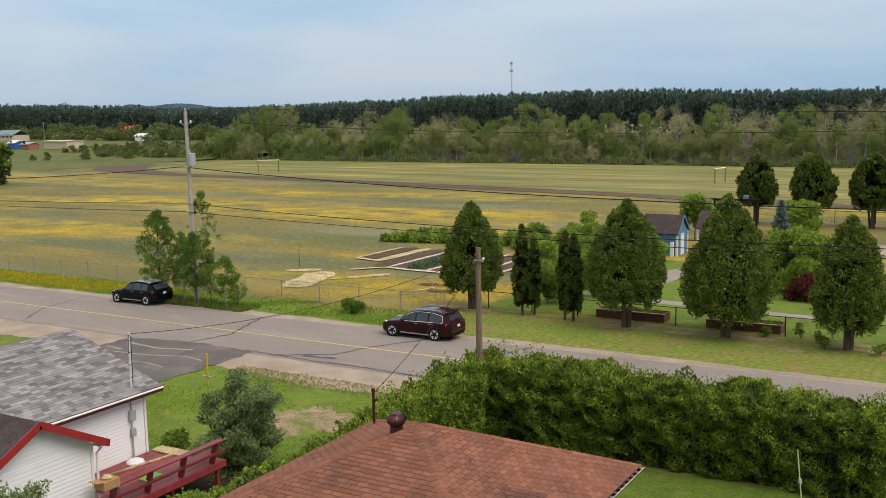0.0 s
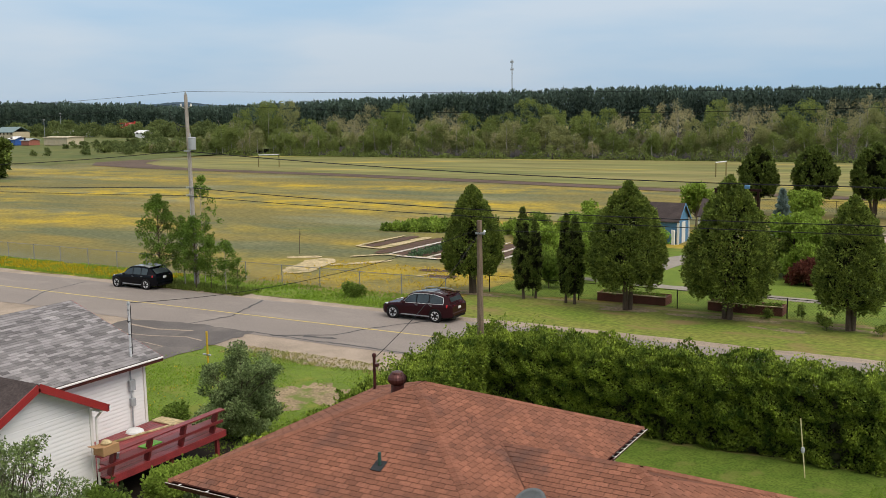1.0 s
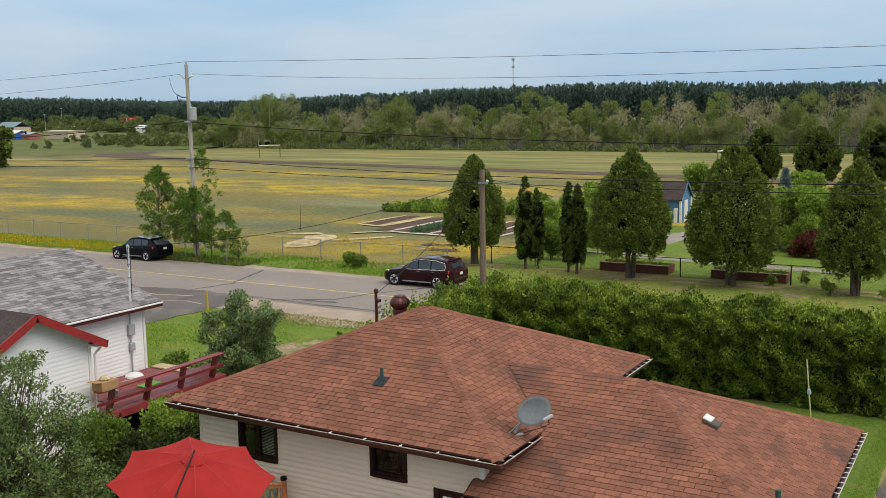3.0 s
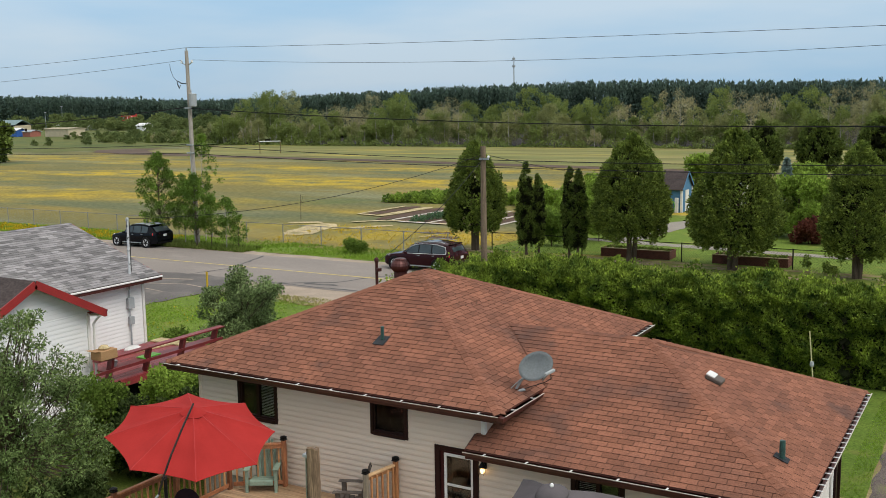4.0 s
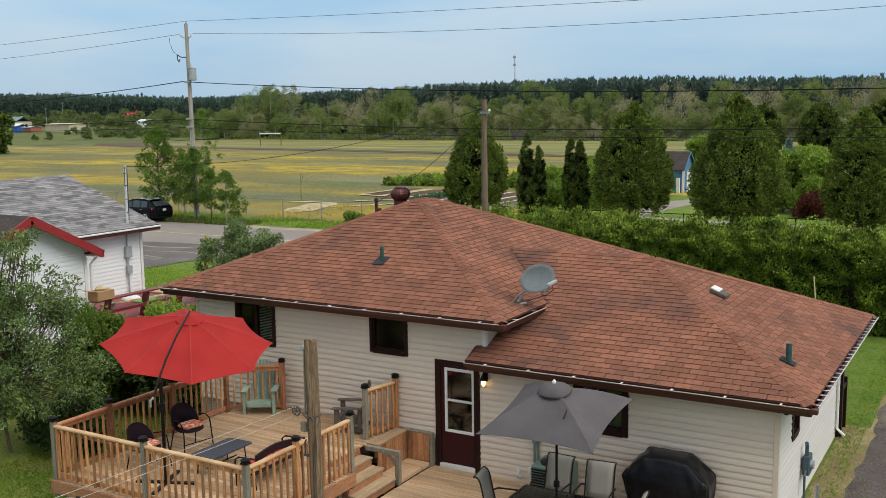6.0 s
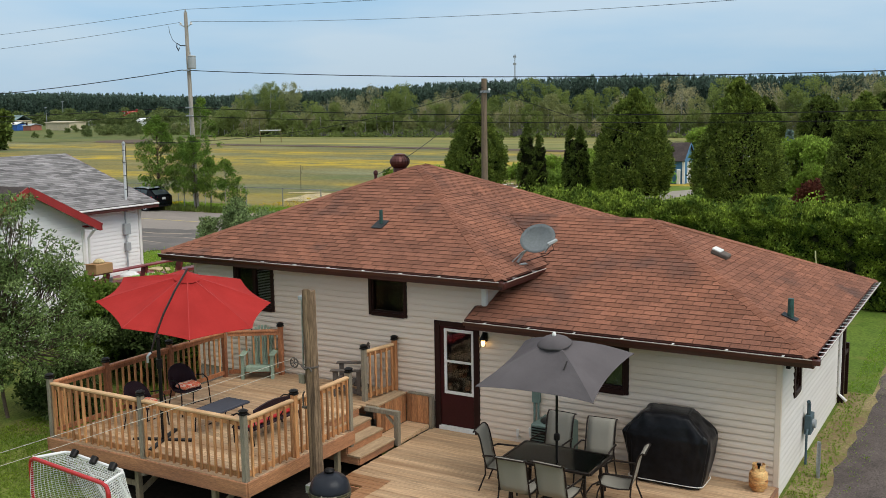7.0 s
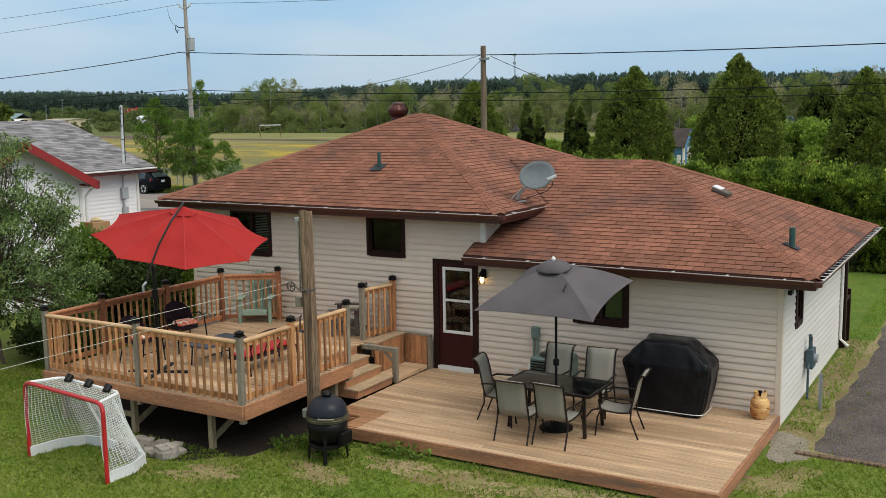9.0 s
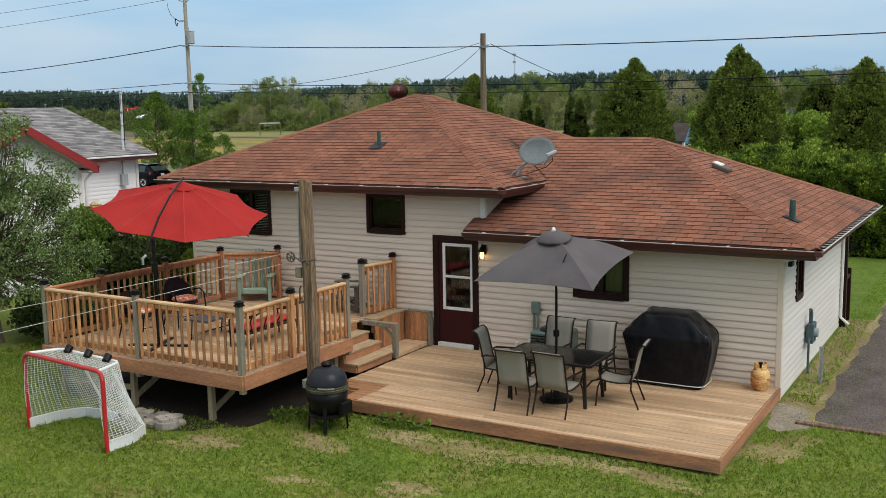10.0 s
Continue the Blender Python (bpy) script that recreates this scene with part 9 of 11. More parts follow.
# ---- grass ----
def grass(name, x0, x1, y0, y1, n, size, mat, seed, label, spread_up=1.0, lumpy=True, keep=None):
    rng = np.random.default_rng(seed)
    px, py = rng.uniform(x0, x1, n), rng.uniform(y0, y1, n)
    P = np.stack((px, py, gz(py) + 0.01), 1)
    k = lumps(P * np.array([1, 1, 0]), 0.9, seed) if lumpy else np.zeros(n)
    ok = rng.random(n) < np.clip(0.65 + 0.5 * k, 0.1, 1)
    if keep is not None:
        ok &= keep(px, py)
    P = P[ok]
    s = size * rng.uniform(0.5, 1.4, len(P))
    V, F = sprays(P, np.tile((0, 0, spread_up), (len(P), 1)), s, rng, 3, 0.11)
    return tagged(new(name, fast_mesh(name, V, F, M[mat])), label, "grass", "", "stuff")


def worn_lawn(x, y):
    """True on the thin, dry places of the lawn, with frayed edges."""
    w = np.max([np.exp(-((x - cx) / rx) ** 2 - ((y - cy) / ry) ** 2) for cx, cy, rx, ry in WORN], axis=0)
    chance = np.mod(np.sin(x * 12.9898 + y * 78.233) * 43758.5453, 1.0)
    return w + 0.18 * np.sin(11 * x + 5 * y) * np.sin(7 * y - 9 * x) > 0.30 + 0.9 * chance


def back_lawn(x, y):
    deck = (x > -6.0) & (x < 0.06) & (y > -3.9)
    raised = (x > -11.3) & (x < -6.85) & (y > -5.15)
    yard = (x > 0.55) & (y > -1.0)
    slab = ((x - 0.35) / 0.5) ** 2 + ((y + 0.75) / 0.8) ** 2 < 1
    return ~(deck | raised | yard | slab | worn_lawn(x, y) | ((y > -0.1) & (x > -13) & (x < 0.05)))


grass("lawn_grass", -15, 3.2, -8.9, 0.5, 220000, 0.046, "grass_blade", 501, "short green lawn grass", spread_up=0.55, lumpy=False, keep=lambda x, y: back_lawn(x, y) & (y > -8.6 + 0.27 * (x + 8.0) - 0.6))
grass("lawn_grass", 0.05, 0.55, 0.2, 16, 3600, 0.050, "neighbour_grass", 502, "longer grass between the wall and the driveway")
grass("weeds", 0.40, 1.10, -0.95, 14, 1700, 0.030, "neighbour_grass", 514, "sparse weeds along the edge of the gravel")
grass("weeds", -6.4, 0.2, -4.05, -3.84, 700, 0.065, "leaf", 503, "weeds along the edge of the deck")
grass("weeds", -6.5, -5.7, -4.5, -3.9, 300, 0.11, "leaf", 504, "weeds round the grill")
grass("verge_grass", -80, -27, 33.1, 37.4, 26000, 0.14, "neighbour_grass", 505, "tall grass along the fence")
grass("verge_grass", -49.5, -40.5, 32.2, 34.2, 5200, 0.26, "verge_grass", 506, "tall grass round the poplars")
grass("flowers", -95, -50, 33.6, 36.9, 5000, 0.20, "flower", 507, "yellow flowers on the verge")
grass("flowers", -44, -28, 37.4, 48, 1300, 0.16, "flower", 508, "yellow flowers in the meadow")
grass("lawn_grass", -33, -13.8, 8, 20.6, 42000, 0.085, "neighbour_grass", 509, "long bright grass on the neighbouring lawn", keep=lambda x, y: ~(((x + 22.0) / 2.3) ** 2 + ((y - 15.6) / 1.9) ** 2 + 0.5 * np.sin(x * 3.1 + y * 2.3) < 1) & ~((x < -20.6) & (y < 8.4)) & (y < 20.4), spread_up=0.5)
grass("verge_grass", -31, -14.5, 19.7, 21.5, 5200, 0.10, "dry_blade", 512, "rough dry grass along the road shoulder")
grass("flowers", -31, -25, 11, 17, 220, 0.09, "flower", 513, "yellow flowers on the neighbouring lawn")
for i in range(26):
    leafy_tree("cabbage_plant", -39.6 + 0.5 * math.sin(i * 2.1), 52.2 + i * 0.43, [(0, 0, 0.22, 0.34, 0.6)], 370 + i, "cabbage", "blue-green cabbage plant in the row", "vegetable", 0.20, 60, 0, group="cabbage row")
for i in range(44):
    u, v = i % 11, i // 11
    leafy_tree("potato_plant", -51.8 + u * 0.72 + v * 0.35, 66.5 + v * 2.0 + u * 0.15, [(0, 0, 0.42, 0.55, 0.75), (0.3, 0.2, 0.35, 0.4, 0.7)], 400 + i, "bush" if i % 3 else "leaf", "bushy green crop plant in the field", "vegetable", 0.26, 50, 0, group="field crop plants")


# ---- neighbouring house ----
def neighbour():
    h = thing("neighbour_house", "white-sided bungalow with grey shingle roof and red trim", "house", (-26.7, 2.0, -0.25))
    WS, RD = M["white_siding"], M["red_paint"]
    ridge_x, eave_x, y0, y1, ze, zr = -26.75, -22.2, -12.0, 7.75, 3.27, 4.87
    west = 2 * ridge_x - eave_x
    # walls with lap siding
    body = part("wall", boxed(-30.8, -11.5, -0.25, -22.66, 7.3, ze - 0.12), WS, h, "white lap siding")
    lap_siding(body, "x", -22.66, 1, 2.9, 7.28, -0.2, ze - 0.14, [], WS, 0.13, 0.4)
    part("gable", prismed([(-30.8, ze - 0.12), (-22.66, ze - 0.12), (ridge_x, zr - 0.14)], "y", 7.12, 7.3), WS, h)
    part("corner_trim", boxed(-22.72, 7.24, -0.2, -22.60, 7.34, ze - 0.14, 0.004), M["trim_white"], h)
    roof = part("roof", roof_solid([((eave_x, y0, ze), (eave_x, y1, ze), (ridge_x, y1, zr), (ridge_x, y0, zr)), ((west, y1, ze), (west, y0, ze), (ridge_x, y0, zr), (ridge_x, y1, zr))], 0.08), M["dark_roof"], h, "grey mottled shingle roof")
    # joined shingle courses on the slope that shows
    rng = np.random.default_rng(61)
    run, rise = eave_x - ridge_x, zr - ze
    length = math.hypot(run, rise)
    verts, faces = [], []
    v, n = Vector((-run, 0, rise)).normalized(), Vector((rise, 0, run)).normalized()
    rows = int(length / 0.15)
    for k in range(rows):
        yy = -9.0 - rng.uniform(0, 0.3)
        while yy < y1 - 0.02:
            w = rng.uniform(0.22, 0.42)
            a, b = max(yy, -9.0), min(yy + w, y1)
            base = len(verts)
            for q, s, d in ((a, k * 0.15, 0.018), (b, k * 0.15, 0.018), (b, (k + 1) * 0.15, 0.008), (a, (k + 1) * 0.15, 0.008), (a, k * 0.15, 0.002), (b, k * 0.15, 0.002)):
                verts.append(Vector((eave_x, q, ze)) + v * s + n * d)
            faces += [(base, base + 1, base + 2, base + 3), (base + 4, base + 5, base + 1, base)]
            yy += w
    tagged(hang(new("shingle_field", mesh_of("shingle_field", verts, faces, M["grey_shingle"])), roof), kind="stuff")
    part("fascia", boxed(eave_x - 0.03, y0, ze - 0.17, eave_x + 0.055, y1, ze - 0.07), M["fascia"], h, "dark red fascia under white gutter")
    part("gutter", boxed(eave_x + 0.01, y0, ze - 0.065, eave_x + 0.09, y1, ze - 0.012, 0.01), M["trim_white"], h, "white eaves gutter")
    part("bargeboard", beamed((eave_x, y1, ze - 0.08), (ridge_x, y1, zr - 0.08), 0.04, 0.16), RD, h)
    part("soffit", boxed(-22.66, y0, ze - 0.14, eave_x, y1, ze - 0.12), M["trim_white"], h)
    # small wing with its gable towards the garden
    px, gy0, gy1, gp, gz0, gz1 = -19.62, -1.5, 3.10, 0.80, 3.14, 4.36
    wing = part("wall", boxed(-23.0, -1.15, -0.25, -20.05, 2.80, gz0 - 0.05), WS, h, "white lap siding of the small wing")
    lap_siding(wing, "x", -20.05, 1, -1.12, 2.78, -0.2, gz0 - 0.05, [], WS, 0.13, 0.4)
    part("gable", prismed([(-1.40, gz0 - 0.05), (3.00, gz0 - 0.05), (gp, gz1 - 0.09)], "x", -20.2, -20.05), WS, h, "white gable of the small wing")
    for k in range(8):
        z = gz0 - 0.04 + k * 0.13
        f = 1 - (z + 0.128 - gz0 + 0.05) / (gz1 - 0.09 - gz0 + 0.05)
        if f > 0.03:
            part("siding_board", prismed([(-20.05, z), (-20.038, z - 0.004), (-20.036, z + 0.006), (-20.046, z + 0.128), (-20.05, z + 0.128)], "y", gp - (gp + 1.40) * f, gp + (3.00 - gp) * f), WS, wing)
    for ya, yb in ((gy0, gp), (gy1, gp)):
        part("soffit", beamed((-19.84, ya, gz0 - 0.105), (-19.84, yb, gz1 - 0.105), 0.42, 0.02), M["trim_white"], h, "white soffit under the gable roof")
    part("roof", roof_solid([((px, gy0, gz0), (-24.5, gy0, gz0), (-25.0, gp, gz1), (px, gp, gz1)), ((px, gy1, gz0), (px, gp, gz1), (-25.0, gp, gz1), (-24.5, gy1, gz0))], 0.07), M["dark_roof"], h, "grey roof of the small wing")
    for ya in (gy0, gy1):
        part("bargeboard", beamed((px + 0.02, ya, gz0 - 0.10), (px + 0.02, gp, gz1 - 0.10), 0.04, 0.22), RD, h, "bright red bargeboard")
    part("bargeboard", boxed(px - 0.9, gy1 - 0.02, gz0 - 0.19, px + 0.04, gy1 + 0.02, gz0 - 0.01), RD, h, "bright red fascia end")
    part("soffit", boxed(-20.05, 2.8, gz0 - 0.15, px, gy1 - 0.02, gz0 - 0.12), M["trim_white"], h)
    part("corner_trim", boxed(-20.10, 2.74, -0.2, -20.0, 2.84, gz0 - 0.1, 0.004), M["trim_white"], h)
    part("downspout", tubed([(-19.75, 3.04, gz0 - 0.12), (-19.95, 2.92, gz0 - 0.4), (-19.97, 2.90, 0.0)], 0.04, 8), M["trim_white"], h, "white downspout")
    # electric service
    for z0, z1, w in ((2.25, 2.62, 0.13), (1.70, 1.98, 0.10)):
        part("meter_box", boxed(-22.63, 6.66 - w, z0, -22.50, 6.66 + w, z1, 0.015), M["grey_box"], h, "grey electric meter box")
    part("conduit", rodded((-22.56, 6.62, 0.3), (-22.56, 6.62, 3.2), 0.03), M["grey_box"], h)
    part("service_mast", tubed([(-22.62, 6.74, 3.0), (-22.62, 6.78, 5.25)], 0.042, 10), M["bright_steel"], h, "galvanised service mast above the roof")
    for z in (3.75, 4.2, 4.65, 5.05):
        part("mast_clamp", rodded((-22.62, 6.76, z), (-22.62, 6.76, z + 0.025), 0.048, seg=8), M["wire"], h, "black cable clamp")
    part("drip_loop", tubed([(-22.62, 6.78, 5.30), (-22.45, 6.6, 5.15), (-22.4, 6.55, 4.95), (-22.5, 6.6, 4.7), (-22.58, 6.74, 4.6)], 0.010, 5), M["wire"], h)
    part("mast_cable", tubed([(-22.585, 6.80, 3.5), (-22.585, 6.83, 5.2)], 0.012, 6), M["wire"], h)
    part("weatherhead", lathe([(0.04, 0.0), (0.06, 0.02), (0.055, 0.08), (0.02, 0.13)], (-22.62, 6.78, 5.22), 10), M["grey_box"], h)
    part("vent", boxed(-22.63, 6.0, 0.6, -22.60, 6.1, 0.68), M["black_metal"], h)


neighbour()


def red_deck():
    d = thing("red_deck", "red-stained wooden side deck with railing and built-in bench", "deck", (-21.1, 6.2, -0.25))
    R = M["red_deck"]
    end = 7.95
    boards(d, -22.6, -19.62, 2.9, end, 0.93, 0.14, R, along="y", seed=9)
    part("rim_board", boxed(-19.62, 2.9, 0.70, -19.57, end, 0.925), R, d)
    part("rim_board", boxed(-22.6, end, 0.70, -19.57, end + 0.04, 0.925), R, d)
    part("top_rail", boxed(-19.62, 2.5, 1.70, -19.36, end - 0.2, 1.745, 0.005), R, d, "wide red top rail")
    part("mid_rail", boxed(-19.50, 2.5, 1.28, -19.46, end - 0.2, 1.37), R, d)
    part("bench_seat", boxed(-19.98, 2.9, 1.29, -19.60, end - 0.3, 1.33, 0.005), R, d, "narrow red bench plank")
    for y in (3.1, 4.55, 6.0, 7.45):
        part("post", beamed((-19.72, y, 0.93), (-19.50, y, 1.70), 0.20, 0.09, 0.006, (0, 1, 0)), R, d, "wide slanting red post")
    for x in (-22.4, -19.75):
        for y in (3.3, 5.6, 7.7):
            part("leg", boxed(x - 0.06, y - 0.06, -0.27, x + 0.06, y + 0.06, 0.89), R, d)


red_deck()
ob = thing("cardboard_box", "open brown cardboard box on the red railing", "box", (-19.5, 2.9, 1.75))
part("carton", boxed(-19.72, 2.55, 1.747, -19.28, 3.15, 2.02, 0.006), M["cardboard"], ob)
part("flap", beamed((-19.5, 2.56, 2.03), (-19.5, 2.32, 2.07), 0.4, 0.012), M["cardboard"], ob)
part("packing", lathe([(0.14, 0.0), (0.17, 0.05), (0.10, 0.12), (0.03, 0.14)], (-19.5, 2.85, 2.02), 9), M["straw"], ob, "crumpled pale packing")
ob = thing("plastic_sheet", "lime green plastic sheet lying on the red bench", "sheet", (-19.75, 4.8, 1.33))
part("sheet", boxed(-19.98, 4.45, 1.332, -19.62, 5.15, 1.37, 0.012), M["lime"], ob)
ob = thing("plank", "loose pale lumber plank on the red deck", "plank", (-21.7, 7.2, 0.94))
part("board", beamed((-22.0, 4.9, 0.96), (-21.5, 7.6, 0.96), 0.10, 0.05, 0.004), M["straw"], ob)
ob = thing("board_stack", "pale boards lying across the end of the red deck", "board", (-22.0, 9.1, 0.94))
part("board", boxed(-22.55, 7.4, 0.937, -21.2, 7.92, 0.98, 0.004), M["straw"], ob)
ob = thing("plant_pot", "grey plastic plant pot on the red bench", "pot", (-19.85, 3.45, 1.33))
part("pot", lathe([(0.08, 0.0), (0.11, 0.16), (0.12, 0.17), (0.10, 0.18)], (-19.82, 3.45, 1.332), 14), M["grey_box"], ob)
ob = thing("tarp", "crumpled pale grey tarp on the red deck", "tarp", (-22.1, 6.3, 0.93))
part("sheet", lathe([(0.32, 0.0), (0.30, 0.05), (0.18, 0.12), (0.04, 0.15)], (-22.15, 6.3, 0.935), 9), M["white_plastic"], ob)


# ---- our small things in the garden ----
def hockey_net():
    n = thing("hockey_net", "red-framed street hockey goal with white netting", "goal", (-8.9, -6.5, -0.25))
    x0, x1, yf, zb, zt = -10.00, -7.96, -6.82, -0.235, 0.965
    part("front_frame", tubed([(x0, yf, zb), (x0, yf, zt - 0.12), (x0 + 0.035, yf, zt - 0.035), (x0 + 0.12, yf, zt), (x1 - 0.12, yf, zt), (x1 - 0.035, yf, zt - 0.035), (x1, yf, zt - 0.12), (x1, yf, zb)], 0.033, 10), M["red_plastic"], n, "red tube goal mouth")
    back, top_d = -5.87, -6.40
    # curved white base skirt
    base = [(x0, yf), (x0 + 0.04, -6.32), (x0 + 0.24, -5.97), (x0 + 0.6, back), ((x0 + x1) / 2, back), (x1 - 0.6, back), (x1 - 0.24, -5.97), (x1 - 0.04, -6.32), (x1, yf)]
    bm = bmesh.new()
    lo = [bm.verts.new((x, y, zb)) for x, y in base]
    hi = [bm.verts.new((x * 0.992 + (x0 + x1) / 2 * 0.008, y - 0.01, zb + 0.16)) for x, y in base]
    for i in range(len(base) - 1):
        bm.faces.new((lo[i], lo[i + 1], hi[i + 1], hi[i]))
    ob = part("base_skirt", bm, M["white_plastic"], n, "white padded base skirt")
    ob.modifiers.new("thickness", "SOLIDIFY").thickness = 0.035
    # white top frame
    part("top_frame", tubed([(x0 + 0.08, yf, zt), (x0 + 0.25, top_d, zt), (x0 + 0.33, top_d + 0.05, zt), (x1 - 0.33, top_d + 0.05, zt), (x1 - 0.25, top_d, zt), (x1 - 0.08, yf, zt)], 0.026, 8), M["white_plastic"], n, "white top frame")
    for x in ((x0 + x1) / 2 - 0.35, (x0 + x1) / 2 + 0.45):
        part("brace", tubed([(x, top_d + 0.05, zt - 0.02), (x + 0.1, back, zb + 0.08)], 0.018), M["white_plastic"], n)
    # netting: cords along and across the hanging surface
    bm = bmesh.new()
    N, K = 56, 30
    path = []
    for i in range(N + 1):
        s = i / N * (len(base) - 1)
        k = min(int(s), len(base) - 2)
        f = s - k
        bx, by = base[k][0] + (base[k + 1][0] - base[k][0]) * f, base[k][1] + (base[k + 1][1] - base[k][1]) * f
        edge = min(i / N, 1 - i / N) / 0.22
        tx = (x0 + 0.05 + 0.22 * edge if i < N / 2 else x1 - 0.05 - 0.22 * edge) if edge < 1 else x0 + 0.27 + (x1 - x0 - 0.54) * (i / N - 0.22) / 0.56
        ty = yf + (top_d + 0.05 - yf) * min(1, min(i / N, 1 - i / N) / 0.22)
        path.append(((bx, by, zb + 0.12), (tx, ty, zt)))
    cords = [[Vector(a) + (Vector(b) - Vector(a)) * (j / K) + Vector((0, -0.05 * math.sin(math.pi * j / K), 0)) for j in range(K + 1)] for a, b in path]
    r = 0.0042
    for line in cords:
        for j in range(0, K, 3):
            rod(bm, line[j], line[min(j + 3, K)], r, seg=3, caps=False)
    for j in range(1, K):
        for i in range(0, N, 2):
            rod(bm, cords[i][j], cords[min(i + 2, N)][j], r, seg=3, caps=False)
    for i in range(25):
        f = i / 24
        rod(bm, (x0 + 0.1 + (x1 - x0 - 0.2) * f, yf, zt - 0.005), (x0 + 0.28 + (x1 - x0 - 0.56) * f, top_d + 0.05, zt - 0.005), r, seg=3, caps=False)
    for j in range(8):
        y = yf + (top_d - yf) * j / 7
        inset = 0.1 + 0.18 * j / 7
        rod(bm, (x0 + inset, y, zt - 0.005), (x1 - inset, y, zt - 0.005), r, seg=3, caps=False)
    tagged(part("netting", bm, M["netting"], n, "white cord netting"), kind="stuff")
    # three puck targets on the top bar
    for x in (x0 + 0.58, x0 + 1.10, x1 - 0.46):
        part("pocket", rodded((x, top_d - 0.05, zt + 0.01), (x - 0.03, top_d + 0.03, zt + 0.08), 0.055, 0.06, 12), M["black_metal"], n, "black rubber target pocket")
    n.matrix_basis = Matrix.Translation((-8.98, yf, 0)) @ Matrix.Rotation(radians(-6.5), 4, "Z") @ Matrix.Translation((8.98, -yf, 0)) @ n.matrix_basis


hockey_net()


def paver(x, y, turn, z=-0.25, size=1.0, me=[]):
    if not me:
        bm = bmesh.new()
        rng = np.random.default_rng(9)
        pts = [(0.14 * (1 + rng.normal(0, 0.1)) * math.cos(t), 0.11 * (1 + rng.normal(0, 0.1)) * math.sin(t)) for t in [2 * math.pi * k / 9 for k in range(9)]]
        prism(bm, pts, "z", 0, 0.07)
        me.append(data_of("paver", bm, M["paver"]))
    ob = tagged(new("paver_stone", me[0]), "rough grey paving stone beside the raised deck", "paving stone", "paving stones by the deck")
    ob.matrix_basis = pose(x, y, z, 0, 0, turn) @ Matrix.Diagonal((size, size, size, 1))


rng_p = np.random.default_rng(21)
for i in range(5):
    for j in range(3):
        if (i, j) not in ((0, 0), (4, 2)):
            paver(-9.05 + i * 0.26 + rng_p.normal(0, 0.02), -5.80 + j * 0.22 + 0.02 * i + rng_p.normal(0, 0.02), rng_p.uniform(0, 360))
for bx, by in ((-8.52, -5.95), (-8.05, -5.70), (-8.85, -5.78)):
    bm = lathe([(0.185, 0.0), (0.195, 0.04), (0.19, 0.13), (0.18, 0.145)], (0, 0, 0), 11)
    ob = tagged(new("retaining_block", data_of("retaining_block", bm, M["paver"])), "rounded grey concrete block in the grass", "concrete block", "retaining blocks by the deck")
    ob.matrix_basis = pose(bx, by, -0.255, 0, 0, 40 * by)
    for k in range(4):
        paver(bx + 0.10 * math.cos(k * 1.57 + 0.4), by + 0.10 * math.sin(k * 1.57 + 0.4), 70 * k, -0.109, 0.66)

ob = thing("bollard", "short grey steel post beside the driveway", "post", (0.40, 1.35, -0.25))
part("pipe", rodded((0.40, 1.35, -0.27), (0.40, 1.35, 0.42), 0.035, seg=12), M["steel"], ob)
tagged(new("landscape_edging", data_of("landscape_edging", boxed(0.45, -1.12, -0.27, 4.6, -1.02, -0.19, 0.01), M["grey_wood"])), "timber edging between lawn and gravel", "edging")
ob = thing("service_mast", "rust-brown electric service mast above the roof", "mast", (-12.8, 7.2, 3.0))
part("pipe", rodded((-12.8, 7.2, 3.02), (-12.8, 7.2, 4.45), 0.045, seg=10), M["rust_cap"], ob)
part("weatherhead", lathe([(0.055, 0.0), (0.07, 0.03), (0.06, 0.10), (0.01, 0.13)], (-12.8, 7.2, 4.43), 10), M["rust_cap"], ob)
part("insulator", boxed(-12.76, 7.12, 4.15, -12.66, 7.26, 4.25, 0.01), M["rust_cap"], ob)
ob = thing("marker_stake", "leaning pale yellow wooden stake in the lawn", "stake", (-1.95, 15.6, -0.25))
part("stick", beamed((-1.95, 15.6, -0.27), (-2.12, 15.45, 1.75), 0.03, 0.03), M["pale_stick"], ob)
part("tape", lathe([(0.05, 0.0), (0.07, 0.06), (0.05, 0.16)], (-2.02, 15.48, 0.62), 8), M["grey_box"], ob, "grey reflector can")
ob = thing("marker_post", "yellow painted marker post on the lawn", "post", (-29.8, 17.8, -0.3))
part("stick", boxed(-29.84, 17.76, -0.32, -29.76, 17.84, 1.30, 0.01), M["yellow_paint"], ob)
part("bracket", boxed(-30.1, 17.76, 0.1, -29.6, 17.84, 0.18, 0.01), M["grey_box"], ob)


# ---- poles and wires ----
def pole(x, y, top, lean, r, label, wood):
    p = thing("utility_pole", label, "utility pole", (x, y, float(gz(y))))
    z0 = float(gz(y))
    part("shaft", tubed([(x, y, z0 - 0.2), (x + lean * 0.5, y, (z0 + top) / 2), (x + lean, y, top)], r, 12, [r, r * 0.85, r * 0.68]), wood, p)
    return p


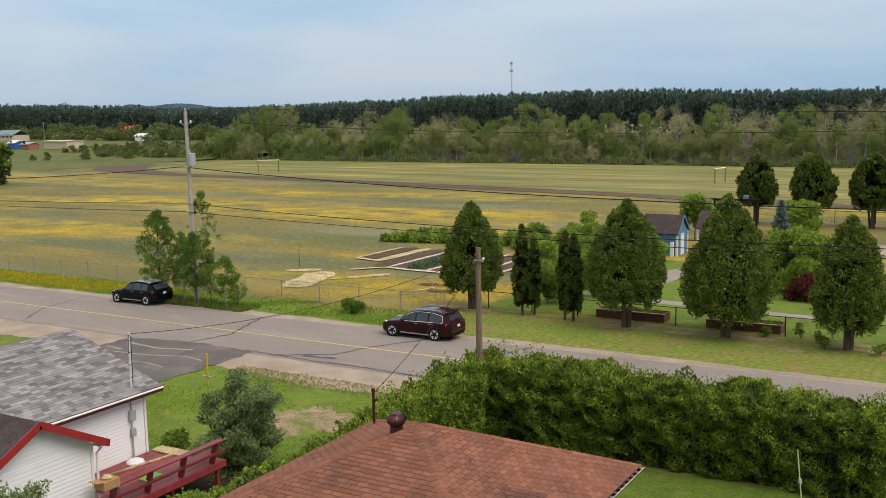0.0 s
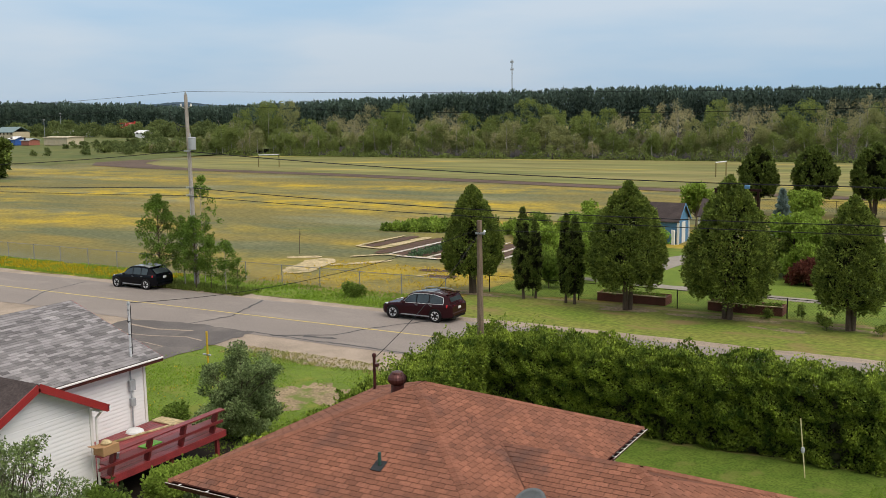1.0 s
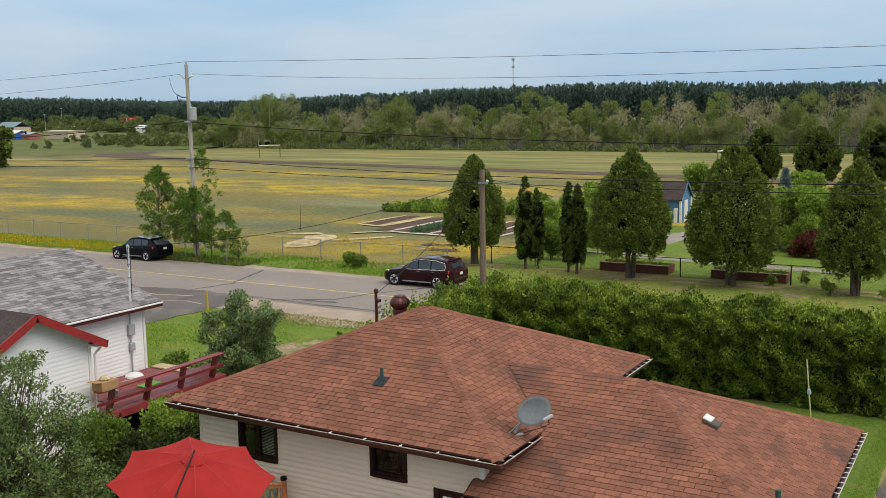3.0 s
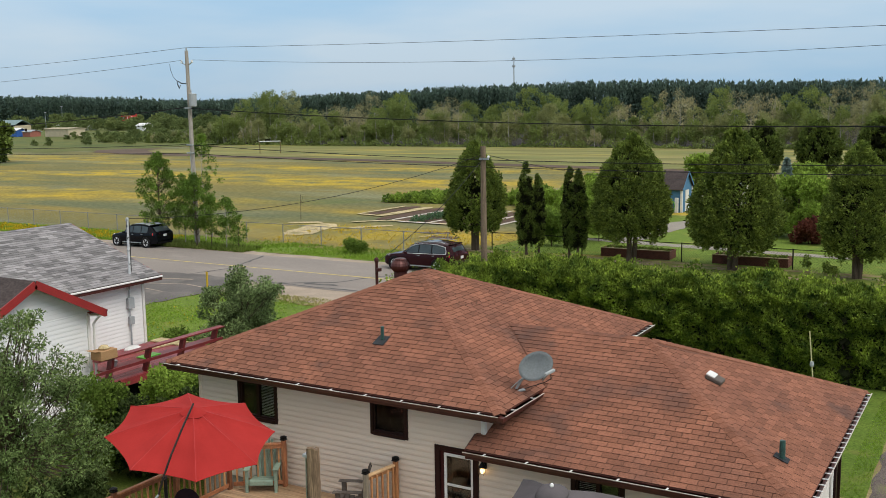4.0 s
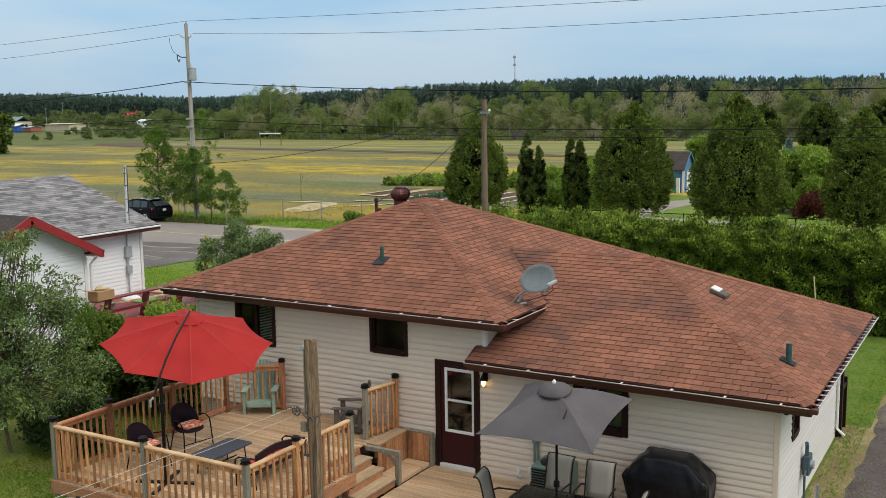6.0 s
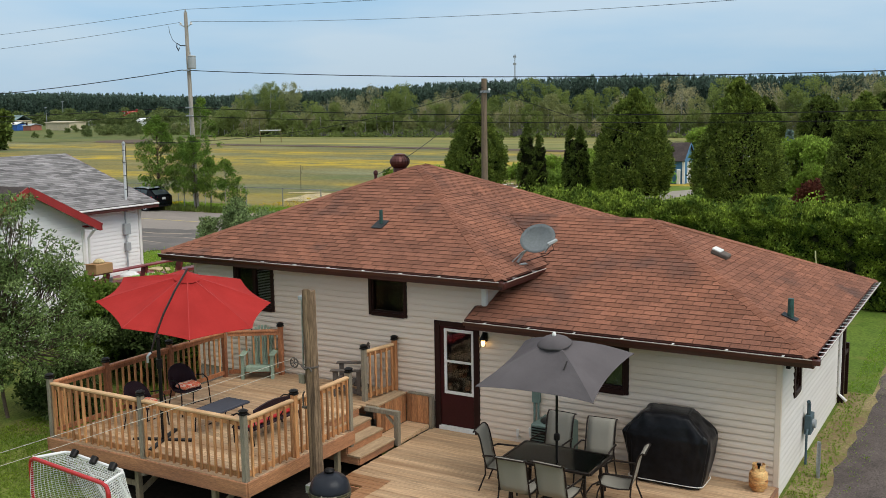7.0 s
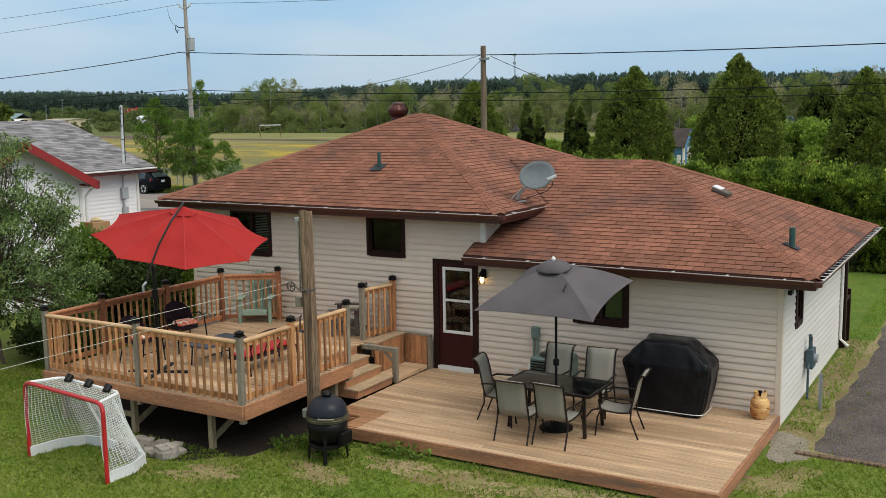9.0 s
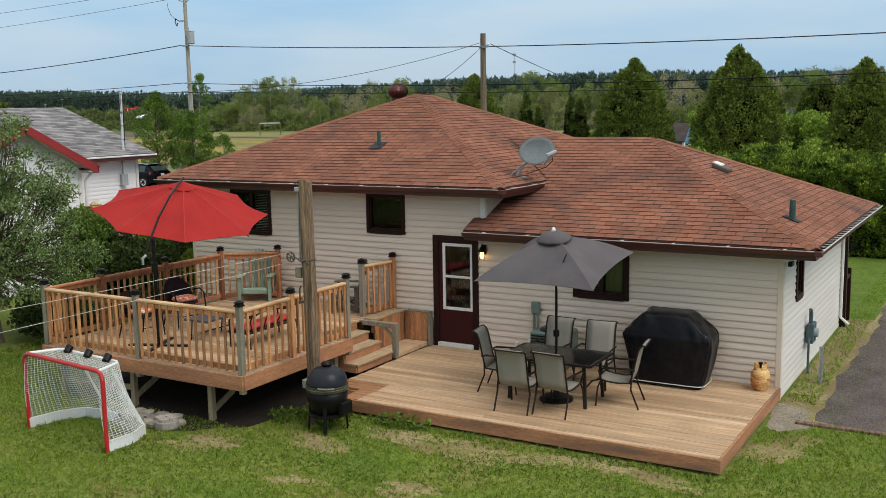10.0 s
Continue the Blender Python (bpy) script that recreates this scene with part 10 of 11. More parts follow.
PX, PY = -45.82, 33.5
p1 = pole(-45.72, PY, 12.95, -0.16, 0.17, "tall grey timber utility pole with a transformer", M["pole_wood"])
part("transformer", lathe([(0.18, 0.0), (0.24, 0.03), (0.25, 0.06), (0.25, 0.80), (0.265, 0.81), (0.265, 0.85), (0.20, 0.88), (0.02, 0.89)], (-45.30, PY - 0.2, 9.18), 16), M["grey_box"], p1, "grey drum transformer")
for z in (9.3, 9.85):
    part("hanger", boxed(PX + 0.2, PY - 0.25, z, -45.4, PY - 0.1, z + 0.07), M["steel"], p1)
part("bushing", lathe([(0.04, 0.0), (0.06, 0.05), (0.03, 0.12), (0.05, 0.18), (0.02, 0.26)], (-45.45, PY - 0.2, 10.06), 8), M["grey_box"], p1)
part("pin", rodded((-45.88, PY, 12.88), (-45.88, PY, 13.06), 0.035, seg=6), M["steel"], p1)
part("insulator", lathe([(0.05, 0.0), (0.08, 0.05), (0.045, 0.09), (0.06, 0.13), (0.03, 0.17)], (-45.88, PY, 12.98), 10), M["grey_box"], p1, "grey pin insulator")
for dx in (-0.50, 0.45):
    part("insulator_arm", tubed([(-45.87, PY, 12.0), (-45.87 + dx * 0.5, PY, 12.04), (-45.87 + dx, PY, 12.16)], 0.03), M["steel"], p1)
    part("insulator", lathe([(0.05, 0.0), (0.09, 0.05), (0.05, 0.10), (0.08, 0.15), (0.03, 0.20)], (-45.87 + dx, PY, 12.12), 10), M["white_plastic"], p1, "pale pin insulator")
part("cutout", tubed([(-45.9, PY, 10.75), (-46.5, PY, 10.78), (-46.8, PY, 10.95), (-46.85, PY, 10.70), (-46.7, PY, 10.45), (-46.6, PY, 10.65)], 0.035), M["lead"], p1, "dark fuse cutout on a bracket")
part("jumper", tubed([(-47.5, PY, 12.1), (-47.45, PY, 11.7), (-47.2, PY, 11.2), (-46.85, PY, 10.92)], 0.014), M["wire"], p1)
for z in (9.1, 6.6, 6.05):
    part("bracket", boxed(PX - 0.28, PY - 0.24, z - 0.05, PX + 0.30, PY - 0.1, z + 0.05, 0.01), M["steel"], p1)
part("conduit", rodded((-45.80, PY - 0.16, -0.1), (-45.84, PY - 0.14, 6.2), 0.03, seg=6), M["grey_box"], p1, "grey conduit up the pole")
P2 = Vector((-14.50, 17.10, 0))
p2 = pole(P2.x, P2.y, 7.38, 0.0, 0.15, "short weathered timber service pole in the hedge", M["old_pole_wood"])
part("insulator", lathe([(0.03, 0.0), (0.06, 0.04), (0.03, 0.10)], (-14.25, 17.05, 6.92), 8), M["white_plastic"], p2)
part("clevis", boxed(-14.62, 16.98, 6.85, -14.22, 17.05, 6.93), M["steel"], p2)


def cable(name, pts_list, r, label, sag=None):
    """One run of overhead cable: spans hung between points."""
    c = thing(name, label, "cable", pts_list[0])
    for k, (a, b) in enumerate(zip(pts_list, pts_list[1:])):
        a, b = Vector(a), Vector(b)
        s = sag[k] if sag else (b - a).length * 0.012
        n = 20
        part("span", tubed([a + (b - a) * (i / n) - Vector((0, 0, s * 4 * (i / n) * (1 - i / n))) for i in range(n + 1)], r, 4), M["wire"], c)


LEFT, MID, FAR = (-112, 33.7), (-2.4, 33.4), (66, 33.2)
cable("power_line", [(*LEFT, 12.35), (-45.88, PY, 13.15), (*MID, 12.27), (*FAR, 12.0)], 0.014, "bare overhead power line along the road", [0.55, 0.12, 0.4])
cable("power_line", [(*LEFT, 11.1), (-46.37, PY, 12.32)], 0.014, "bare overhead power line along the road", [0.70])
cable("power_line", [(-45.42, PY, 12.32), (*MID, 11.39), (*FAR, 11.6)], 0.014, "bare overhead power line along the road", [0.42, 0.5])
cable("telephone_cable", [(*LEFT, 8.6), (-46.3, PY - 0.2, 9.13), (*MID, 7.70), (*FAR, 8.3)], 0.034, "thick overhead cable along the road", [1.25, 0.36, 0.8])
cable("telephone_cable", [(*LEFT, 6.6), (-46.2, PY - 0.2, 6.62), (*MID, 5.9), (*FAR, 6.4)], 0.028, "overhead telephone cable along the road", [0.54, 0.35, 0.5])
cable("telephone_cable", [(*LEFT, 6.05), (-46.2, PY - 0.2, 6.03), (*MID, 5.45), (*FAR, 6.0)], 0.024, "overhead telephone cable along the road", [0.35, 0.25, 0.5])
cable("service_cable", [(-14.42, 17.0, 6.95), (-12.76, 7.2, 4.42)], 0.010, "service cable from the pole to the brown-roofed house", [0.25])
cable("service_cable", [(-14.5, 17.0, 7.05), (-22.62, 6.8, 5.3)], 0.010, "service cable from the pole to the neighbouring house", [0.55])
cable("service_cable", [(-14.3, 17.3, 7.0), (-17.5, 66.5, 3.2)], 0.013, "service cable across the road to the sheds", [0.8])


# ---- fences ----
def chain_fence(x0, x1, y, h, gap, material, wire_r, label, pitch=0.16):
    z0 = float(gz(y))
    f = thing("chain_link_fence", label, "fence", ((x0 + x1) / 2, y, z0))
    n = int(round((x1 - x0) / gap))
    for i in range(n + 1):
        x = x0 + (x1 - x0) * i / n
        part("post", rodded((x, y, z0 - 0.1), (x, y, z0 + h + 0.05), 0.035, seg=8), material, f)
    part("top_rail", rodded((x0, y, z0 + h), (x1, y, z0 + h), 0.022, seg=6), material, f)
    verts, faces = [], []
    k = int((x1 - x0 + h) / pitch)
    for i in range(k):
        for s in (1, -1):
            a = x0 + i * pitch - (h if s > 0 else 0)
            b = a + s * h if s > 0 else a - h
            lo, hi = (a, z0), (a + h, z0 + h)
            if s < 0:
                lo, hi = (a + h, z0), (a, z0 + h)
            if min(lo[0], hi[0]) < x0 or max(lo[0], hi[0]) > x1:
                continue
            c = len(verts)
            verts += [(lo[0] - wire_r, y, lo[1]), (lo[0] + wire_r, y, lo[1]), (hi[0] + wire_r, y, hi[1]), (hi[0] - wire_r, y, hi[1])]
            faces.append((c, c + 1, c + 2, c + 3))
    tagged(hang(new("wire_mesh", mesh_of("wire_mesh", verts, faces, material)), f), kind="stuff")


M["fence_steel"] = surface("dull_galvanised_fence", (0.30, 0.30, 0.29), (0.24, 0.24, 0.23), rough=0.6, metal=0.3, bump=0)
chain_fence(-95, -27.8, 37.3, 1.35, 3.3, M["fence_steel"], 0.004, "galvanised chain-link fence along the verge")
chain_fence(-26.4, 18, 40.7, 1.15, 3.2, M["black_metal"], 0.004, "black chain-link garden fence")
chain_fence(-22, 20, 100.0, 1.3, 4.0, M["black_metal"], 0.006, "black chain-link fence behind the garden", 0.3)


# ---- garden sheds and boxes ----
def shed(x0, x1, y0, y1, h, rise, wall, label):
    s = thing("garden_shed", label, "shed", ((x0 + x1) / 2, y0, float(gz(y0))))
    z0 = float(gz(y0))
    part("wall", boxed(x0, y0, z0 - 0.05, x1, y1, z0 + h), wall, s)
    ym = (y0 + y1) / 2
    part("gable", prismed([(y0, z0 + h), (y1, z0 + h), (ym, z0 + h + rise)], "x", x0, x1), wall, s)
    part("roof", roof_solid([((x0 - 0.2, y0 - 0.25, z0 + h - 0.12), (x1 + 0.2, y0 - 0.25, z0 + h - 0.12), (x1 + 0.2, ym, z0 + h + rise + 0.06), (x0 - 0.2, ym, z0 + h + rise + 0.06)),
                             ((x1 + 0.2, y1 + 0.25, z0 + h - 0.12), (x0 - 0.2, y1 + 0.25, z0 + h - 0.12), (x0 - 0.2, ym, z0 + h + rise + 0.06), (x1 + 0.2, ym, z0 + h + rise + 0.06))], 0.07), M["dark_roof"], s, "dark shingle roof")
    for x in (x0, x1):
        for y in (y0, y1):
            part("corner_board", boxed(x - 0.09, y - 0.09, z0 - 0.04, x + 0.09, y + 0.09, z0 + h - 0.02), M["trim_white"], s, "white corner board")
    for sgn, ya in ((1, y0 - 0.25), (-1, y1 + 0.25)):
        part("bargeboard", beamed((x1 + 0.2, ya, z0 + h - 0.17), (x1 + 0.2, ym, z0 + h + rise), 0.04, 0.14), wall, s)
    part("door", boxed(x1 + 0.005, ym - 0.5, z0, x1 + 0.05, ym + 0.5, z0 + 1.9), M["trim_white"], s, "white shed door")


shed(-25.2, -22.0, 68.3, 71.4, 2.15, 1.35, M["blue_paint"], "blue garden shed with dark roof and white corners")
shed(-21.3, -18.2, 72.6, 75.8, 2.25, 1.3, M["grey_box"], "grey garden shed with dark roof")
ob = thing("garden_hose", "yellow-green hose reel on a white stand by the shed", "hose reel", (-22.6, 67.9, -0.55))
part("stand", boxed(-22.5, 67.9, -0.58, -22.2, 68.1, 0.75, 0.02), M["white_plastic"], ob)
part("coil", tubed([(-22.75 + 0.28 * math.cos(t), 67.95, 0.0 + 0.45 * math.sin(t)) for t in [2 * math.pi * k / 16 for k in range(17)]], 0.06), M["lime"], ob)
ob = thing("swing_frame", "dark wooden play frame with a blue canopy", "play frame", (-21.5, 88.0, -0.6))
part("post", boxed(-24.0, 87.9, -0.65, -23.8, 88.1, 2.6), M["trim_brown"], ob)
part("post", boxed(-19.6, 87.9, -0.65, -19.4, 88.1, 2.6), M["trim_brown"], ob)
part("beam", boxed(-24.3, 87.9, 2.6, -19.2, 88.1, 2.85), M["trim_brown"], ob)
part("canopy", boxed(-20.9, 87.8, 2.85, -20.4, 88.2, 3.25, 0.05), M["blue_paint"], ob, "blue canopy")


def planter(x0, x1, y0, y1, seed):
    z0 = float(gz(y0))
    p = thing("planter_box", "long red-brown timber planter box behind the fence", "planter", ((x0 + x1) / 2, y0, z0), "planter boxes")
    for a in ((x0, y0, x1, y0 + 0.06), (x0, y1 - 0.06, x1, y1), (x0, y0 + 0.06, x0 + 0.06, y1 - 0.06), (x1 - 0.06, y0 + 0.06, x1, y1 - 0.06)):
        part("side", boxed(a[0], a[1], z0 - 0.02, a[2], a[3], z0 + 0.52, 0.01), M["box_wood"], p)
    part("rim", boxed(x0 - 0.04, y0 - 0.04, z0 + 0.52, x1 + 0.04, y0 + 0.10, z0 + 0.56, 0.006), M["straw"], p)
    part("soil", boxed(x0 + 0.06, y0 + 0.06, z0, x1 - 0.06, y1 - 0.06, z0 + 0.46), M["soil"], p)
    rng = np.random.default_rng(seed)
    n = 120
    P = np.stack((rng.uniform(x0 + 0.2, x1 - 0.2, n), rng.uniform(y0 + 0.2, y1 - 0.2, n), np.full(n, z0 + 0.46)), 1)
    V, F = sprays(P, np.tile((0, 0, 1.0), (n, 1)), np.full(n, 0.18), rng, 3, 0.3)
    tagged(hang(new("plants", fast_mesh("plants", V, F, M["leaf"])), p), kind="stuff")


planter(-19.0, -14.6, 41.2, 42.5, 601)
planter(-12.0, -7.7, 41.1, 42.3, 602)
ob = thing("picnic_shelter", "garden shelter with faded red roof", "shelter", (-1.2, 62.0, -0.55))
part("roof", roof_solid([((-3.4, 60, 1.9), (1.6, 60, 1.9), (1.2, 62, 3.0), (-3.0, 62, 3.0)), ((1.6, 64, 1.9), (-3.4, 64, 1.9), (-3.0, 62, 3.0), (1.2, 62, 3.0))]), M["red_paint"], ob, "faded red roof")
for x in (-3.2, 1.4):
    for y in (60.2, 63.8):
        part("post", boxed(x - 0.07, y - 0.07, -0.6, x + 0.07, y + 0.07, 1.9), M["grey_wood"], ob)
ob = thing("garden_stake", "thin bare sapling tied to a stake in the field", "stake", (-49.5, 49.7, -0.5))
part("stick", rodded((-49.5, 49.7, -0.55), (-49.45, 49.7, 1.7), 0.03, 0.015), M["bark"], ob)
part("twig", tubed([(-49.48, 49.7, 0.8), (-49.3, 49.7, 1.3), (-49.25, 49.7, 1.6)], 0.012), M["bark"], ob)
ob = thing("field_post", "white-topped wooden garden post", "post", (-37.5, 64.8, -0.55))
part("stick", rodded((-25.4, 62.0, -0.6), (-25.4, 62.0, 1.9), 0.06), M["grey_wood"], ob)


# ---- pitch goals ----
M["goal_post"] = surface("worn_olive_post_paint", (0.16, 0.12, 0.03), (0.10, 0.08, 0.03), rough=0.7, grain=0.1)
def soccer_goal(x, y, turn, half, top):
    g = thing("soccer_goal", "white soccer goal frame on yellow posts", "goal", group="soccer goals")
    for s in (-1, 1):
        part("post", rodded((s * half, 0, 0), (s * half, 0, top), 0.10, seg=8), M["goal_post"], g, "olive-yellow goal post")
    part("crossbar", rodded((-half - 0.08, 0, top), (half + 0.08, 0, top), 0.10, seg=8), M["white_plastic"], g, "white crossbar")
    return place(g, pose(x, y, float(gz(y)) + 0.02, 0, 0, turn))


soccer_goal(-143.3, 156.9, 39, 2.3, 2.75)
soccer_goal(-40.45, 154.5, 81, 2.15, 2.5)


# ---- vehicles ----
def car(name, label, paint, L, W, H, wheel_r, base, hatch, rails):
    """A parked estate-type car, nose towards -x, wheels on z = 0."""
    c = thing(name, label, "car")
    g = 0.20
    hw = W / 2
    # stations: x from the nose, sill z, shoulder z, half-width
    st = [(0.0, 0.40, 0.60, 0.66), (0.015, 0.28, 0.72, 0.78), (0.05, 0.23, 0.82, 0.90), (0.12, 0.22, 0.90, 0.97), (0.22, 0.22, 0.965, 1.0), (0.30, 0.22, 1.00, 1.0), (0.45, 0.22, 1.02, 1.0),
          (0.60, 0.22, 1.04, 1.0), (0.75, 0.22, 1.07, 1.0), (0.86, 0.24, 1.10, 0.985), (0.94, 0.28, 1.11, 0.945), (0.985, 0.34, 1.08, 0.90), (1.0, 0.42, 0.96, 0.84)]
    bm = bmesh.new()
    rows = []
    for f, lo, hi, w in st:
        x, wy = -L / 2 + f * L, hw * w
        hi *= H / 1.68
        prof = [(-wy * 0.90, lo), (-wy * 0.97, lo + 0.06), (-wy * 0.99, lo + (hi - lo) * 0.30), (-wy, lo + (hi - lo) * 0.62), (-wy * 0.995, hi - 0.13), (-wy * 0.965, hi - 0.03), (-wy * 0.91, hi), (-wy * 0.45, hi + 0.030), (0, hi + 0.04)]
        prof += [(-y, z) for y, z in prof[-2::-1]]
        rows.append([bm.verts.new((x, y, z)) for y, z in prof])
    for a, b in zip(rows, rows[1:]):
        for k in range(len(a) - 1):
            bm.faces.new((a[k], b[k], b[k + 1], a[k + 1]))
        bm.faces.new((a[-1], b[-1], b[0], a[0]))
    bm.faces.new(rows[0][::-1]), bm.faces.new(rows[-1])
    body = part("body", bm, paint, c, "", True)
    body.data.set_sharp_from_angle(angle=radians(24))
    # cabin: painted shell with separate window panes
    belt = 1.00 * H / 1.68
    tops = [(0.265, belt - 0.03, belt - 0.01, 0.90), (0.33, belt, belt + 0.20 * H / 1.68, 0.865), (0.42, belt, H - 0.13, 0.79), (0.49, belt, H - 0.045, 0.77), (0.60, belt, H, 0.765), (0.74, belt + 0.02, H - 0.02, 0.755),
            (hatch - 0.05, belt + 0.04, H - 0.085, 0.74), (hatch, belt + 0.05, H - 0.14, 0.73), (0.968, belt + 0.05, belt + 0.12, 0.80)]
    fs = [q[0] for q in tops]
    row_at = lambda f: [float(np.interp(f, fs, [q[k] for q in tops])) for k in (1, 2, 3)]
    shell = bmesh.new()
    srow = []
    for f in fs:
        lo, hi, w = row_at(f)
        x, wb, wt = -L / 2 + f * L, hw * 0.925, hw * w
        srow.append([shell.verts.new(p) for p in ((x, -wb, lo), (x, -wt, hi - 0.03), (x, -wt * 0.90, hi), (x, 0, hi + 0.02), (x, wt * 0.90, hi), (x, wt, hi - 0.03), (x, wb, lo))])
    for a, b in zip(srow, srow[1:]):
        for k in range(6):
            shell.faces.new((a[k], b[k], b[k + 1], a[k + 1]))
    cabin = part("cabin", shell, paint, c, "", True)
    cabin.data.set_sharp_from_angle(angle=radians(30))

    def pane(points, n, label):
        """A curved pane from two rows of points."""
        bm = bmesh.new()
        vs = [[bm.verts.new(p) for p in row] for row in points]
        for a, b in zip(vs, vs[1:]):
            for k in range(len(a) - 1):
                bm.faces.new((a[k], b[k], b[k + 1], a[k + 1]))
        part(n, bm, M["car_glass"], c, label)

    def side(f, k, s):
        lo, hi, w = row_at(f)
        return (-L / 2 + f * L, s * (hw * 0.925 + (hw * w - hw * 0.925) * k + 0.010), lo + (hi - 0.03 - lo) * k)

    for s in (-1, 1):
        for f0, f1 in ((0.325, 0.505), (0.52, 0.68), (0.695, hatch - 0.045)):
            pane([[side(f0 + (f1 - f0) * i / 5, k, s) for k in (0.10, 0.86)] for i in range(6)], "side_window", "dark side window")
        part("pillar", beamed(side(0.5125, 0.08, s), side(0.5125, 0.88, s), 0.05, 0.022), M["black_metal"], c)
        part("pillar", beamed(side(0.6875, 0.08, s), side(0.6875, 0.88, s), 0.06, 0.022), M["black_metal"], c)
    front = [(f, *row_at(f)) for f in (0.275, 0.32, 0.36, 0.41)]
    pane([[(-L / 2 + f * L - 0.012, y * hw * w * 0.88, hi + 0.020 - 0.012 * abs(y)) for y in (-1, -0.5, 0, 0.5, 1)] for f, lo, hi, w in front], "windscreen", "sloping windscreen")
    back = [(f, *row_at(f)) for f in (hatch + 0.012, (hatch + 0.96) / 2, 0.958)]
    pane([[(-L / 2 + f * L + 0.022, y * hw * w * 0.84, hi + 0.014 - 0.012 * abs(y)) for y in (-1, -0.5, 0, 0.5, 1)] for f, lo, hi, w in back], "rear_window", "dark rear window")
    if not rails:
        bm = bmesh.new()
        vs = [[bm.verts.new((-L / 2 + f * L, y * hw * row_at(f)[2] * 0.93, row_at(f)[1] + 0.026 - 0.020 * abs(y))) for y in (-1, 0, 1)] for f in (0.43, 0.49, 0.60, 0.74, hatch - 0.03)]
        for a, b in zip(vs, vs[1:]):
            for k in range(2):
                bm.faces.new((a[k], b[k], b[k + 1], a[k + 1]))
        part("roof", bm, M["car_roof"], c, "pale silver roof", True)
    if rails:
        pane([[(-L / 2 + f * L, y * hw * 0.60, row_at(f)[1] + 0.026 - 0.01 * abs(y)) for y in (-1, 0, 1)] for f in (0.47, 0.55, 0.63, 0.70)], "sunroof", "glass sunroof that mirrors the sky")
    for s in (-1, 1):
        line = [side(f, 0.06, s) for f in (hatch - 0.04, 0.6, 0.32)]
        if rails:
            line += [side(f, 0.93, s) for f in (0.40, 0.47, 0.56, 0.66, 0.76)] + [side(hatch - 0.05, 0.80, s), side(hatch - 0.035, 0.40, s), side(hatch - 0.04, 0.06, s)]
            part("window_trim", tubed([(x, y + s * 0.012, z) for x, y, z in line], 0.018), M["alloy"], c, "bright window trim")
        if rails:
            part("roof_rail", tubed([(-L / 2 + 0.44 * L, s * hw * 0.72, H - 0.06), (-L / 2 + 0.50 * L, s * hw * 0.72, H + 0.05), (-L / 2 + 0.80 * L, s * hw * 0.70, H + 0.05), (-L / 2 + 0.85 * L, s * hw * 0.70, H - 0.02)], 0.022), M["steel"], c, "silver roof rail")
        part("mirror", boxed(-L / 2 + 0.335 * L, s * hw * 1.0 - 0.02, belt - 0.02, -L / 2 + 0.37 * L, s * (hw + 0.17), belt + 0.13, 0.03), paint, c)
        part("headlight", beamed((-L / 2 + 0.03 * L, s * hw * 0.62, 0.76 * H / 1.68), (-L / 2 + 0.10 * L, s * hw * 0.90, 0.84 * H / 1.68), 0.09, 0.12, 0.02), M["white_plastic"], c, "clear headlight")
        part("tail_light", beamed((-L / 2 + 0.988 * L, s * hw * 0.50, 0.96 * H / 1.68), (-L / 2 + 0.925 * L, s * hw * 0.95, 0.99 * H / 1.68), 0.11, 0.17, 0.02), M["tail_red"], c, "red tail light")
        part("door_handle", boxed(-L / 2 + 0.50 * L, s * hw * 1.0 - 0.02, 0.92 * H / 1.68, -L / 2 + 0.535 * L, s * hw * 1.0 + 0.02, 0.945 * H / 1.68), M["steel"], c)
        part("door_handle", boxed(-L / 2 + 0.70 * L, s * hw * 1.0 - 0.02, 0.94 * H / 1.68, -L / 2 + 0.735 * L, s * hw * 1.0 + 0.02, 0.965 * H / 1.68), M["steel"], c)
        part("sill_strip", boxed(-L / 2 + 0.30 * L, s * hw - 0.03, 0.30, -L / 2 + 0.70 * L, s * hw + 0.012, 0.36), M["steel"], c)
        for wx in (-base / 2 - 0.02 * L, base / 2 - 0.02 * L):
            y = s * (hw - 0.12)
            out = s * 0.125
            arch = part("wheel_arch", lathe([(wheel_r + 0.05, -0.02), (wheel_r + 0.06, 0.0), (wheel_r + 0.05, 0.02)], (0, 0, 0), 24, pose(wx, s * (hw - 0.012), wheel_r, 90)), M["black_metal"], c)
            wheel = part("wheel", lathe([(wheel_r * 0.62, -0.11), (wheel_r * 0.96, -0.11), (wheel_r, -0.07), (wheel_r, 0.07), (wheel_r * 0.96, 0.11), (wheel_r * 0.62, 0.11)], (0, 0, 0), 28, pose(wx, y, wheel_r, 90)), M["tyre"], c, "black tyre", True)
            part("brake_well", lathe([(wheel_r * 0.60, -0.09), (wheel_r * 0.63, 0.0), (wheel_r * 0.60, 0.09)], (0, 0, 0), 20, pose(wx, y, wheel_r, 90)), M["black_metal"], wheel, "dark wheel well")
            bm = bmesh.new()
            rod(bm, (wx, y + out * 0.80, wheel_r), (wx, y + out * 0.96, wheel_r), 0.055, seg=10)
            for k in range(5):
                t = 2 * math.pi * k / 5 + 0.3
                beam(bm, (wx, y + out * 0.90, wheel_r), (wx + wheel_r * 0.66 * math.cos(t), y + out * 0.95, wheel_r + wheel_r * 0.66 * math.sin(t)), 0.085, 0.025, 0.0, (0, s, 0))
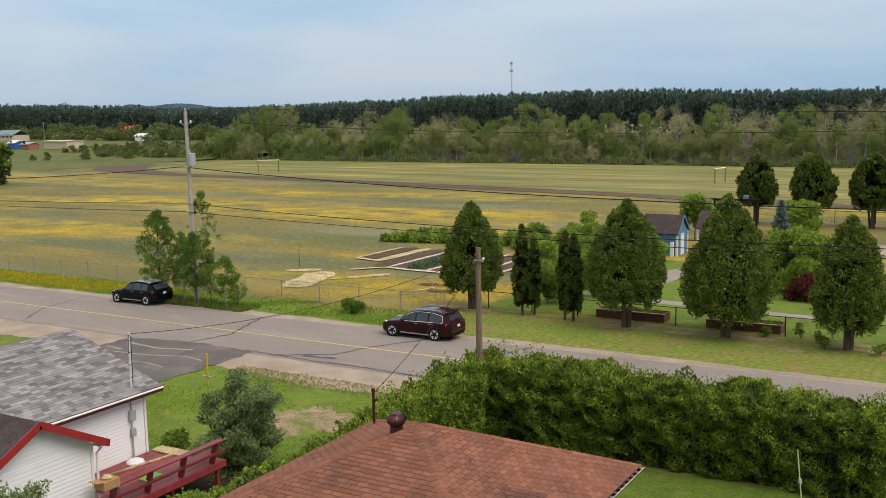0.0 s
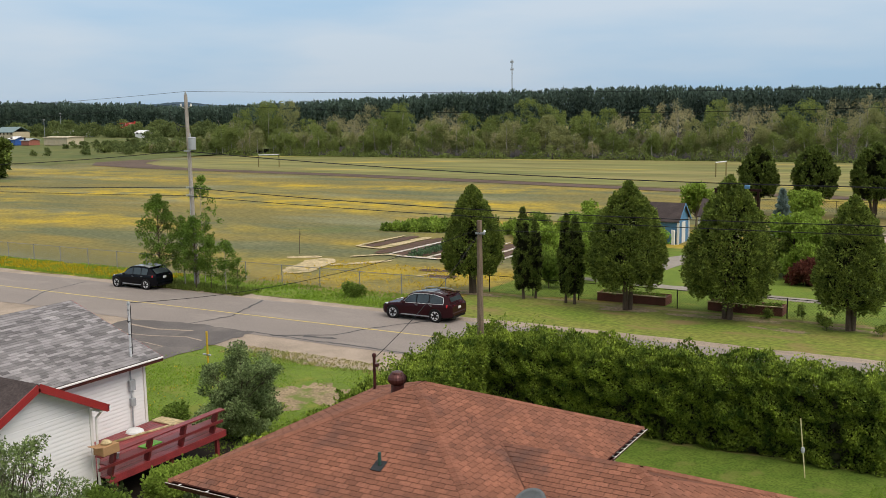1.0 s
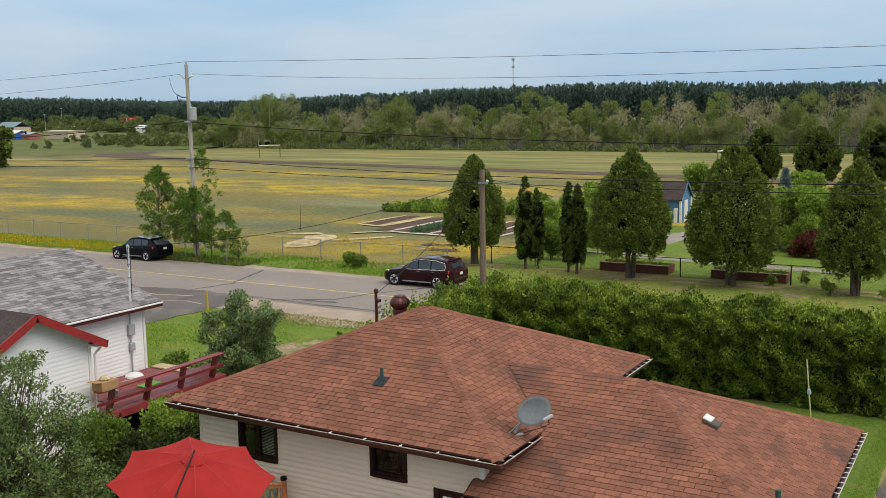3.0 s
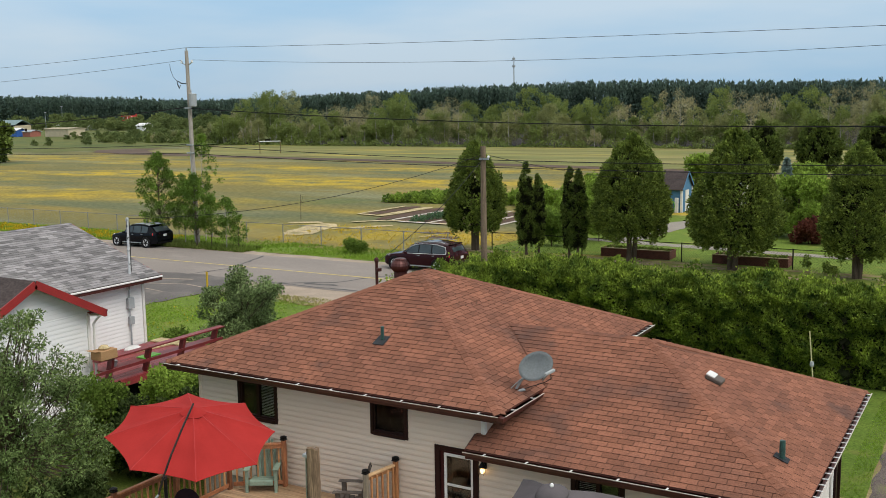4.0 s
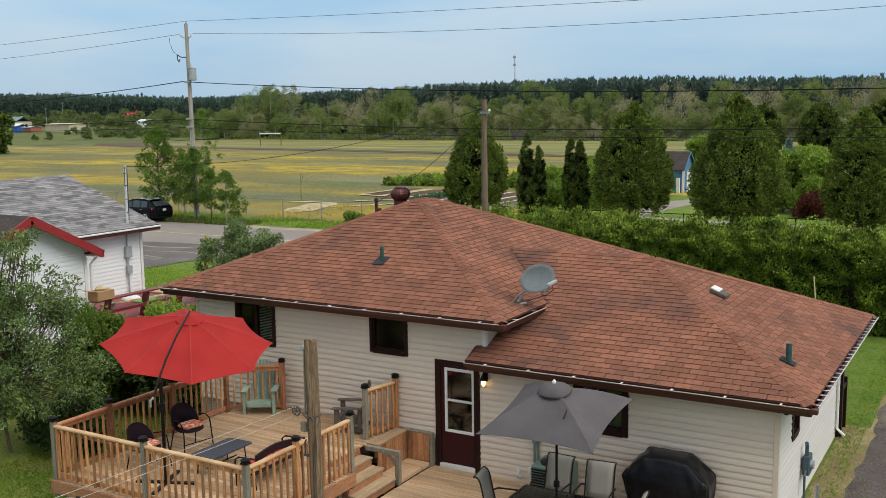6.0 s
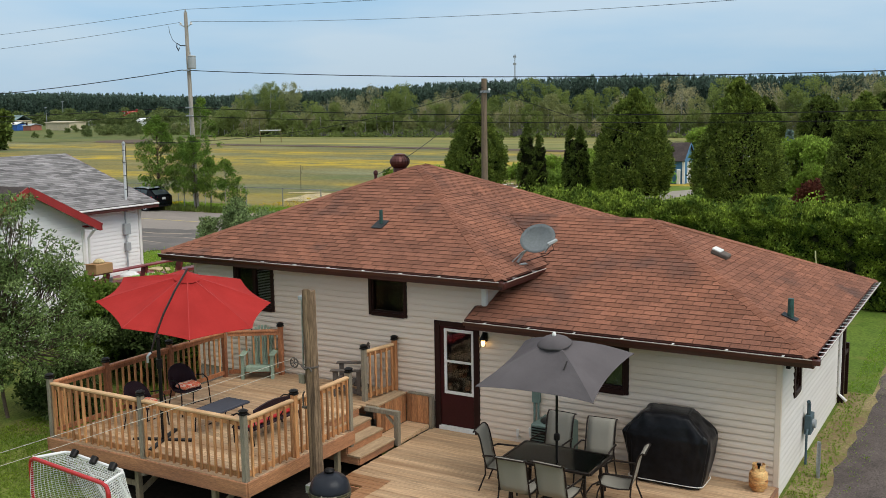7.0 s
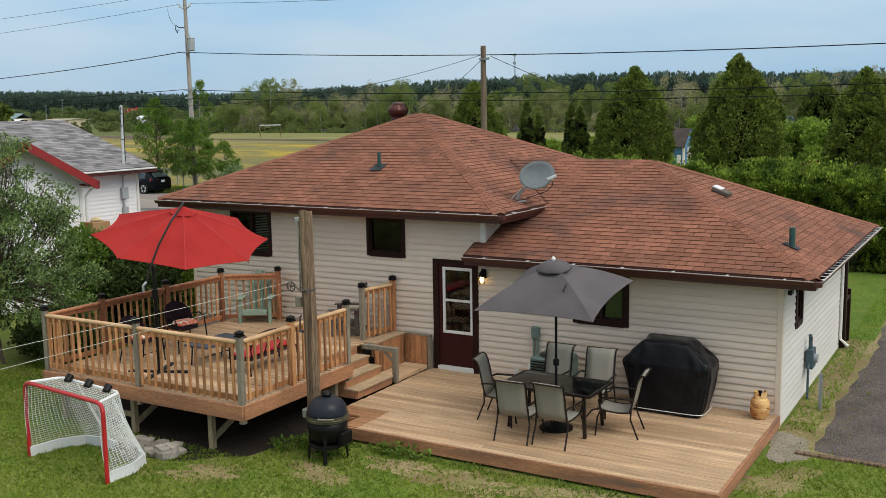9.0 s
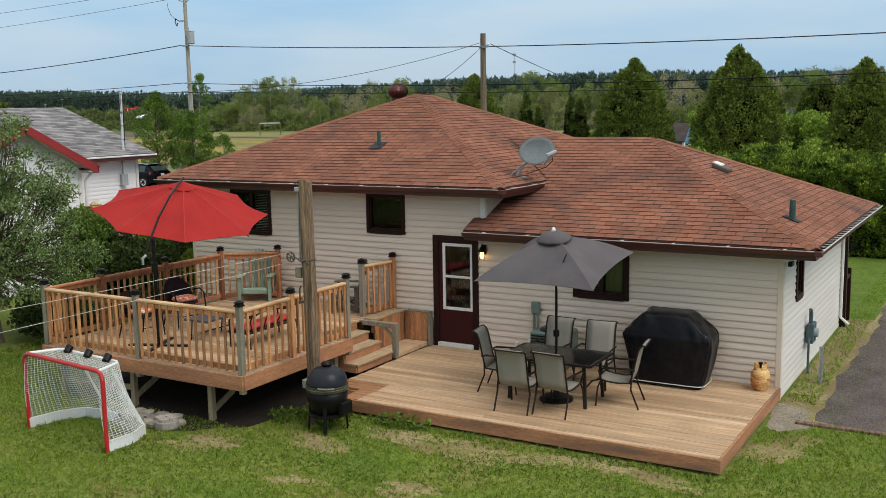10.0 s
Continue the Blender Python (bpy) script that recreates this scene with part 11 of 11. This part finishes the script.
            tube(bm, [(wx + wheel_r * 0.65 * math.cos(q), y + out * 0.93, wheel_r + wheel_r * 0.65 * math.sin(q)) for q in [2 * math.pi * k / 20 for k in range(21)]], 0.022, 5)
            part("rim", bm, M["alloy"], wheel, "silver five-spoke alloy rim")
    part("bumper", boxed(L / 2 - 0.10, -hw * 0.80, 0.40, L / 2 + 0.03, hw * 0.80, 0.62, 0.04), paint, c)
    part("lower_bumper", boxed(L / 2 - 0.16, -hw * 0.72, 0.28, L / 2 + 0.01, hw * 0.72, 0.40, 0.03), M["black_metal"], c)
    part("number_plate", boxed(L / 2 - 0.012, -0.15, 0.78, L / 2 + 0.012, 0.15, 0.93), M["white_plastic"], c, "blank pale plate")
    part("spoiler", boxed(-L / 2 + (hatch - 0.03) * L, -hw * 0.68, H - 0.10, -L / 2 + (hatch + 0.015) * L, hw * 0.68, H - 0.05, 0.012), paint, c)
    part("grille", boxed(-L / 2 - 0.012, -hw * 0.45, 0.45, -L / 2 + 0.05, hw * 0.45, 0.62, 0.02), M["black_metal"], c)
    return c


def paint(name, colour):
    m = surface(name, colour, tuple(0.9 * k for k in colour), rough=0.16, metal=0.0, grain=0.04, bump=0, coat=0.0)
    m.node_tree.nodes["Principled BSDF"].inputs["Specular IOR Level"].default_value = 0.16
    return m


M["car_roof"] = surface("silver_car_roof", (0.42, 0.43, 0.45), (0.36, 0.37, 0.39), rough=0.25, metal=0.3, grain=0.04, bump=0)
# blue-grey base colour stands in for sky reflections on the panes
M["car_glass"] = surface("reflection_tinted_car_glass", (0.045, 0.060, 0.064), (0.030, 0.040, 0.044), rough=0.04, grain=0.02, bump=0)
M["car_glass"].node_tree.nodes["Principled BSDF"].inputs["Specular IOR Level"].default_value = 0.55
M["tail_red"] = surface("red_lamp_lens", (0.58, 0.022, 0.03), rough=0.2, grain=0.03, bump=0, coat=0.5)
M["tyre"] = surface("tyre_rubber", (0.018, 0.018, 0.018), rough=0.85, grain=0.15)
M["alloy"] = surface("alloy_rim", (0.68, 0.68, 0.69), rough=0.4, metal=0.25, bump=0)
place(car("hatchback_car", "dark blue-black compact hatchback parked on the road shoulder", paint("blue_black_car_paint", (0.003, 0.0035, 0.006)), 4.45, 1.86, 1.60, 0.35, 2.80, 0.865, False), pose(-49.5, 31.95, -0.375, 0, 0, 1))
place(car("estate_car", "dark maroon sport utility car parked on the road shoulder", paint("maroon_car_paint", (0.028, 0.006, 0.008)), 4.82, 1.92, 1.67, 0.375, 2.86, 0.92, True), pose(-26.05, 31.68, -0.375, 0, 0, 0))


# ---- far buildings and masts ----
def far_house(name, x, y, w, d, h, rise, wall, roof, label, doors=3):
    up = 1.3
    f = thing(name, label, "building", (x, y, -0.6 + up))
    part("wall", boxed(x - w / 2, y, -1.2 + up, x + w / 2, y + d, h + up), wall, f)
    h += up
    part("roof", roof_solid([((x - w / 2 - 0.4, y - 0.4, h - 0.1), (x + w / 2 + 0.4, y - 0.4, h - 0.1), (x + w / 2 + 0.4, y + d / 2, h + rise), (x - w / 2 - 0.4, y + d / 2, h + rise)),
                             ((x + w / 2 + 0.4, y + d + 0.4, h - 0.1), (x - w / 2 - 0.4, y + d + 0.4, h - 0.1), (x - w / 2 - 0.4, y + d / 2, h + rise), (x + w / 2 + 0.4, y + d / 2, h + rise))], 0.2), roof, f)
    for i in range(doors):
        u = x - w / 2 + w * (i + 0.5) / doors
        part("window", boxed(u - 0.6, y - 0.06, 0.9 + up, u + 0.6, y + 0.02, 2.0 + up), M["trim_brown"], f)


M["teal_roof"] = surface("teal_grey_roof_metal", (0.16, 0.235, 0.235), (0.12, 0.185, 0.19), rough=0.5, grain=0.1)
M["beige_wall"] = surface("beige_metal_cladding", (0.52, 0.44, 0.30), (0.45, 0.38, 0.26), rough=0.6, grain=0.06)
M["brick_wall"] = surface("far_brick_wall", (0.34, 0.12, 0.085), (0.27, 0.10, 0.07), rough=0.8, grain=0.15)
M["bright_blue"] = surface("bright_blue_cladding", (0.03, 0.12, 0.42), rough=0.6)
M["bright_red"] = surface("bright_red_enamel", (0.62, 0.05, 0.04), rough=0.5)
far_house("farmhouse", -453, 313, 15, 10, 2.2, 2.6, M["beige_wall"], M["teal_roof"], "far white building with teal-grey roof", 5)
far_house("barn", -335.0, 237, 4.6, 5, 0.9, 0.6, M["brick_wall"], M["grey_box"], "far small red barn", 1)
far_house("barn", -342.5, 236.6, 4.2, 5, 1.4, 0.9, M["bright_blue"], M["white_plastic"], "far small blue shed with white roof", 1)
far_house("warehouse", -319.5, 239, 13.6, 8, 2.0, 0.25, M["beige_wall"], M["beige_wall"], "far long beige warehouse", 0)
far_house("greenhouse", -427, 328, 15, 7, 1.2, 1.4, M["grey_box"], M["white_plastic"], "far greenhouse with white roof", 0)
far_house("greenhouse", -411, 327, 8, 6, 0.7, 1.0, M["grey_box"], M["white_plastic"], "far pale shed with white roof", 0)
far_house("cottage", -353.4, 313, 5.6, 5, 1.7, 1.1, M["white_siding"], M["white_plastic"], "far small white cottage", 2)
ob = thing("model_aeroplane", "far red and white biplane monument on a mast", "monument", (-377.5, 329, -0.6))
part("mast", rodded((-377.5, 329, -0.7), (-377.5, 329, 6.0), 0.22), M["steel"], ob)
part("fuselage", tubed([(-381.2, 329, 5.7), (-379.5, 329, 6.3), (-376.5, 329, 6.5), (-373.4, 329, 7.0)], 0.5, 8, [0.45, 0.75, 0.7, 0.25]), M["bright_red"], ob, "bright red body")
part("wing", beamed((-382.2, 327.6, 7.2), (-374.6, 330.6, 7.5), 1.3, 0.24), M["bright_red"], ob, "red upper wing")
part("wing", beamed((-381.6, 327.6, 5.1), (-375.0, 330.6, 5.4), 1.2, 0.24), M["bright_red"], ob, "red lower wing")
for x in (-381.2, -378.6, -375.6):
    part("wing_strut", rodded((x, 328.0, 5.2), (x - 0.2, 328.0, 7.3), 0.12, seg=5), M["white_plastic"], ob, "white wing strut")
part("tail", beamed((-374.0, 329, 6.7), (-373.4, 329, 8.2), 0.3, 0.9, 0, (1, 0, 0)), M["bright_red"], ob)
for x, y, top in ((-404, 300, 9.8), (-428, 329, 12.9)):
    ob = thing("lamp_mast", "far thin grey light mast", "mast", (x, y, -0.6))
    part("shaft", rodded((x, y, -0.7), (x, y, top), 0.16, 0.08), M["steel"], ob)
    part("head", boxed(x - 0.7, y - 0.2, top - 0.4, x + 0.7, y + 0.2, top), M["grey_box"], ob)


def radio_mast():
    x, y, top = -440.0, 887.0, 59.0
    m = thing("radio_mast", "far lattice radio mast above the pines", "mast", (x, y, -0.6))
    for t in (0.3, 2.4, 4.5):
        part("leg", rodded((x + 0.9 * math.cos(t), y + 0.9 * math.sin(t), -1), (x + 0.5 * math.cos(t), y + 0.5 * math.sin(t), top), 0.16, seg=5), M["steel"], m)
    bm = bmesh.new()
    for k in range(30):
        z = k * 2.0
        for t in (0.3, 2.4, 4.5):
            rod(bm, (x + 0.85 * math.cos(t), y + 0.85 * math.sin(t), z), (x + 0.8 * math.cos(t + 2.1), y + 0.8 * math.sin(t + 2.1), z + 2.0), 0.07, seg=4, caps=False)
    part("lattice", bm, M["steel"], m)
    for z in (57.5, 50.0):
        part("antenna", boxed(x - 1.6, y - 0.4, z - 1.3, x + 1.6, y + 0.4, z + 0.6), M["grey_box"], m)


radio_mast()
